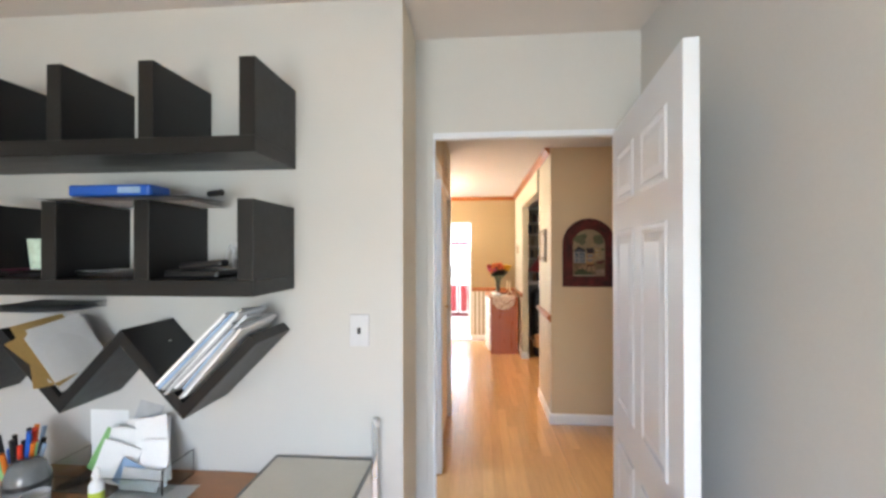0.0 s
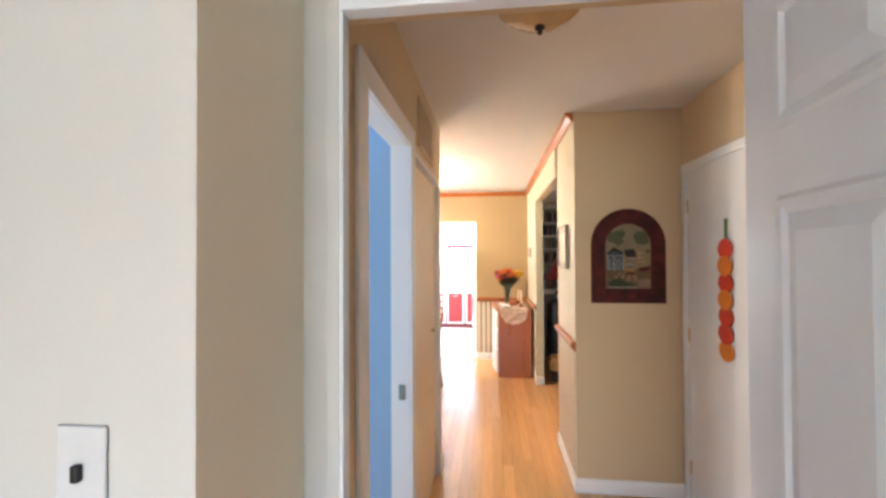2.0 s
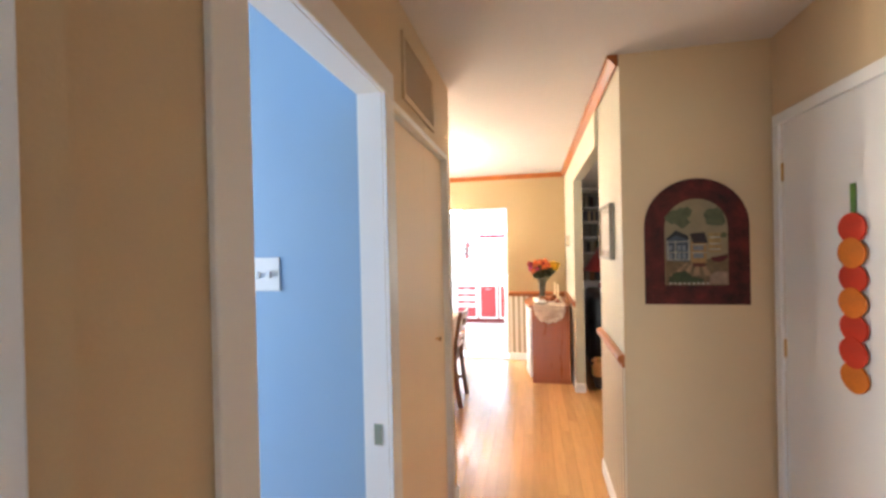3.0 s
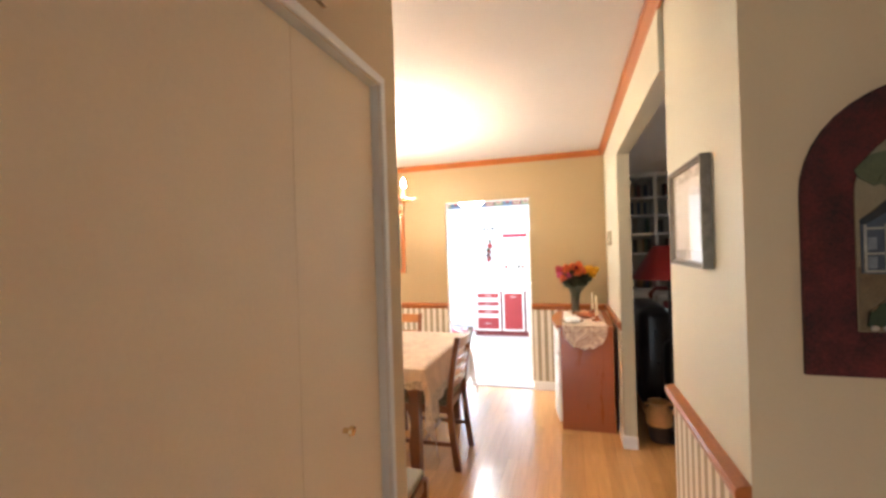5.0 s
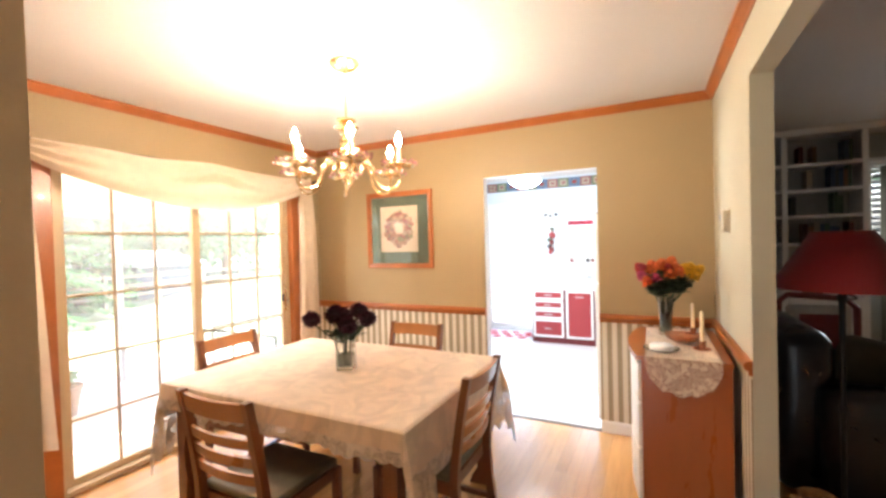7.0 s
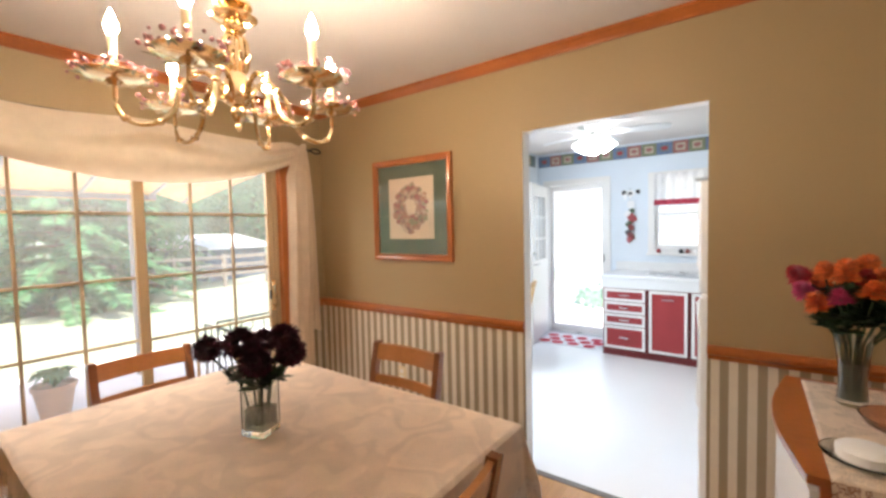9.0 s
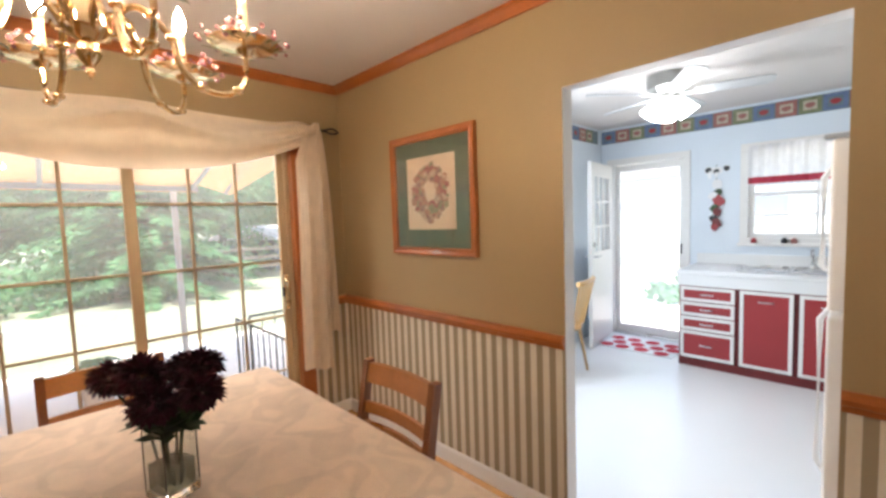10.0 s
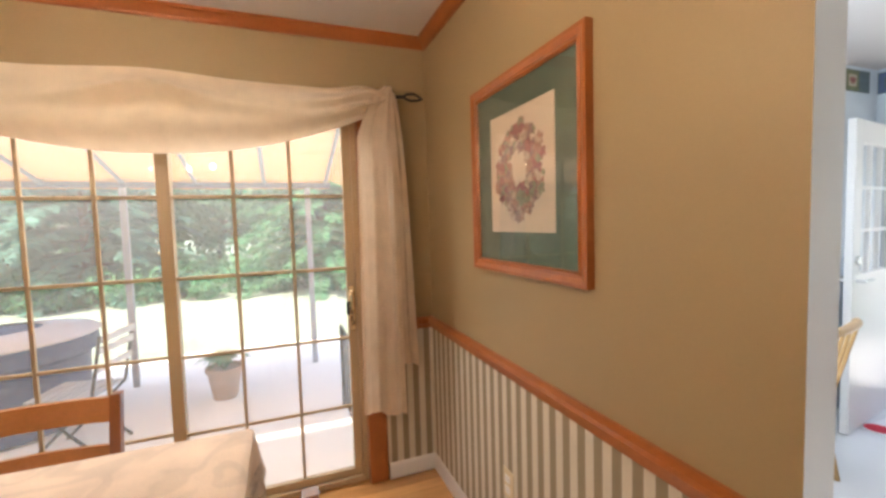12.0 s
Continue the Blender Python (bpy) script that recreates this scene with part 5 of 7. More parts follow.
# flowers
def bloom(bm, c, r, n_layers, petals, tilt, rnd, cup=0.5):
    """A flower head of pointed petals in rings about a centre."""
    rot = Matrix.Rotation(tilt[0], 3, 'X') @ Matrix.Rotation(tilt[1], 3, 'Y')
    for L in range(n_layers):
        f = 1 - L / n_layers
        el = cup * (L / max(1, n_layers - 1)) * 1.3 - 0.15
        for k in range(petals):
            a = 2 * math.pi * (k + 0.5 * (L % 2)) / petals + rnd.uniform(-0.15, 0.15)
            d = Vector((math.cos(a) * math.cos(el), math.sin(a) * math.cos(el), math.sin(el)))
            s = Vector((-math.sin(a), math.cos(a), 0))
            ln, w = r * (0.45 + 0.55 * f) * rnd.uniform(0.85, 1.1), r * 0.36 * (0.6 + 0.4 * f)
            up = Vector((0, 0, 0.12 * r * L))
            pts = [up + 0.08 * d * r, up + d * ln * 0.55 + s * w * 0.5 + Vector((0, 0, 0.05 * r)), up + d * ln, up + d * ln * 0.55 - s * w * 0.5 + Vector((0, 0, 0.05 * r))]
            bm.faces.new([bm.verts.new(Vector(c) + rot @ p) for p in pts])

def dahlia_ball(bm, c, r, rnd, n=420):
    """A round full head: pointed petals in layers over a sphere, standing out."""
    for i in range(n):
        z = 1 - 2 * (i + 0.5) / n
        a = i * 2.39996 + rnd.uniform(-0.1, 0.1)
        q = math.sqrt(1 - z * z)
        d = Vector((q * math.cos(a), q * math.sin(a), z * 0.85))
        s = d.cross(Vector((0, 0, 1)))
        s = s.normalized() if s.length > 0.01 else Vector((1, 0, 0))
        k = rnd.uniform(0.72, 1.16) * r
        w = r * 0.12
        bend = (s.cross(d).normalized() * 0.10 + Vector((0, 0, rnd.uniform(-0.05, 0.05)))) * r
        bm.faces.new([bm.verts.new(Vector(c) + p) for p in (d * k * 0.25, d * k * 0.72 + s * w + bend, d * k, d * k * 0.72 - s * w + bend)])

def leafy(bm, base, top, rnd, n=5, size=0.04):
    b, t = Vector(base), Vector(top)
    for i in range(n):
        p = b.lerp(t, rnd.uniform(0.45, 0.95))
        a = rnd.uniform(0, 6.28)
        d = Vector((math.cos(a), math.sin(a), rnd.uniform(-0.2, 0.6))) * size * rnd.uniform(0.7, 1.3)
        s = Vector((-math.sin(a), math.cos(a), rnd.uniform(-0.5, 0.5))) * size * 0.36
        bm.faces.new([bm.verts.new(q) for q in (p, p + d * 0.5 + s, p + d, p + d * 0.5 - s)])

M_WATER = material("cloudy_water", (0.50, 0.55, 0.46), rough=0.05, transmission=0.7, vary=0.02, bump=0)
def vase_shell(w, h, t, taper=1.0, n=4, twist=45):
    bm = bmesh.new()
    k = w / 2 * (math.sqrt(2) if n == 4 else 1)
    add_lathe(bm, [(0, 0), (k * 0.98 * taper, 0), (k * taper, 0.006), (k, h), (k - t, h), ((k - t) * taper, 0.02), (0, 0.02)], n, Matrix.Rotation(radians(twist), 4, 'Z'))
    return bm

vase_a = thing("glass_vase", "square clear glass vase half full of water on a tablecloth", "vase", pose(-1.155, 5.84, 0.7635, 0, 0, 20))
part("shell", vase_shell(0.088, 0.185, 0.005), M_GLASSWARE, vase_a)
part("water", box(-0.036, -0.036, 0.0215, 0.036, 0.036, 0.09), M_WATER, vase_a)
flowers_a = thing("dahlia_bunch", "bunch of dark burgundy dahlias in a glass vase", "flowers", pose(-1.155, 5.84, 0.7635))
_rnd = random.Random(31)
_sb = bmesh.new()
for _s, _d, _z, _r in ((-0.19, 0.0, 0.292, 0.056), (-0.05, -0.02, 0.318, 0.068), (-0.03, 0.09, 0.295, 0.06), (0.07, 0.05, 0.325, 0.058), (0.125, -0.01, 0.285, 0.058), (0.02, -0.05, 0.262, 0.062)):
    _x, _y = 0.86 * _s - 0.5 * _d, 0.5 * _s + 0.86 * _d
    _bm = bmesh.new()
    dahlia_ball(_bm, (_x, _y, _z), _r, _rnd)
    part("flower_head", _bm, M_BURGUNDY, flowers_a)
    add_tube(_sb, [(_x * 0.15, _y * 0.15, 0.03), (_x * 0.35, _y * 0.35, 0.17), (_x, _y, _z - 0.02)], 0.004, 6)
    leafy(_sb, (0, 0, 0.12), (_x * 0.6, _y * 0.6, _z - 0.06), _rnd, 12, 0.062)
tagged(part("greenery", _sb, M_STEM, flowers_a), kind="stuff")

# sideboard with lace runner, vase, candles and dishes
SX0, SX1, SY0, SY1, SZ = 0.335, 0.762, 6.385, 7.19, 0.845
sideboard = thing("sideboard", "reddish wooden sideboard with a bowed white drawer front", "sideboard", pose(0, 0, 0))
def bowed(x_in, y0, y1, z0, z1, depth, thick):
    bm = bmesh.new()
    n = 14
    rows = []
    for i in range(n + 1):
        t = i / n
        y = y0 + (y1 - y0) * t
        bow = -depth * math.sin(math.pi * t)
        rows.append([bm.verts.new(p) for p in ((x_in + bow, y, z0), (x_in + bow, y, z1), (x_in + thick, y, z1), (x_in + thick, y, z0))])
    for a, b in zip(rows, rows[1:]):
        for k in range(4):
            bm.faces.new((a[k], a[(k + 1) % 4], b[(k + 1) % 4], b[k]))
    bm.faces.new(rows[0]); bm.faces.new(rows[-1])
    return bm
part("body", box(SX0 + 0.022, SY0, 0.0, SX1, SY1, SZ - 0.022, bevel=0.003), M_SIDEWOOD, sideboard)
part("top", bowed(SX0 - 0.004, SY0 - 0.006, SY1 + 0.006, SZ - 0.0215, SZ, 0.055, SX1 + 0.008 - SX0), M_ORANGE, sideboard)
for _z0, _z1 in ((0.60, 0.80), (0.36, 0.585), (0.06, 0.345)):
    part("drawer", bowed(SX0 + 0.004, SY0 + 0.012, SY1 - 0.012, _z0, _z1, 0.05, 0.0175), M_WHITE, sideboard, "white painted bowed drawer front")
def runner_point(u, v):
    y = SY0 - 0.012 + (SY1 - SY0 - 0.02) * v
    return (0.375 + 0.345 * u, y, SZ + 0.003 + 0.0006 * math.sin(40 * u) * math.sin(30 * v))
_bm = bmesh.new()
add_sheet(_bm, 24, 40, runner_point)
def hang_point(u, v):
    a = math.pi * u
    w = 0.1725
    return (0.5475 - w * math.cos(a) * (1 - 0.0 * v), SY0 - 0.012 - 0.004 * v - 0.005 * math.sin(9 * a) * v, SZ + 0.003 - v * (0.185 * math.sin(a) ** 0.8 + 0.004) * (1 + 0.03 * math.cos(40 * u)))
lace_runner = thing("lace_runner", "ivory lace runner with a rounded end over a sideboard", "table runner")
_top = part("runner_top", _bm, lace("ivory_lace", (0.88, 0.74, 0.60), 0.35, 18, 330), lace_runner, "", True)
_bm = bmesh.new(); add_sheet(_bm, 60, 10, hang_point)
_end = part("hanging_end", _bm, lace("ivory_net", (0.92, 0.78, 0.64), 0.95, 30, 330, 0.43), lace_runner, "open lace end with floral motifs", True)
_top.modifiers.new("thickness", 'SOLIDIFY').thickness = 0.0015

vase_b = thing("glass_vase", "tall clear glass vase on a lace runner", "vase", pose(0.488, 6.95, SZ + 0.0055) @ Matrix.Diagonal((0.84, 0.84, 1.0, 1.0)))
part("shell", lathe([(0, 0), (0.045, 0), (0.048, 0.01), (0.042, 0.08), (0.05, 0.16), (0.062, 0.235), (0.059, 0.235), (0.046, 0.155), (0.038, 0.08), (0.042, 0.02), (0, 0.018)], 28), M_GLASSWARE, vase_b, "", True)
part("water", lathe([(0, 0.0195), (0.039, 0.021), (0.036, 0.08), (0.042, 0.14), (0, 0.14)], 24), M_WATER, vase_b)
flowers_b = thing("mixed_bouquet", "bouquet of orange, pink and yellow gerberas in a vase", "flowers", pose(0.488, 6.95, SZ + 0.0055))
M_FO = material("petal_orange", (0.80, 0.19, 0.05), rough=0.6, vary=0.15, scale=40, bump=0.02, random_island=0.25)
M_FP = material("petal_pink", (0.60, 0.07, 0.20), rough=0.6, vary=0.15, scale=40, bump=0.02, random_island=0.25)
M_FY = material("petal_yellow", (0.88, 0.53, 0.02), rough=0.6, vary=0.1, scale=40, bump=0.02, random_island=0.2)
M_FR = material("petal_red", (0.42, 0.02, 0.03), rough=0.6, vary=0.15, scale=40, bump=0.02, random_island=0.25)
_rnd = random.Random(41)
_sb = bmesh.new()
_heads = [(-0.16, -0.04, 0.36, M_FP), (-0.12, -0.10, 0.33, M_FO), (-0.17, 0.02, 0.39, M_FR), (-0.09, -0.02, 0.41, M_FO), (-0.04, -0.09, 0.40, M_FO), (-0.02, 0.05, 0.42, M_FO), (0.02, -0.05, 0.41, M_FR), (0.03, -0.12, 0.36, M_FO), (0.07, -0.02, 0.40, M_FO), (0.09, -0.09, 0.38, M_FO), (0.05, 0.08, 0.41, M_FO), (-0.10, 0.07, 0.38, M_FO), (0.12, 0.02, 0.40, M_FY), (0.16, -0.04, 0.38, M_FY), (0.19, 0.02, 0.36, M_FY), (0.14, 0.07, 0.39, M_FY), (0.20, -0.06, 0.365, M_FY), (0.225, 0.0, 0.375, M_FY), (-0.06, -0.14, 0.345, M_FP)]
for _x, _y, _z, _m in _heads:
    _x, _y, _z = 0.86 * _x, 0.9 * _y, 0.378 + 1.3 * (_z - 0.365)
    _bm = bmesh.new()
    bloom(_bm, (_x * 0.92, _y * 1.0, _z + _rnd.uniform(-0.022, 0.022)), _rnd.uniform(0.038, 0.047), 6, 20, (0.9 * -_y * -4 + 0.5, _x * 4), _rnd, 0.8)
    part("flower_head", _bm, _m, flowers_b)
    add_tube(_sb, [(_x * 0.1, _y * 0.1, 0.03), (_x * 0.22, _y * 0.22, 0.2), (_x, _y, _z - 0.005)], 0.003, 6)
    leafy(_sb, (_x * 0.2, _y * 0.2, 0.2), (_x * 0.75, _y * 0.75, _z - 0.03), _rnd, 26, 0.05)
tagged(part("greenery", _sb, M_STEM, flowers_b), kind="stuff")

for _i, (_x, _y, _h) in enumerate(((0.64, 7.0, 0.155), (0.655, 6.62, 0.165))):
    holder = thing("candlestick", "ivory taper candle in a low glass holder on a runner", "candle", pose(_x, _y, SZ + 0.005), "candles on the sideboard")
    part("holder", lathe([(0, 0), (0.042, 0), (0.044, 0.008), (0.02, 0.016), (0.016, 0.03), (0.02, 0.045), (0.012, 0.045), (0.012, 0.02), (0, 0.02)], 20), material("copper_lustre", (0.55, 0.22, 0.12), rough=0.2, metal=0.7, vary=0.1, bump=0.02), holder, "", True)
    part("candle", lathe([(0, 0.0201), (0.0105, 0.021), (0.0095, 0.035 + _h), (0.004, 0.045 + _h), (0, 0.046 + _h)], 16), M_WAX, holder, "", True)
dish = thing("butter_dish", "white china dish with a rim on a glass plate", "dish", pose(0.455, 6.52, SZ + 0.0055))
part("plate", lathe([(0, 0), (0.06, 0), (0.088, 0.012), (0.09, 0.016), (0.085, 0.016), (0.06, 0.006), (0, 0.006)], 32), M_GLASSWARE, dish, "", True)
part("cake", lathe([(0, 0.0065), (0.058, 0.0065), (0.06, 0.03), (0.052, 0.036), (0, 0.037)], 28), M_PAPER, dish, "white china lid", True)
bowl = thing("glass_bowl", "low amber glass bowl and saucer on a runner", "bowl", pose(0.57, 6.745, SZ + 0.0055))
part("bowl", lathe([(0, 0), (0.04, 0), (0.085, 0.025), (0.10, 0.05), (0.096, 0.05), (0.08, 0.028), (0.038, 0.006), (0, 0.006)], 30), material("amber_bowl", (0.86, 0.42, 0.25), rough=0.05, transmission=0.95, vary=0.1, bump=0.01), bowl, "", True)

# chandelier
CX, CY = -1.02, 5.735
chandelier = thing("chandelier", "lit brass six-arm chandelier with candle bulbs and pink glass flowers", "chandelier", pose(CX, CY, -0.015))
part("canopy", lathe([(0, H + 0.04), (0.078, H + 0.0395), (0.08, H + 0.030), (0.062, H + 0.008), (0.042, H - 0.004), (0.022, H - 0.010), (0.010, H - 0.016), (0, H - 0.016)], 32, Matrix.Translation((0, 0, -0.0255))), M_BRASS, chandelier, "", True)
part("stem", tube([(0, 0, H), (0, 0, 2.155)], 0.006, 10), M_BRASS, chandelier, "", True)
part("column", lathe([(0, 2.165), (0.012, 2.16), (0.05, 2.15), (0.052, 2.14), (0.02, 2.125), (0.012, 2.105), (0.03, 2.09), (0.033, 2.075), (0.014, 2.06), (0.03, 2.035), (0.034, 2.0), (0.022, 1.955), (0.034, 1.925), (0.042, 1.90), (0.042, 1.875), (0.03, 1.86), (0.014, 1.85), (0.022, 1.83), (0.018, 1.815), (0.006, 1.80), (0.009, 1.79), (0, 1.775)], 28), M_BRASS, chandelier, "", True)
for _i in range(10):
    _a = 2 * math.pi * _i / 10
    part("rib", tube([((r + 0.004) * math.cos(_a), (r + 0.004) * math.sin(_a), z) for r, z in ((0.014, 2.062), (0.03, 2.038), (0.035, 2.002), (0.03, 1.975), (0.022, 1.952))], 0.0055, 6), M_BRASS, chandelier, "", True)
part("crown_plate", lathe([(0.012, 2.092), (0.05, 2.098), (0.066, 2.108), (0.064, 2.111), (0.045, 2.104), (0.012, 2.100)], 24), M_BRASS, chandelier, "", True)
M_PINKGLASS = material("pink_glass_beads", (0.62, 0.32, 0.33), rough=0.15, transmission=0.35, vary=0.15, bump=0.02, random_island=0.3)
_rnd = random.Random(51)
R = 0.29
for _i in range(6):
    _a = radians(12 + 60 * _i)
    _m = Matrix.Rotation(_a, 4, 'Z')
    pts = []
    for _k in range(33):
        t = _k / 32
        if t < 0.42:                                   # loop up and over from the column
            w = t / 0.42
            r, z = 0.035 + 0.115 * w, 1.875 + 0.06 * math.sin(math.pi * w ** 0.85) + 0.0 * w
        else:                                          # drop, hook and rise to the cup
            w = (t - 0.42) / 0.58
            r = 0.15 + (R - 0.15) * (0.5 - 0.5 * math.cos(math.pi * min(1.0, w * 1.12))) * (1.0 if w < 0.9 else 1.0)
            z = 1.875 - 0.10 * max(0.0, math.sin(math.pi * w)) ** 0.9 - 0.012 * w
        pts.append((r, 0, z))
    _arm = part("arm", tube(pts, [0.0078 - 0.0018 * (k / 32) for k in range(33)], 8), M_BRASS, chandelier, "", True, m=_m)
    part("scroll", tube([(0.045 + 0.035 * math.cos(s) * (1 - s / 9), 0, 1.885 + 0.035 * math.sin(s) * (1 - s / 9)) for s in [k * 0.45 for k in range(15)]], 0.004, 6), M_BRASS, _arm, "", True)
    for _t in (9, 13, 20, 26):
        _p = pts[_t]
        _bm = bmesh.new()
        bmesh.ops.create_uvsphere(_bm, u_segments=10, v_segments=7, radius=0.0125, matrix=Matrix.Translation(_p) @ Matrix.Diagonal((1, 1, 0.75, 1)))
        part("collar", _bm, M_BRASS, _arm, "", True)
    _cm = Matrix.Translation((R, 0, -0.026))
    part("bobeche", lathe([(0, 1.885), (0.012, 1.887), (0.02, 1.90), (0.058, 1.903), (0.078, 1.914), (0.076, 1.917), (0.034, 1.911), (0.016, 1.915), (0.016, 1.935), (0, 1.936)], 24, _cm), M_BRASS, _arm, "", True)
    _bm = bmesh.new()
    for _k in range(64):
        _b = 2 * math.pi * _k / 64 + _rnd.uniform(-0.1, 0.1)
        _rr = _rnd.uniform(0.045, 0.10)
        bmesh.ops.create_icosphere(_bm, subdivisions=1, radius=_rnd.uniform(0.0045, 0.0085), matrix=Matrix.Translation((R + _rr * math.cos(_b), _rr * math.sin(_b), 1.892 + _rnd.uniform(-0.008, 0.022))))
    tagged(part("glass_beading", _bm, M_PINKGLASS, _arm), kind="stuff")
    _bm = bmesh.new()
    for _k in range(9):
        _b = 2 * math.pi * _k / 9
        d = Vector((math.cos(_b), math.sin(_b), 0)); s = Vector((-math.sin(_b), math.cos(_b), 0))
        c = Vector((R, 0, 1.882))
        _bm.faces.new([_bm.verts.new(p) for p in (c + d * 0.03, c + d * 0.055 + s * 0.013 + Vector((0, 0, -0.004)), c + d * 0.10 + Vector((0, 0, 0.004)), c + d * 0.055 - s * 0.013 + Vector((0, 0, -0.004)))])
    part("glass_leaves", _bm, material("glass_leaf", (0.50, 0.56, 0.42), rough=0.2, transmission=0.3, vary=0.1, bump=0) if _i == 0 else bpy.data.materials["glass_leaf"], _arm)
    part("candle_sleeve", lathe([(0, 1.936), (0.0105, 1.936), (0.0105, 2.014), (0, 2.014)], 14, _cm), M_WAX, _arm, "", True)
    part("bulb", lathe([(0, 2.0145), (0.007, 2.016), (0.0145, 2.033), (0.013, 2.048), (0.006, 2.068), (0, 2.084)], 10, _cm), M_BULB, _arm, "lit flame-shaped bulb", True)

# ---- kitchen ----
CF = 9.93
def cabinet(name, label, x0, x1, fronts):
    """A base unit with a dark red carcass and red fronts framed in white."""
    root = thing(name, label, "cabinet", pose(x0, CF, 0), "kitchen base cabinets")
    w = x1 - x0
    part("body", box(0, 0.02, 0.07, w, 0.66, 0.757), M_DARKRED, root)
    part("kick", box(0, 0.012, 0, w, 0.62, 0.0695), M_DARKRED, root)
    for z0, z1 in fronts:
        d = part("front", box(0.018, 0.0, z0, w - 0.018, 0.0195, z1, bevel=0.003), M_RED, root)
        t = 0.028
        bm = bmesh.new()
        add_box(bm, 0.018, -0.007, z0, w - 0.018, -0.0005, z0 + t, bevel=0.002)
        add_box(bm, 0.018, -0.007, z1 - t, w - 0.018, -0.0005, z1, bevel=0.002)
        add_box(bm, 0.018, -0.0065, z0 + t, 0.018 + t, -0.0005, z1 - t, bevel=0.002)
        add_box(bm, w - 0.018 - t, -0.0065, z0 + t, w - 0.018, -0.0005, z1 - t, bevel=0.002)
        part("trim", bm, M_WHITE, d, "white painted edge trim")
        zh = (z0 + z1) / 2 if z1 - z0 < 0.4 else z1 - 0.085
        part("pull", tube([(w / 2 - 0.05, -0.002, zh), (w / 2 - 0.045, -0.022, zh), (w / 2 + 0.045, -0.022, zh), (w / 2 + 0.05, -0.002, zh)], 0.006, 8), M_STEEL, d, "chrome bar pull", True)
    return root
cabinet("base_cabinet", "red drawer cabinet with white trim, four drawers", -1.145, -0.685, [(0.615, 0.748), (0.48, 0.605), (0.345, 0.47), (0.085, 0.335)])
for _x in (-0.685, -0.29, 0.105):
    cabinet("base_cabinet", "red kitchen cabinet with a white-trimmed door", _x, _x + 0.395, [(0.085, 0.748)])
counter = thing("countertop", "white laminate kitchen worktop with an apron", "countertop", pose(0, 0, 0))
part("slab", box(-1.165, CF - 0.025, 0.862, 0.78, KY - 0.001, 0.90, bevel=0.006), M_COUNTER, counter)
part("apron", box(-1.15, CF - 0.006, 0.7575, 0.78, CF + 0.02, 0.8615), M_COUNTER, counter)
part("backsplash", box(-1.165, KY - 0.02, 0.9003, 0.78, KY - 0.001, 1.0, bevel=0.003), M_COUNTER, counter)
sink = thing("kitchen_sink", "double-bowl stainless steel sink set in a white worktop", "sink", pose(-0.38, 10.27, 0.9003))
for _x in (-0.35, 0.02):
    part("bowl", (lambda bm: (add_box(bm, _x, -0.21, 0, _x + 0.35, -0.19, 0.010, bevel=0.003), add_box(bm, _x, 0.19, 0, _x + 0.35, 0.21, 0.010, bevel=0.003), add_box(bm, _x, -0.19, 0, _x + 0.02, 0.19, 0.010, bevel=0.003), add_box(bm, _x + 0.33, -0.19, 0, _x + 0.35, 0.19, 0.010, bevel=0.003), add_box(bm, _x + 0.02, -0.19, 0.0003, _x + 0.33, 0.19, 0.002), bm)[5])(bmesh.new()), M_STEEL, sink)
faucet = thing("faucet", "chrome kitchen faucet with a curved spout behind a sink", "faucet", pose(-0.24, 10.52, 0.9003))
part("base", lathe([(0, 0), (0.03, 0), (0.028, 0.02), (0.015, 0.03), (0.014, 0.07), (0, 0.07)], 16), M_STEEL, faucet, "", True)
part("spout", tube([(0, 0, 0.07), (0, -0.02, 0.13), (0, -0.07, 0.165), (0, -0.14, 0.16), (0, -0.17, 0.12)], 0.011, 10), M_STEEL, faucet, "", True)
part("lever", tube([(0.0, 0, 0.07), (0.06, 0.0, 0.12)], 0.007, 8), M_STEEL, faucet, "", True)

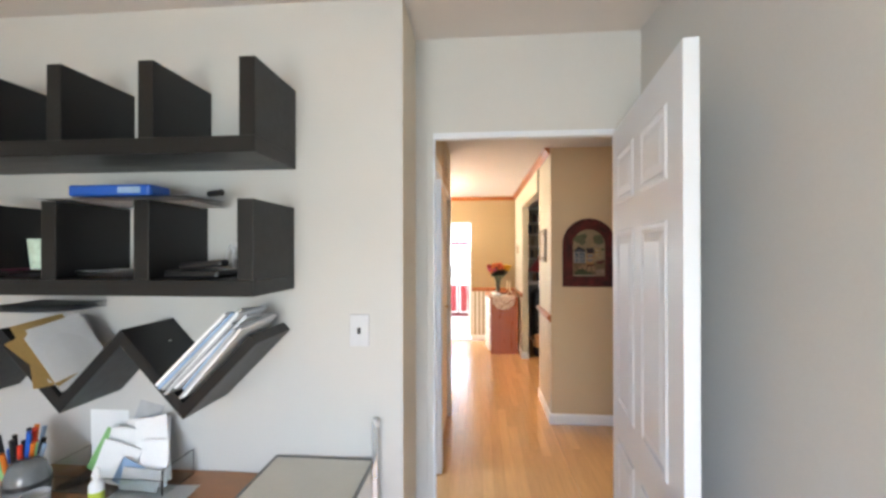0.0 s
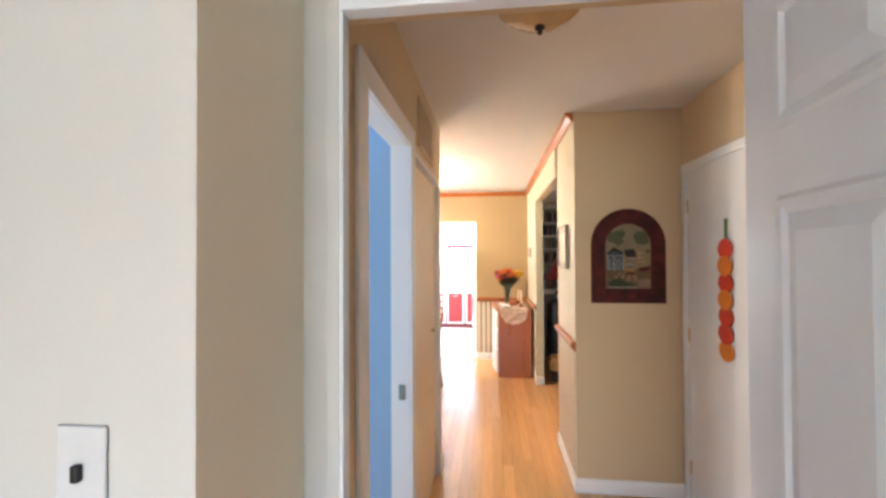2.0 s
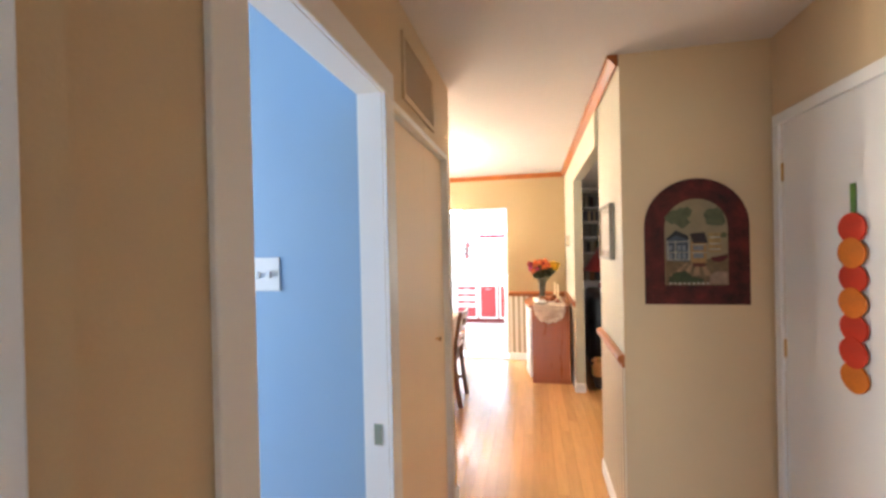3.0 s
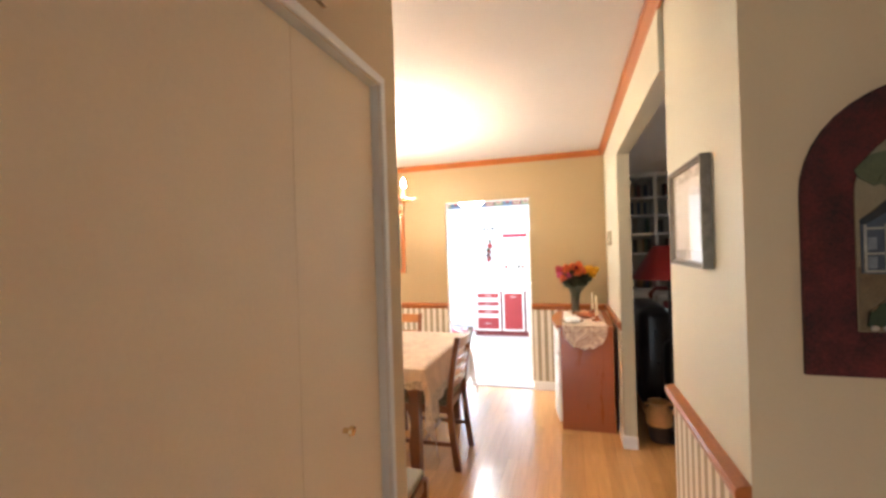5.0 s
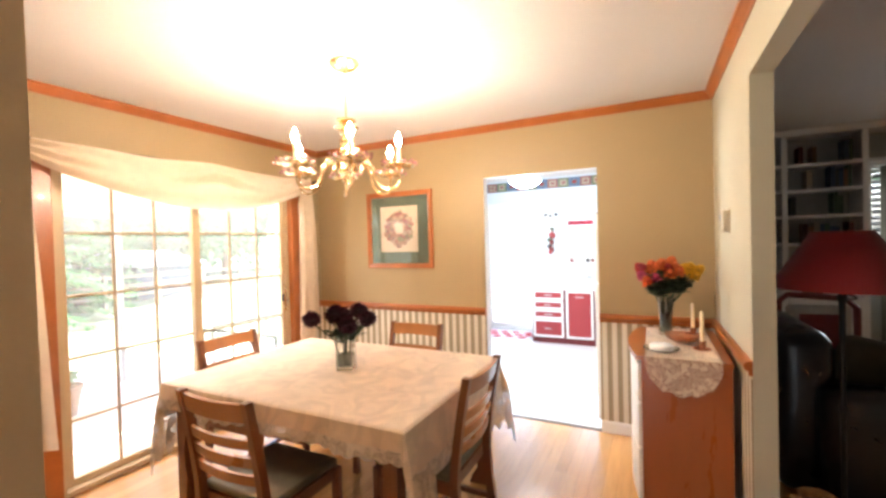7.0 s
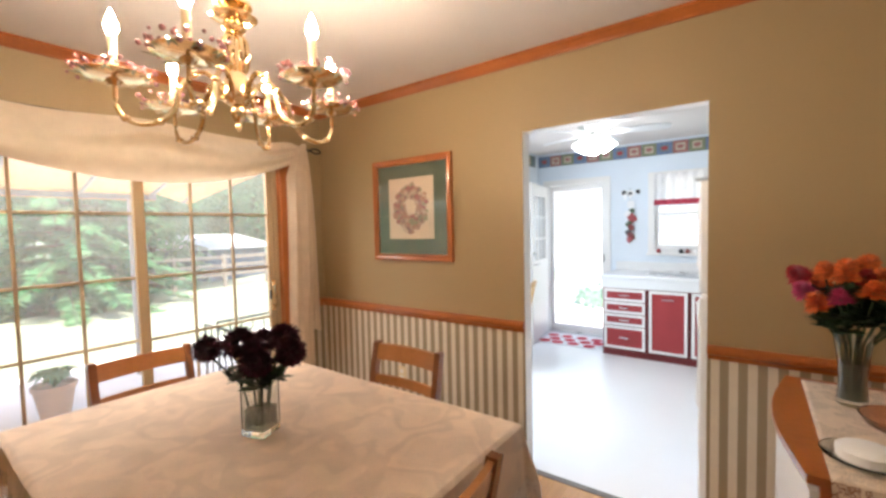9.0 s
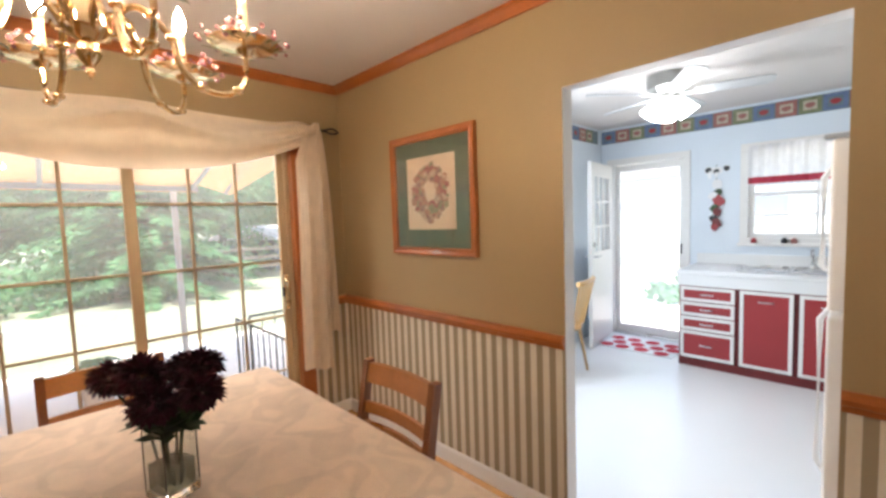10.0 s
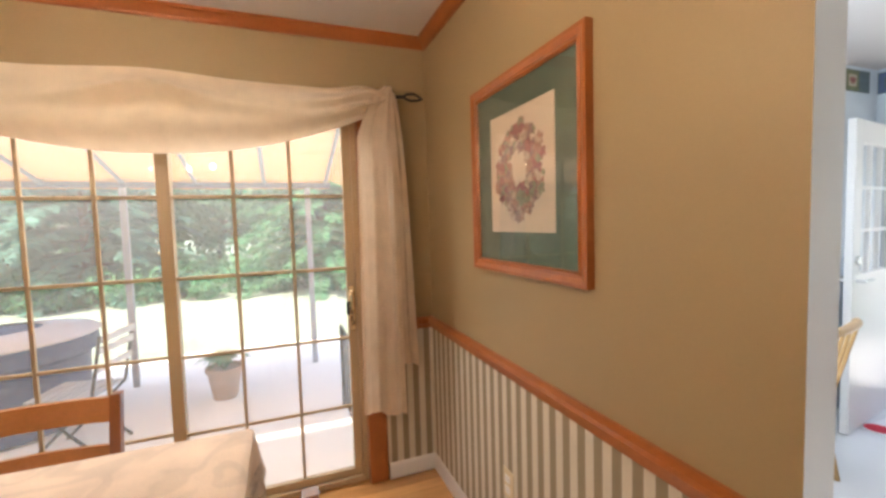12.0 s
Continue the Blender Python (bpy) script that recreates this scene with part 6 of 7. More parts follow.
# wallpaper border of printed squares under the ceiling
M_BTEAL = material("border_teal", (0.16, 0.22, 0.25), rough=0.6, vary=0.15, scale=20, bump=0.02)
M_BOLIVE = material("border_olive", (0.22, 0.24, 0.13), rough=0.6, vary=0.15, scale=20, bump=0.02)
M_BROSE = material("border_rose", (0.42, 0.16, 0.14), rough=0.6, vary=0.2, scale=30, bump=0.02)
M_BBLUE = material("border_blue", (0.15, 0.21, 0.36), rough=0.6, vary=0.15, scale=20, bump=0.02)
M_BCREAM = material("border_cream", (0.55, 0.48, 0.36), rough=0.6, vary=0.1, scale=20, bump=0.02)
def border(name, length, m):
    root = thing(name, "printed wallpaper border of red, blue and green fruit squares", "wallpaper border", m)
    root["kind"] = "structure"
    part("band", box(0, -0.002, 0, length, -0.0004, 0.15), M_BTEAL, root)
    n = int(length / 0.165)
    for i in range(n):
        x = i * 0.165 + 0.006
        outer = (M_BBLUE, M_BROSE, M_BOLIVE)[i % 3]
        p = part("square", box(x, -0.0032, 0.006, x + 0.155, -0.0021, 0.144), outer, root)
        inner = (M_BTEAL, M_BCREAM, M_BCREAM)[i % 3]
        part("field", box(x + 0.03, -0.0042, 0.034, x + 0.125, -0.0033, 0.116), inner, p)
        bm = bmesh.new()
        r = 0.03
        add_prism(bm, [(x + 0.0775 + r * 1.2 * math.cos(a) * (1 + 0.15 * math.sin(3 * a)), 0.075 + r * 0.8 * math.sin(a)) for a in [2 * math.pi * k / 12 for k in range(12)]], 0.0008, Matrix.Translation((0, -0.0052, 0)))
        part("fruit", bm, M_BROSE if i % 3 else M_RED, p)
border("trim_border_north", 2.99, pose(KX + 0.004, KY, 2.265))
border("trim_border_west", 3.1, pose(KX, 7.42, 2.265) @ Matrix.Rotation(radians(90), 4, 'Z'))

# back door opening: casing, storm door, open inner door, mat
casing("trim_kitchen_door_casing", "y", KY, -1, -2.055, -1.305, 2.005, 0.07, 0.018, M_WHITE, "white door casing")
storm = thing("door_5", "white aluminium storm door with a full glass pane, shut", "door", pose(-2.055, KY + 0.06, 0))
storm["kind"] = "structure"
for _b in ((0.002, 0, 0.02, 0.05, 0.03, 2.0), (0.70, 0, 0.02, 0.748, 0.03, 2.0), (0.05, 0, 1.93, 0.70, 0.03, 2.0), (0.05, 0, 0.02, 0.70, 0.03, 0.11)):
    part("rail", box(*_b, bevel=0.003), M_WHITE, storm)
_pane = part("pane", box(0.05, 0.013, 0.11, 0.70, 0.017, 1.93), M_STORMPANE, storm)
_pane.visible_shadow = False
part("sill", box(0.0, -0.058, 0.0, 0.75, 0.059, 0.02, bevel=0.003), M_STEEL, storm)
part("lever", box(0.715, -0.03, 0.98, 0.725, -0.0005, 1.09, bevel=0.003), M_DARKMETAL, storm)

inner = thing("door_6", "white kitchen door with a nine-pane window, standing open", "door", pose(-2.10, 10.59, 0.01) @ Matrix.Rotation(math.atan2(9.82 - 10.59, -1.945 + 2.06), 4, 'Z'))
inner["kind"] = "structure"
DW, DT = 0.78, 0.042
part("leaf", (lambda bm: (add_box(bm, 0, 0, 0, DW, DT, 1.02, bevel=0.003), add_box(bm, 0, 0, 1.02, 0.12, DT, 1.985, bevel=0.003), add_box(bm, DW - 0.12, 0, 1.02, DW, DT, 1.985, bevel=0.003), add_box(bm, 0.12, 0, 1.84, DW - 0.12, DT, 1.985, bevel=0.003), bm)[4])(bmesh.new()), M_WHITE, inner)
for _k in (1, 2):
    part("muntin", box(0.12 + 0.18 * _k - 0.009, 0.008, 1.02, 0.12 + 0.18 * _k + 0.009, DT - 0.008, 1.84), M_WHITE, inner)
    part("muntin", box(0.12, 0.009, 1.02 + 0.273 * _k - 0.009, DW - 0.12, DT - 0.009, 1.02 + 0.273 * _k + 0.009), M_WHITE, inner)
_pane = part("pane", box(0.12, 0.019, 1.02, DW - 0.12, 0.023, 1.84), M_GLASS, inner)
_pane.visible_shadow = False
for _y, _d in ((DT, 1), (0, -1)):
    part("lever_handle", tube([(DW - 0.06, _y, 0.98), (DW - 0.06, _y + _d * 0.045, 0.98), (DW - 0.16, _y + _d * 0.05, 0.985)], 0.010, 8), M_STEEL, inner, "chrome lever handle", True)
    part("deadbolt", lathe([(0, 0), (0.028, 0), (0.026, 0.014), (0, 0.016)], 16, Matrix.Translation((DW - 0.06, _y, 1.11)) @ Matrix.Rotation(radians(-90 * _d), 4, 'X')), M_STEEL, inner, "", True)

mat_rug = thing("door_mat", "white door mat with red polka dots on a vinyl floor", "rug", pose(-1.97, 10.02, 0))
part("mat_body", box(0, 0, 0, 0.74, 0.50, 0.008, bevel=0.003), M_PAPER, mat_rug)
M_DOT = material("red_dot", (0.62, 0.03, 0.06), rough=0.8, vary=0.1, scale=30, bump=0.05)
for _x, _y in ((0.06, 0.08), (0.23, 0.07), (0.42, 0.09), (0.62, 0.07), (0.14, 0.22), (0.33, 0.23), (0.53, 0.22), (0.68, 0.24), (0.06, 0.38), (0.24, 0.38), (0.43, 0.39), (0.62, 0.38)):
    part("dot", lathe([(0, 0.0082), (0.07, 0.0082), (0.07, 0.0095), (0, 0.0095)], 20, pose(_x, _y, 0)), M_DOT, mat_rug)

# window over the sink
kwin = thing("window_1", "white sash window over a kitchen sink", "window", pose(-0.73, KY, 1.16))
kwin["kind"] = "structure"
for _b in ((-0.07, -0.018, -0.06, 1.07, -0.001, 0.0), (-0.07, -0.018, 0.84, 1.07, -0.001, 0.91), (-0.07, -0.017, 0.0, 0.0, -0.001, 0.84), (1.0, -0.017, 0.0, 1.07, -0.001, 0.84)):
    part("casing_board", box(*_b, bevel=0.004), M_WHITE, kwin)
for _b in ((0.001, 0.03, 0.001, 0.04, 0.07, 0.839), (0.96, 0.03, 0.001, 0.999, 0.07, 0.839), (0.04, 0.03, 0.001, 0.96, 0.07, 0.045), (0.04, 0.03, 0.40, 0.96, 0.07, 0.435), (0.04, 0.03, 0.80, 0.96, 0.07, 0.839), (0.49, 0.04, 0.045, 0.51, 0.06, 0.80), (0.04, 0.041, 0.21, 0.96, 0.059, 0.225)):
    part("sash_bar", box(*_b, bevel=0.002), M_WHITE, kwin)
_pane = part("pane", box(0.04, 0.048, 0.045, 0.96, 0.052, 0.80), M_GLASS, kwin)
_pane.visible_shadow = False
part("sill", box(-0.08, -0.07, -0.075, 1.08, -0.0185, -0.045, bevel=0.004), M_WHITE, kwin)
valance = thing("window_valance", "white cloth valance with a red band over a kitchen window", "curtain", pose(-0.73, KY - 0.05, 2.04))
_bm = bmesh.new(); add_sheet(_bm, 60, 6, lambda u, v: (u * 1.0, 0.012 * math.sin(u * 60), -0.38 * v))
part("cloth", _bm, cloth("white_valance", (0.80, 0.80, 0.82), see=0.45), valance, "", True)
_bm = bmesh.new(); add_sheet(_bm, 60, 2, lambda u, v: (u * 1.0, 0.012 * math.sin(u * 60) - 0.003, -0.30 - 0.062 * v))
part("band", _bm, cloth("red_valance_band", (0.55, 0.05, 0.09), see=0.3), valance, "red border band", True)
for _i, (_x, _c) in enumerate(((-0.68, M_RED), (-0.45, M_BLACKP), (-0.38, M_BROSE))):
    solid("figurine", lathe([(0, 0), (0.02, 0), (0.026, 0.02), (0.018, 0.04), (0.008, 0.05), (0, 0.05)], 14, pose(_x, KY - 0.045, 1.1155)), _c, "small painted ornament on a window sill", "ornament", "sill ornaments", smooth=True)

# strawberry and cow hanging
hanging = thing("wall_hanging", "cow and strawberry fabric hanging on a white kitchen wall", "decoration", pose(-1.0, KY - 0.004, 0))
_rnd = random.Random(61)
def cloth_patch(k, x, z, rx, rz, mat):
    """An irregular scrap of cloth, slightly padded."""
    q = [_rnd.uniform(0.75, 1.2) for _ in range(14)]
    bm = bmesh.new()
    add_prism(bm, [(x + rx * q[i] * math.cos(2 * math.pi * i / 14), z + rz * q[i] * math.sin(2 * math.pi * i / 14)) for i in range(14)], 0.007, Matrix.Translation((0, -0.009 - 0.0012 * k, 0)))
    part("patch", bm, mat, hanging)
for _k, (_x, _z, _rx, _rz, _c) in enumerate(((-0.03, 1.84, 0.085, 0.032, M_PAPER), (-0.07, 1.85, 0.03, 0.022, M_BLACKP), (0.0, 1.835, 0.028, 0.02, M_BLACKP), (0.085, 1.855, 0.03, 0.022, M_BLACKP), (-0.06, 1.80, 0.014, 0.035, M_PAPER), (0.0, 1.795, 0.012, 0.03, M_PAPER), (0.0, 1.70, 0.032, 0.05, M_PAPER), (0.01, 1.62, 0.03, 0.03, M_STEM), (-0.02, 1.58, 0.035, 0.035, M_PAPER), (0.02, 1.53, 0.038, 0.05, M_RED), (-0.01, 1.46, 0.034, 0.035, M_STEM), (0.01, 1.42, 0.03, 0.04, M_DARKRED), (-0.02, 1.36, 0.028, 0.03, M_BLACKP), (0.01, 1.31, 0.034, 0.045, M_DARKRED), (-0.01, 1.27, 0.024, 0.03, M_RED))):
    cloth_patch(_k, _x, _z, _rx * (1.0 if _z > 1.75 else 1.35), _rz * 1.2, _c)
part("cord", tube([(0, -0.006, 1.90), (0, -0.006, 1.27)], 0.003, 6), M_STEM, hanging)

# ceiling fan with a lit bowl
M_NICKEL = material("brushed_nickel", (0.42, 0.42, 0.40), rough=0.35, metal=0.7, vary=0.08, bump=0.02)
M_BLADE = material("pale_blade_veneer", (0.52, 0.53, 0.54), rough=0.4, vary=0.06, scale=8, bump=0.02)
fan = thing("ceiling_fan", "ceiling fan with pale grey blades and lit frosted shades", "ceiling fan", pose(-0.96, 9.05, H))
part("housing", lathe([(0, 0), (0.15, -0.0005), (0.155, -0.03), (0.15, -0.09), (0.11, -0.125), (0.06, -0.14), (0, -0.14)], 36), M_NICKEL, fan, "", True)
for _i in range(5):
    _a = radians(14 + 72 * _i)
    _bm = bmesh.new()
    add_prism(_bm, [(0.16, -0.045), (0.30, -0.06), (0.58, -0.065), (0.62, -0.035), (0.62, 0.035), (0.58, 0.065), (0.30, 0.06), (0.16, 0.045)], 0.008, Matrix.Rotation(radians(78), 4, 'X'))
    part("blade", _bm, M_BLADE, fan, m=Matrix.Rotation(_a, 4, 'Z') @ Matrix.Translation((0, 0, -0.14)))
    part("blade_iron", box(0.08, -0.018, -0.146, 0.20, 0.018, -0.136, bevel=0.003, m=Matrix.Rotation(_a, 4, 'Z')), M_WHITE, fan)
part("hub", lathe([(0, -0.139), (0.07, -0.14), (0.075, -0.17), (0.05, -0.20), (0, -0.20)], 24), M_NICKEL, fan, "", True)
for _i in range(4):
    _a = radians(30 + 90 * _i)
    _m = Matrix.Rotation(_a, 4, 'Z') @ Matrix.Translation((0.095, 0, -0.225)) @ Matrix.Rotation(radians(-35), 4, 'Y')
    part("light_shade", lathe([(0, 0.03), (0.022, 0.03), (0.042, 0.008), (0.064, -0.05), (0.074, -0.072), (0, -0.056)], 16, _m), M_FANLIGHT, fan, "lit frosted glass shade", True)
for _x in (-0.02, 0.03):
    part("pull_chain", tube([(_x, -0.03, -0.17), (_x, -0.03, -0.36)], 0.002, 6), M_STEEL, fan)

# refrigerator beside the doorway
fridge = thing("refrigerator", "white top-freezer refrigerator beside a kitchen doorway", "refrigerator", pose(0, 0, 0))
part("cabinet", box(0.072, 7.42, 0.02, 0.74, 7.92, 1.66, bevel=0.01), M_WHITE, fridge)
for _z0, _z1 in ((0.05, 1.10), (1.115, 1.66)):
    _d = part("door", box(0.012, 7.42, _z0, 0.07, 7.92, _z1, bevel=0.014, segments=3), M_WHITE, fridge)
    part("handle", tube([(0.01, 7.86, _z0 + 0.3 if _z0 < 1 else _z0 + 0.06), (-0.028, 7.86, _z0 + 0.36 if _z0 < 1 else _z0 + 0.1), (-0.028, 7.86, _z1 - 0.1), (0.01, 7.86, _z1 - 0.04)], 0.012, 8), M_WHITE, _d, "white curved handle", True)
part("hinge_cover", box(-0.006, 7.43, 1.661, 0.09, 7.49, 1.675, bevel=0.003), M_GREYP, fridge)

# wooden kitchen chair
M_PINE = material("pale_wood", (0.58, 0.36, 0.15), rough=0.4, vary=0.1, scale=8, fine=80, bump=0.03)
kchair = thing("kitchen_chair", "pale wooden spindle-back kitchen chair on a vinyl floor", "chair", pose(-1.86, 9.0, 0, 0, 0, 100))
part("seat", lathe([(0, 0.43), (0.19, 0.43), (0.21, 0.445), (0.2, 0.46), (0, 0.455)], 28, squash=0.95), M_PINE, kchair, "", True)
for _x, _y in ((-0.14, -0.13), (0.14, -0.13), (-0.14, 0.13), (0.14, 0.13)):
    part("leg", tube([(_x, _y, 0.43), (_x * 1.45, _y * 1.45, 0)], [0.017, 0.012], 10), M_PINE, kchair, "", True)
for _i in range(5):
    _t = -1 + 2 * _i / 4
    part("spindle", tube([(0.14 * _t, -0.17, 0.455), (0.19 * _t, -0.25, 0.84)], 0.009, 8), M_PINE, kchair, "", True)
_bm = bmesh.new(); add_tube(_bm, [(0.22 * math.sin(a), -0.235 - 0.03 * math.cos(a), 0.865) for a in [radians(-75 + 150 * k / 12) for k in range(13)]], 0.022, 10)
part("top_rail", _bm, M_PINE, kchair, "", True)

# ---- living room, seen through the wide opening ----
BY = 9.02
shelves = thing("bookcase", "white built-in bookcase with books and low cupboards", "bookcase", pose(0, 0, 0))
for _x in (0.92, 1.54, 2.12):
    part("upright", box(_x, BY, 0.0, _x + 0.045, LY - 0.001, 2.38, bevel=0.002), M_WHITE, shelves)
for _z in (0.86, 1.34, 1.605, 1.85, 2.09):
    for _x0, _x1 in ((0.965, 1.54), (1.585, 2.12)):
        part("shelf", box(_x0, BY + 0.005, _z, _x1, LY - 0.001, _z + 0.028), M_WHITE, shelves)
part("shelf", box(2.165, BY + 0.005, 2.09, 4.0, LY - 0.001, 2.118), M_WHITE, shelves)
part("cornice", (lambda bm: (add_box(bm, 0.90, BY - 0.03, 2.381, 4.0, LY - 0.001, 2.4385, bevel=0.01), bm)[1])(bmesh.new()), M_WHITE, shelves)
for _x0, _x1 in ((0.966, 1.539), (1.586, 2.119)):
    part("cupboard_door", box(_x0, BY - 0.016, 0.08, _x1, BY + 0.004, 0.855, bevel=0.004), M_WHITE, shelves)
_rnd = random.Random(71)
_bc = [material("book_" + str(i), c, rough=0.6, vary=0.1, scale=20, bump=0.03) for i, c in enumerate(((0.10, 0.02, 0.02), (0.03, 0.05, 0.10), (0.04, 0.04, 0.04), (0.35, 0.30, 0.22), (0.05, 0.09, 0.05), (0.20, 0.10, 0.04)))]
for _z in (0.888, 1.368, 1.633, 1.878, 2.118):
    for _x0, _x1 in ((0.97, 1.53), (1.59, 2.11)):
        _x = _x0 + _rnd.uniform(0, 0.1)
        while _x < _x1 - 0.06:
            _w = _rnd.uniform(0.02, 0.045)
            if _rnd.random() < 0.72:
                _hh = _rnd.uniform(0.15, 0.205)
                solid("book", box(_x, BY + 0.03, _z + 0.0004, _x + _w, BY + 0.18, _z + _hh, bevel=0.002), _rnd.choice(_bc), "cloth-bound book standing on a white shelf", "book", "books on the bookcase")
                _x += _w + 0.002
            else:
                _x += _rnd.uniform(0.05, 0.14)
lwin = thing("window_2", "white sash window with a half-raised blind", "window", pose(2.27, LY, 0.95))
lwin["kind"] = "structure"
for _b in ((-0.06, -0.016, -0.06, 1.14, -0.001, 0.0), (-0.06, -0.016, 1.10, 1.14, -0.001, 1.13), (-0.06, -0.0155, 0.0, 0.0, -0.001, 1.10), (0.5, -0.0155, 0.0, 0.58, 0.1, 1.10), (1.08, -0.0155, 0.0, 1.14, -0.001, 1.10)):
    part("casing_board", box(*_b, bevel=0.003), M_WHITE, lwin)
_pane = part("pane", box(0.001, 0.05, 0.001, 0.499, 0.054, 1.099), M_GLASS, lwin)
_pane.visible_shadow = False
_pane = part("pane", box(0.581, 0.05, 0.001, 1.079, 0.054, 1.099), M_GLASS, lwin)
_pane.visible_shadow = False
M_SLAT = material("grey_blind_slat", (0.22, 0.215, 0.215), rough=0.5, vary=0.04, bump=0.01)
for _x0, _x1 in ((2.275, 2.765), (2.855, 3.345)):
    blind = thing("window_blind", "pale grey slatted blind lowered over a window", "blind", pose(_x0, LY + 0.02, 0))
    part("head_rail", box(0, -0.012, 2.01, _x1 - _x0, 0.02, 2.045), M_WHITE, blind)
    for _i in range(14):
        part("slat", box(0, -0.025, 0, _x1 - _x0, 0.025, 0.0025, m=Matrix.Translation((0, 0.004, 1.982 - _i * 0.056)) @ Matrix.Rotation(radians(66), 4, 'X')), M_SLAT, blind)
    for _x in (0.08, _x1 - _x0 - 0.08):
        part("ladder_cord", box(_x, -0.0145, 1.235, _x + 0.003, -0.0135, 2.01), M_SLAT, blind)
curt = thing("window_curtain", "olive grey curtain panel hanging beside a window", "curtain", pose(2.30, LY - 0.10, 0))
_bm = bmesh.new(); add_sheet(_bm, 40, 12, lambda u, v: (0.17 * u, 0.03 * math.sin(u * 20), 2.06 - 2.02 * v))
part("panel", _bm, cloth("olive_curtain", (0.22, 0.20, 0.15), see=0.2), curt, "", True)

lamp = thing("floor_lamp", "unlit floor lamp with a wide dark red shade", "floor lamp", pose(1.175, 6.42, 0))
part("shade", lathe([(0.105, 1.475), (0.262, 1.22), (0.259, 1.22), (0.102, 1.475)], 36), M_LAMPSHADE, lamp, "dark red cloth shade", True)
part("pole", lathe([(0, 1.46), (0.008, 1.46), (0.008, 1.20), (0.02, 1.18), (0.012, 1.15), (0.01, 0.7), (0.018, 0.68), (0.01, 0.65), (0.01, 0.04), (0.03, 0.03), (0.13, 0.02), (0.14, 0.0), (0, 0)], 20), M_DARKMETAL, lamp, "", True)
part("scroll", tube([(0.02 + 0.03 * math.sin(s), 0.03 * math.cos(s), 1.16 + 0.01 * s) for s in [k * 0.5 for k in range(10)]], 0.004, 6), M_DARKMETAL, lamp)
urn = thing("clay_urn", "tan glazed two-handled clay urn on a wooden floor", "urn", pose(1.06, 6.33, 0.0) @ Matrix.Diagonal((0.66, 0.66, 0.86, 1.0)))
part("foot", lathe([(0, 0), (0.09, 0), (0.105, 0.03), (0.1352, 0.152), (0, 0.152)], 30), material("dark_clay", (0.06, 0.035, 0.025), rough=0.7, vary=0.2, bump=0.06), urn, "dark unglazed foot", True)
part("body", lathe([(0, 0.1525), (0.1353, 0.1525), (0.14, 0.22), (0.12, 0.28), (0.095, 0.31), (0.095, 0.33), (0.115, 0.35), (0.108, 0.352), (0.085, 0.335), (0.085, 0.31), (0, 0.30)], 30), M_CLAY, urn, "", True)
for _s in (-1, 1):
    part("handle", tube([(_s * 0.095, 0, 0.325), (_s * 0.145, 0, 0.325), (_s * 0.165, 0, 0.29), (_s * 0.135, 0, 0.235)], 0.012, 8), M_CLAY, urn, "", True)

def cushion_box(x0, y0, z0, x1, y1, z1, r=0.06):
    return box(x0, y0, z0, x1, y1, z1, bevel=r, segments=4)
armchair = thing("armchair", "dark brown leather armchair with a high rounded back", "armchair", pose(0, 0, 0))
part("backrest", cushion_box(1.02, 6.86, 0.02, 1.30, 7.70, 0.93, 0.10), M_LEATHER, armchair, "", True)
part("arm", cushion_box(1.20, 6.74, 0.02, 1.98, 6.96, 0.66, 0.07), M_LEATHER, armchair, "", True)
part("arm", cushion_box(1.20, 7.60, 0.02, 1.98, 7.82, 0.66, 0.07), M_LEATHER, armchair, "", True)
part("seat", cushion_box(1.25, 6.95, 0.05, 2.02, 7.61, 0.46, 0.06), M_LEATHER, armchair, "", True)
pillow = solid("throw_pillow", cushion_box(-0.2, -0.06, -0.16, 0.2, 0.06, 0.16, 0.055), material("olive_pillow", (0.06, 0.048, 0.03), rough=0.8, vary=0.1, scale=30, bump=0.08), "olive brown throw pillow on a leather armchair", "pillow", smooth=True, m=pose(1.50, 7.02, 0.72, 18, 14, 8))
sidechair = thing("accent_chair", "dark wood armchair with a red cushion", "chair", pose(1.62, 8.35, 0, 0, 0, 12))
part("back_frame", tube([(-0.26, 0, 0.35), (-0.27, 0.02, 0.9), (-0.2, 0.03, 0.96), (0.2, 0.03, 0.93), (0.27, 0.02, 0.85), (0.26, 0, 0.35)], 0.025, 8), M_DARKRED, sidechair)
part("cushion", cushion_box(-0.22, -0.03, 0.45, 0.22, 0.05, 0.88, 0.035), material("white_cushion", (0.55, 0.52, 0.50), rough=0.8, vary=0.1, bump=0.05), sidechair, "white cushion edge", True)
part("cushion_panel", box(-0.15, -0.042, 0.52, 0.15, -0.0305, 0.81, bevel=0.005), material("red_cushion", (0.20, 0.02, 0.025), rough=0.8, vary=0.1, bump=0.05), sidechair, "dark red cushion panel")
part("seat", cushion_box(-0.26, -0.5, 0.32, 0.26, 0.0, 0.44, 0.04), M_LEATHER, sidechair, "", True)
for _x, _y in ((-0.24, 0), (0.24, 0), (-0.24, -0.48), (0.24, -0.48)):
    part("leg", tube([(_x, _y, 0), (_x, _y, 0.34)], 0.02, 8), M_DARKRED, sidechair)

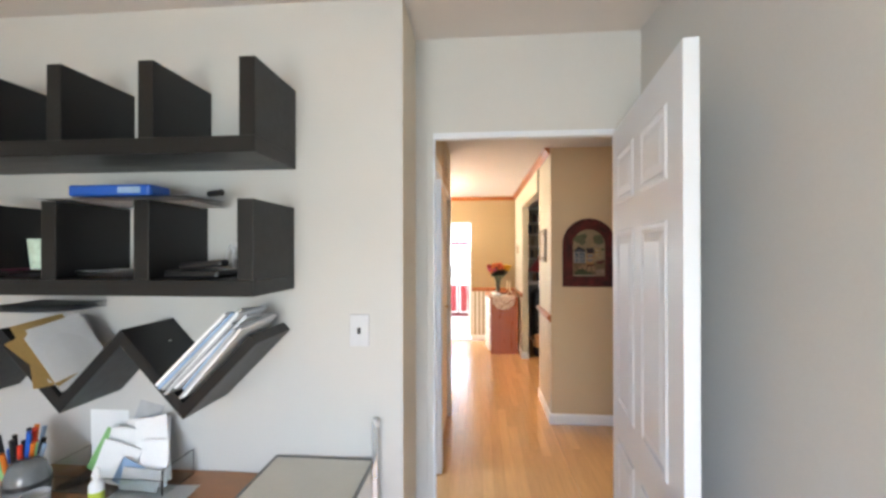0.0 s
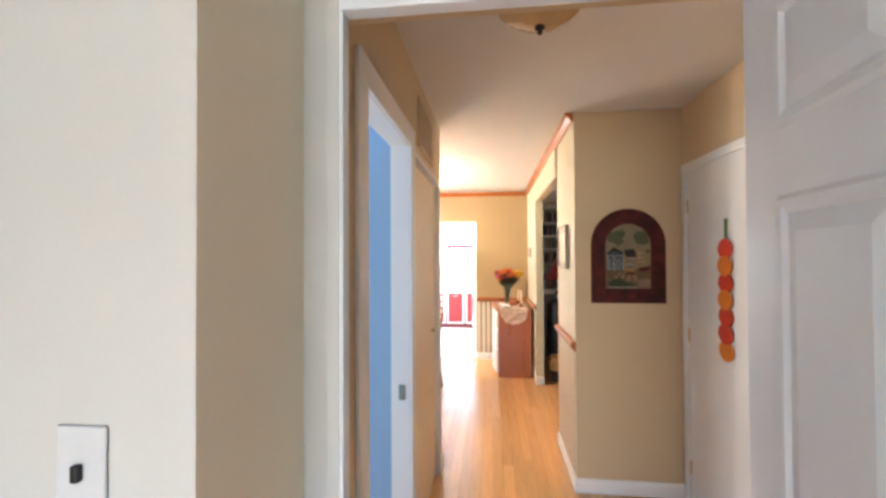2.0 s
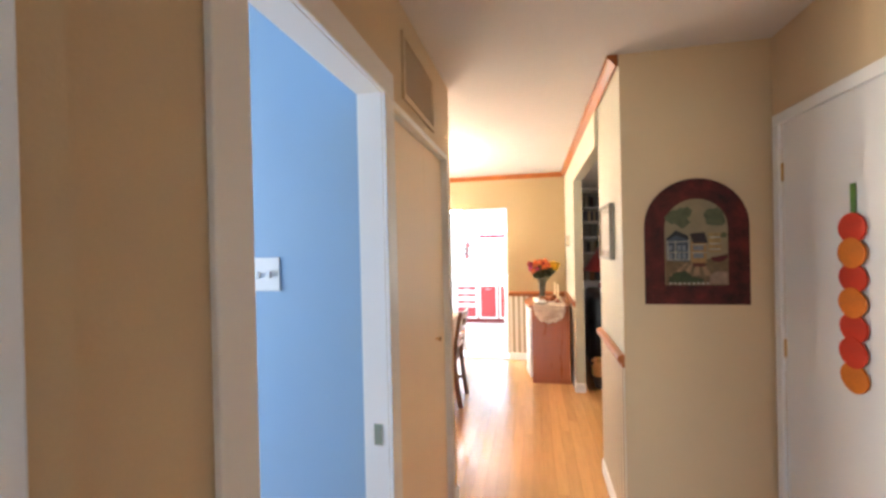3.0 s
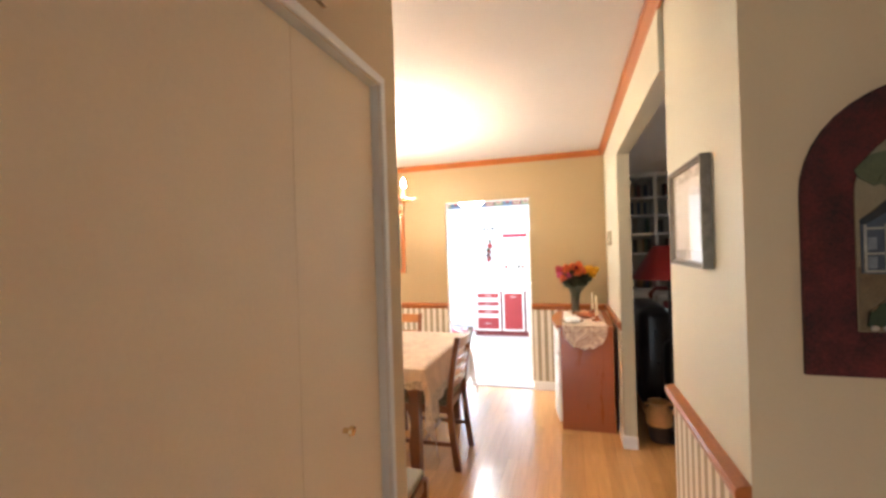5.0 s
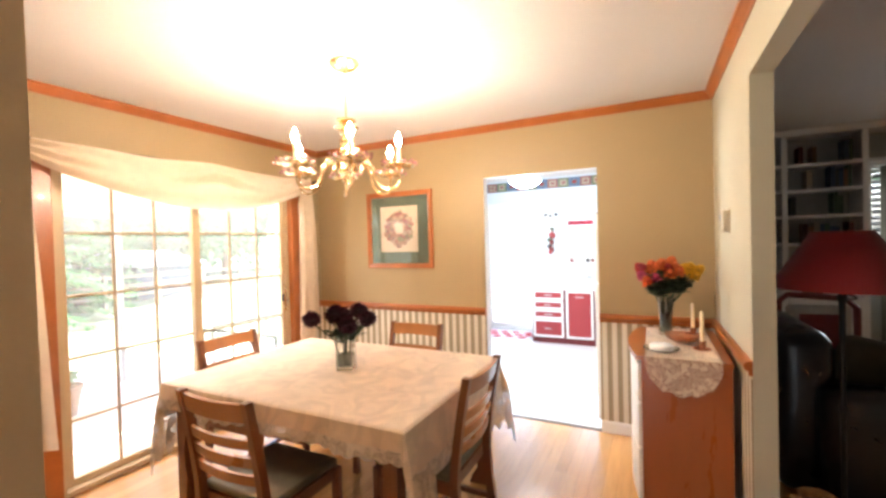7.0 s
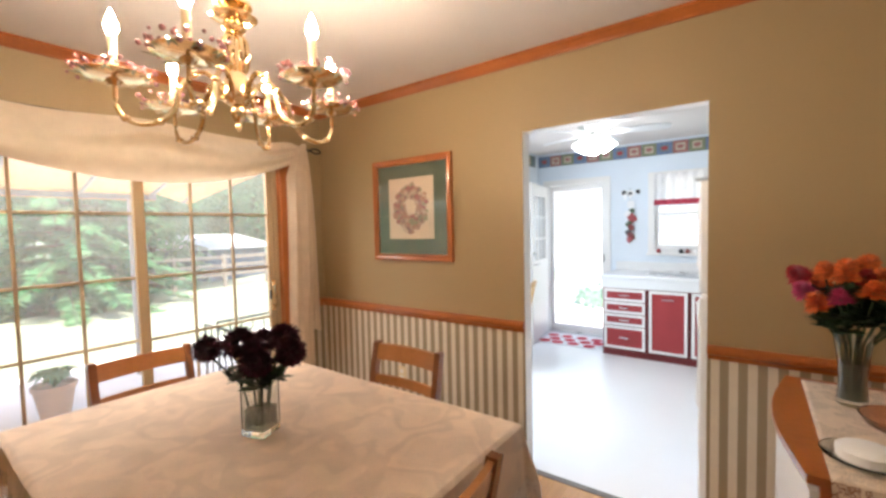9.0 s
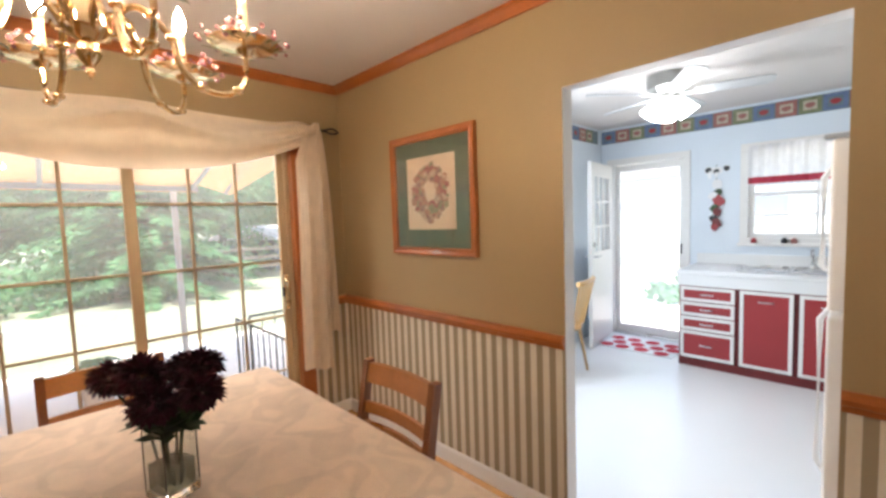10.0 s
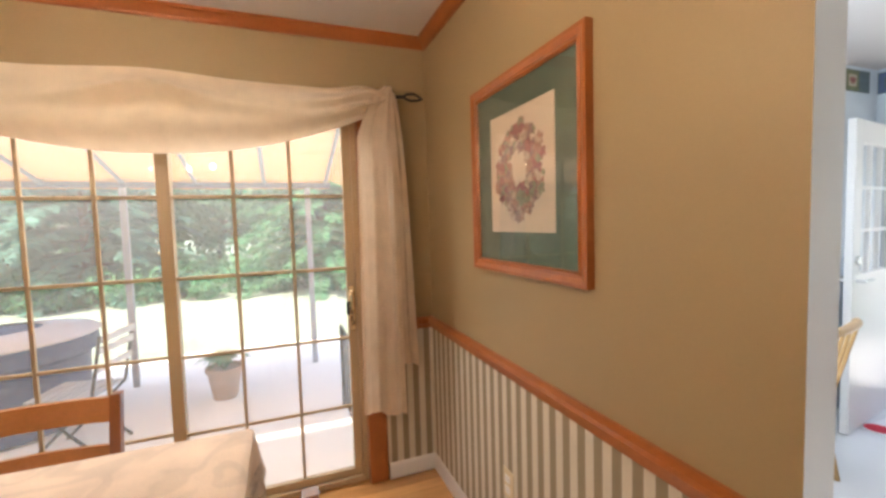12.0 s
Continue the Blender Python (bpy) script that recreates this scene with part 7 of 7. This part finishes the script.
# ---- outside ----
GZ = -0.16
structure("ground", (lambda bm: (add_sheet(bm, 60, 60, lambda u, v: (lambda x, y: (x, y, GZ - 0.02 + 0.05 * noise.noise((x * 0.08, y * 0.08, 0)) * min(1, max(0, (abs(x + 1) - 8) / 10))))(-1 + 400 * (u - 0.5) * abs(2 * u - 1) ** 1.5, 5 + 400 * (v - 0.5) * abs(2 * v - 1) ** 1.5)), bm)[1])(bmesh.new()), M_GRASS, "lawn grass reaching the trees", True)
structure("pavement_patio", box(-6.6, 3.4, GZ - 0.1, -2.81, 9.0, GZ, bevel=0.01), M_PATIO, "pale concrete patio")
structure("pavement_back", box(-5.0, 10.75, GZ - 0.1, 3.0, 16.8, GZ + 0.0, bevel=0.01), M_PATIO, "pale concrete path")
for _i, (_y0, _y1) in enumerate(((5.0, 7.0),)):
    structure("pavement_step", box(-3.15, _y0, GZ, -2.81, _y1, -0.03, bevel=0.01), M_PATIO, "concrete door step")

awning = thing("patio_awning", "yellow canvas patio awning on a white metal frame", "awning", pose(0, 0, 0))
AX, AZ, AY0, AY1 = -5.55, 1.905, 2.9, 7.10
def canvas(u, v):
    x = -2.82 + (AX + 2.82) * v
    return (x, AY0 + (AY1 - AY0) * u, 2.66 + (AZ + 0.05 - 2.66) * v - 0.02 * math.sin(math.pi * v) + 0.008 * math.sin(u * 40))
_bm = bmesh.new(); add_sheet(_bm, 40, 12, canvas)
part("canopy", _bm, M_AWNING, awning, "yellow canvas roof sheet", True)
_bm = bmesh.new(); add_sheet(_bm, 40, 2, lambda u, v: (AX - 0.012 - 0.01 * v, AY0 + (AY1 - AY0) * u, AZ + 0.045 - v * (0.075 + 0.015 * abs(math.sin(u * 60)))))
part("front_valance", _bm, M_AWNING, awning, "", True)
_bm = bmesh.new(); add_sheet(_bm, 14, 4, lambda u, v: (-2.82 + (AX + 2.82) * u, AY1 + 0.012 + 0.35 * v, 2.66 + (AZ + 0.05 - 2.66) * u - v * (0.46 * (1 - 0.75 * u))))
part("side_valance", _bm, M_AWNING, awning, "", True)
# darkened so that beam and rafters look backlit against the canvas
M_RAFTER = material("backlit_aluminium", (0.15, 0.155, 0.17), rough=0.5, vary=0.08, bump=0.02)
M_POST = material("post_aluminium", (0.40, 0.41, 0.43), rough=0.45, vary=0.08, bump=0.02)
M_FRAMEW = material("white_aluminium", (0.62, 0.62, 0.64), rough=0.4, vary=0.05, bump=0.02)
part("front_beam", box(AX - 0.01, AY0, AZ - 0.03, AX + 0.03, AY1, AZ + 0.03, bevel=0.004), M_RAFTER, awning)
for _y in (3.16, 3.80, 4.45, 5.09, 5.73, 6.39, 7.04):
    part("rafter", tube([(-2.83, _y, 2.605), (AX + 0.02, _y, AZ + 0.012)], 0.021, 8), M_RAFTER, awning)
part("hip_bar", tube([(-2.83, AY1 + 0.01, 2.62), (AX + 0.02, AY1 + 0.3, AZ - 0.05)], 0.02, 8), M_RAFTER, awning)
for _y in (3.2, 5.08, 6.84):
    part("post", box(AX - 0.005, _y - 0.03, GZ, AX + 0.045, _y + 0.03, AZ - 0.0305, bevel=0.006), M_POST, awning, "grey square post")

railing = thing("iron_railing", "dark wrought iron stair railing beside a patio door", "railing", pose(0, 0, 0))
def rail_run(p0, p1, n, h0, h1):
    a, b = Vector(p0), Vector(p1)
    part("top_rail", tube([a + Vector((0, 0, h0)), b + Vector((0, 0, h1))], 0.013, 8), M_DARKMETAL, railing)
    part("bottom_rail", tube([a + Vector((0, 0, 0.10)), b + Vector((0, 0, 0.10))], 0.009, 8), M_DARKMETAL, railing)
    for i in range(n + 1):
        p = a.lerp(b, i / n)
        part("baluster", tube([p + Vector((0, 0, 0.0 if i in (0, n) else 0.10)), p + Vector((0, 0, h0 + (h1 - h0) * i / n))], 0.013 if i in (0, n) else 0.007, 6), M_DARKMETAL, railing)
rail_run((-4.15, 6.98, GZ), (-3.0, 6.98, GZ), 9, 0.72, 0.72)
rail_run((-4.15, 7.1, GZ), (-4.15, 8.1, GZ), 8, 0.72, 0.72)

planter = thing("flower_pot", "terracotta flower pot with a leafy plant on a patio", "plant pot", pose(-4.85, 5.97, GZ))
part("pot", lathe([(0, 0), (0.105, 0), (0.15, 0.26), (0.165, 0.262), (0.165, 0.30), (0.145, 0.30), (0.135, 0.265), (0, 0.26)], 26), material("pale_terracotta", (0.48, 0.33, 0.25), rough=0.8, vary=0.1, bump=0.06), planter, "", True)
_rnd = random.Random(81)
_bm = bmesh.new()
for _i in range(60):
    _a, _l = _rnd.uniform(0, 6.28), _rnd.uniform(0.12, 0.3)
    d = Vector((math.cos(_a), math.sin(_a), 0)); s = Vector((-math.sin(_a), math.cos(_a), 0)) * 0.02
    o = Vector((0, 0, 0.26))
    _bm.faces.new([_bm.verts.new(p) for p in (o, o + d * _l * 0.5 + s + Vector((0, 0, 0.16)), o + d * _l + Vector((0, 0, 0.10)), o + d * _l * 0.5 - s + Vector((0, 0, 0.16)))])
part("foliage", _bm, M_LEAF2, planter)

firepit = thing("covered_grill", "round patio table under a dark blue fitted cover", "patio table", pose(-4.95, 4.30, GZ))
part("cover", lathe([(0, 0.80), (0.25, 0.80), (0.60, 0.755), (0.66, 0.73), (0.67, 0.60), (0.60, 0.55), (0.58, 0.1), (0.6, 0.02), (0, 0.02)], 40), M_DARKBLUE, firepit, "", True)
# rim widened over the cover, to give its top the white of sunlight
part("rim", lathe([(0.30, 0.815), (0.66, 0.765), (0.685, 0.745), (0.672, 0.735), (0.60, 0.757), (0.30, 0.803)], 40), M_FRAMEW, firepit, "pale rim widened inward for the sunlit top", True)
fold = thing("folding_chair", "slatted metal folding patio chair beside a table", "chair", pose(-4.22, 5.08, GZ, 0, 0, -12))
for _s in (-1, 1):
    part("leg", tube([(_s * 0.2, -0.22, 0), (_s * 0.2, 0.22, 0.44), (_s * 0.2, 0.30, 0.88)], 0.012, 8), M_DARKMETAL, fold)
    part("leg", tube([(_s * 0.18, 0.25, 0), (_s * 0.18, -0.2, 0.44)], 0.012, 8), M_DARKMETAL, fold)
for _i in range(6):
    part("seat_slat", box(-0.2, -0.2 + _i * 0.072, 0.44, 0.2, -0.145 + _i * 0.072, 0.455, bevel=0.003), M_POST, fold)
for _z in (0.62, 0.75, 0.83):
    part("back_slat", box(-0.2, 0.265 + (_z - 0.62) * 0.17, _z, 0.2, 0.28 + (_z - 0.62) * 0.17, _z + 0.05, bevel=0.003), M_FRAMEW, fold)

def leaf_cloud(seed, clumps, leaves, size):
    """Many small leaf blades set in uneven clumps, each blade lying roughly along its clump's skin."""
    rnd = random.Random(seed)
    verts, faces = [], []
    for (cx, cy, cz, r) in clumps:
        c = Vector((cx, cy, cz))
        for _ in range(leaves):
            q = Vector((rnd.gauss(0, 1), rnd.gauss(0, 1), rnd.gauss(0, 1))).normalized()
            p = c + q * r * rnd.uniform(0.55, 1.08) * (1 + 0.22 * noise.noise((c + q * r) * 1.7))
            nrm = (q + Vector((0, 0, 0.5)) + 0.55 * Vector((rnd.gauss(0, 1), rnd.gauss(0, 1), rnd.gauss(0, 1)))).normalized()
            d = nrm.cross(Vector((rnd.gauss(0, 1), rnd.gauss(0, 1), rnd.gauss(0, 1)))).normalized()
            s = nrm.cross(d)
            k = size * rnd.uniform(0.6, 1.4)
            i = len(verts)
            verts += [p, p + d * k * 0.5 + s * k * 0.3, p + d * k, p + d * k * 0.5 - s * k * 0.3]
            faces.append((i, i + 1, i + 2, i + 3))
    me = bpy.data.meshes.new("leaves")
    me.from_pydata([tuple(v) for v in verts], [], faces)
    return me

def crown_on(root, me, mat):
    me.materials.append(mat)
    ob = new("crown", me)
    ob.parent = root

def tree(seed, x, y, h, r, label, mat, leaves=260, size=0.16, low=0.22):
    """A broad-leaved tree: a trunk, limbs, and a crown of clumps at their ends."""
    rnd = random.Random(seed)
    root = thing("tree", label, "tree", pose(x, y, GZ - 0.03), "garden trees")
    top = h * 0.7
    bm = bmesh.new()
    add_tube(bm, [(0.1 * math.sin(k), 0.08 * math.cos(2 * k), top * k / 7) for k in range(8)], [0.025 * h * (1 - 0.12 * k) for k in range(8)], 10)
    clumps = []
    n = 40
    for i in range(n):
        a = i * 2.4 + rnd.uniform(-0.3, 0.3)
        t = (i + 0.5) / n
        z, rr = h * (low + (0.97 - low) * t), r * math.sin(math.pi * min(1, 0.18 + 0.8 * t)) * rnd.uniform(0.45, 1.0)
        c = (rr * math.cos(a), rr * math.sin(a), z)
        clumps.append((*c, 0.27 * r * rnd.uniform(0.6, 1.2)))
        add_tube(bm, [(0, 0, min(top, z * 0.8)), (c[0] * 0.5, c[1] * 0.5, z * 0.92), c], [0.03 + 0.003 * h, 0.02, 0.008], 6)
    part("trunk", bm, M_BARK, root, "", True)
    crown_on(root, leaf_cloud(seed, clumps, leaves, size), mat)
    return root

def spruce(seed, x, y, h, r, label, mat, low=0.06, spray=0.24):
    """A conifer: whorls of drooping boughs, each hung with flat sprays of needles."""
    rnd = random.Random(seed)
    root = thing("tree", label, "tree", pose(x, y, GZ - 0.03), "garden trees")
    bm = bmesh.new()
    add_tube(bm, [(0.03 * math.sin(k), 0.03 * math.cos(k), h * 0.97 * k / 7) for k in range(8)], [0.19 * (1 - 0.125 * k) for k in range(8)], 10)
    verts, faces = [], []
    z = h * low
    while z < h * 0.96:
        t = z / h
        n = 8 if t < 0.6 else 6
        turn = rnd.uniform(0, 6.28)
        for k in range(n):
            a = turn + 2 * math.pi * k / n + rnd.uniform(-0.25, 0.25)
            ln = r * (1 - t) ** 0.75 * rnd.uniform(0.7, 1.08)
            out, side = Vector((math.cos(a), math.sin(a), 0)), Vector((-math.sin(a), math.cos(a), 0))
            def on(w):
                return Vector((0, 0, z + 0.10 * ln * w - 0.34 * ln * w * w + 0.10 * ln * max(0, w - 0.7))) + out * ln * w
            add_tube(bm, [on(0), on(0.35), on(0.7), on(1)], [0.03, 0.02, 0.012, 0.004], 5)
            m = max(4, int(ln / 0.075))
            for q in range(m):
                w = 0.18 + 0.82 * (q + rnd.random()) / m
                p = on(w)
                reach = spray * (1.25 - 0.55 * w) * rnd.uniform(0.7, 1.3)
                for sgn in (-1, 1):
                    for drop in (-0.12, -0.55):
                        d = (out * rnd.uniform(0.35, 0.8) + side * sgn * rnd.uniform(0.7, 1.1) + Vector((0, 0, drop + rnd.uniform(-0.2, 0.15)))).normalized()
                        e = d.cross(Vector((0, 0, 1))).normalized() * reach * 0.2 + Vector((0, 0, rnd.uniform(-0.03, 0.03)))
                        i = len(verts)
                        verts += [p, p + d * reach * 0.5 + e, p + d * reach * 1.25, p + d * reach * 0.5 - e]
                        faces.append((i, i + 1, i + 2, i + 3))
        z += 0.17 + 0.16 * (1 - t)
    part("trunk", bm, M_BARK, root, "", True)
    me = bpy.data.meshes.new("needles")
    me.from_pydata([tuple(v) for v in verts], [], faces)
    crown_on(root, me, mat)
    return root

spruce(103, -12.2, 7.6, 7.5, 2.7, "green spruce tree with drooping layered boughs", M_LEAF, 0.07)
spruce(112, -13.0, 2.2, 8.5, 2.9, "blue-green pine tree with layered boughs", M_PINE_LEAF, 0.06, 0.30)
spruce(113, -15.0, -1.2, 8.0, 2.8, "blue-green pine tree behind a lawn", M_PINE_LEAF, 0.06, 0.30)
tree(101, -14.2, 10.0, 6.5, 2.2, "leafy green garden tree with a thick trunk", M_LEAF, leaves=900, size=0.13, low=0.3)
tree(102, -17.0, 4.6, 7.0, 2.6, "pale green garden tree behind a lawn", M_LEAF2, leaves=700, size=0.16, low=0.2)
tree(104, -20.5, 6.8, 8.0, 3.0, "tall green garden tree behind shrubs", M_LEAF2, leaves=500, size=0.22)
tree(105, -19.0, 16.0, 9.0, 3.6, "tall green garden tree near a shed", M_LEAF, leaves=700, size=0.18)
tree(106, -19.5, 0.5, 8.0, 3.2, "tall green garden tree behind a lawn", M_LEAF2, leaves=500, size=0.22)
tree(107, -25.0, 10.5, 11.0, 4.2, "tall green tree in the distance", M_LEAF2, leaves=400, size=0.3)
tree(108, -23.0, 21.0, 10.0, 4.2, "tall green tree in the distance", M_LEAF2, leaves=400, size=0.3)
tree(109, -9.5, 24.0, 9.0, 4.0, "tall green tree in the distance", M_LEAF2, leaves=400, size=0.3)
tree(110, 4.5, 26.0, 9.0, 4.0, "tall green tree in the distance", M_LEAF2, leaves=400, size=0.3)
tree(111, -20.5, 13.4, 8.5, 3.2, "tall green garden tree behind a shed", M_LEAF, leaves=700, size=0.2)
hedge_me = leaf_cloud(120, [(-11.3 - 1.4 * random.Random(i).random(), -4.0 + i * 0.42, GZ + 0.1 + 0.35 * random.Random(i + 50).random(), 0.3 + 0.4 * random.Random(i + 30).random()) for i in range(30)], 500, 0.11)
hedge_me.materials.append(M_LEAF)
tagged(new("low_shrubs", hedge_me), "low loose green shrubs along a lawn", "shrubs", "", "stuff")
back_me = leaf_cloud(121, [(-28 + 3 * random.Random(i).random(), -22 + i * 2.6, 1.3 + 1.2 * random.Random(i + 9).random(), 2.6) for i in range(24)], 600, 0.34)
back_me.materials.append(M_LEAF2)
tagged(new("woods", back_me), "distant green woods behind a garden", "trees", "", "stuff")
shrub_me = leaf_cloud(125, [(-14.2 - 1.8 * random.Random(i).random(), -9.0 + i * 0.7, GZ + 0.2 + 1.0 * random.Random(i + 70).random(), 0.6 + 0.5 * random.Random(i + 90).random()) for i in range(30)], 500, 0.16)
shrub_me.materials.append(M_LEAF2)
tagged(new("shrubbery", shrub_me), "soft green shrubs behind a lawn", "shrubs", "", "stuff")
hosta_me = leaf_cloud(122, [(-2.6 + i * 0.34, 13.6 + 0.3 * random.Random(i).random(), GZ + 0.12, 0.34) for i in range(10)], 120, 0.17)
hosta_me.materials.append(M_LEAF2)
tagged(new("hosta_bed", hosta_me), "bed of pale green hostas beside a path", "plants", "", "stuff")

shed = thing("garden_shed", "blue-grey garden shed with a pale roof", "shed", pose(-16.6, 12.6, GZ - 0.03, 0, 0, 20))
part("wall", box(-1.5, -1.4, 0, 1.5, 1.4, 1.12), M_BLUESHED, shed)
_bm = bmesh.new(); add_prism(_bm, [(-1.75, 1.10), (1.75, 1.10), (1.75, 1.17), (0, 1.62), (-1.75, 1.17)], 3.2, Matrix.Translation((0, -1.6, 0)))
part("roof", _bm, M_FRAMEW, shed, "pale metal roof")
fence = thing("rail_fence", "weathered wooden rail fence at the lawn's end", "fence", pose(-12.9, 0, GZ - 0.03))
M_FENCE = material("grey_wood", (0.24, 0.20, 0.16), rough=0.85, vary=0.2, scale=6, bump=0.1)
for _i in range(8):
    part("post", box(-0.05, 7.2 + _i * 1.4, 0, 0.05, 7.3 + _i * 1.4, 1.0, bevel=0.01), M_FENCE, fence)
    if _i < 7:
        for _z in (0.35, 0.62, 0.88):
            part("rail", box(-0.02, 7.3 + _i * 1.4, _z, 0.02, 8.6 + _i * 1.4, _z + 0.09, bevel=0.008), M_FENCE, fence)
neighbour = thing("house", "white neighbouring house with a grey roof", "house", pose(-3.2, 21.5, GZ - 0.05))
part("wall", box(-4, 0, 0, 4, 6, 2.8), M_SIDING, neighbour)
_bm = bmesh.new(); add_prism(_bm, [(-4.4, 2.78), (4.4, 2.78), (4.4, 2.9), (0, 4.8), (-4.4, 2.9)], 6.8, Matrix.Translation((0, -0.4, 0)))
part("roof", _bm, M_ROOF, neighbour)
for _x in (-2.6, 0.6):
    _w = part("window", box(_x, -0.03, 1.0, _x + 1.1, -0.001, 2.1, bevel=0.01), M_WHITE, neighbour)
    part("pane", box(_x + 0.08, -0.04, 1.08, _x + 1.02, -0.031, 2.02), M_GREYP, _w)

# ---- oak floor boards of hall and dining room ----
floor_ob = bpy.data.objects["floor"]
dining_ob = bpy.data.objects["floor_dining"]
_rnd = random.Random(91)
_shared = {}
def board(parent, x, y0, y1, w):
    key = round(y1 - y0, 2)
    if key not in _shared:
        bm = bmesh.new()
        L, c = key, 0.0003
        b = [bm.verts.new(p) for p in ((0, 0, -0.012), (w, 0, -0.012), (w, L, -0.012), (0, L, -0.012))]
        m = [bm.verts.new(p) for p in ((0.0001, 0.0001, -c), (w - 0.0001, 0.0001, -c), (w - 0.0001, L - 0.0001, -c), (0.0001, L - 0.0001, -c))]
        t = [bm.verts.new(p) for p in ((c, c, 0), (w - c, c, 0), (w - c, L - c, 0), (c, L - c, 0))]
        for a, d in ((b, m), (m, t)):
            for k in range(4):
                bm.faces.new((a[k], a[(k + 1) % 4], d[(k + 1) % 4], d[k]))
        bm.faces.new(t)
        me = bpy.data.meshes.new("board")
        bm.to_mesh(me); bm.free()
        me.materials.append(M_OAK)
        _shared[key] = me
    ob = new("board", _shared[key])
    ob.parent = parent
    ob.location = (x, y0, -0.0005)
BW = 0.074
def lay(parent, x0, x1, y0, y1):
    n = max(1, round((x1 - x0) / BW))
    for i in range(n):
        x = x0 + i * BW
        if x + BW > x1 + 0.03:
            break
        y = y0
        nxt = y0 + round(_rnd.uniform(0.5, 1.9), 1)
        while y < y1 - 0.01:
            e = min(y1, nxt)
            if y1 - e < 0.35:
                e = y1
            board(parent, x, y, e, BW - 0.0003)
            y, nxt = e, e + _rnd.choice((1.2, 1.5, 1.8, 2.1))
lay(floor_ob, HX, XR, 2.0, YF)
lay(floor_ob, XR + 0.02, 1.48, 2.03, 3.88)
lay(floor_ob, XR + 0.02, 1.70, 4.62, 7.30)
lay(dining_ob, HX - 35 * BW, HX - 0.001, YN, YF)
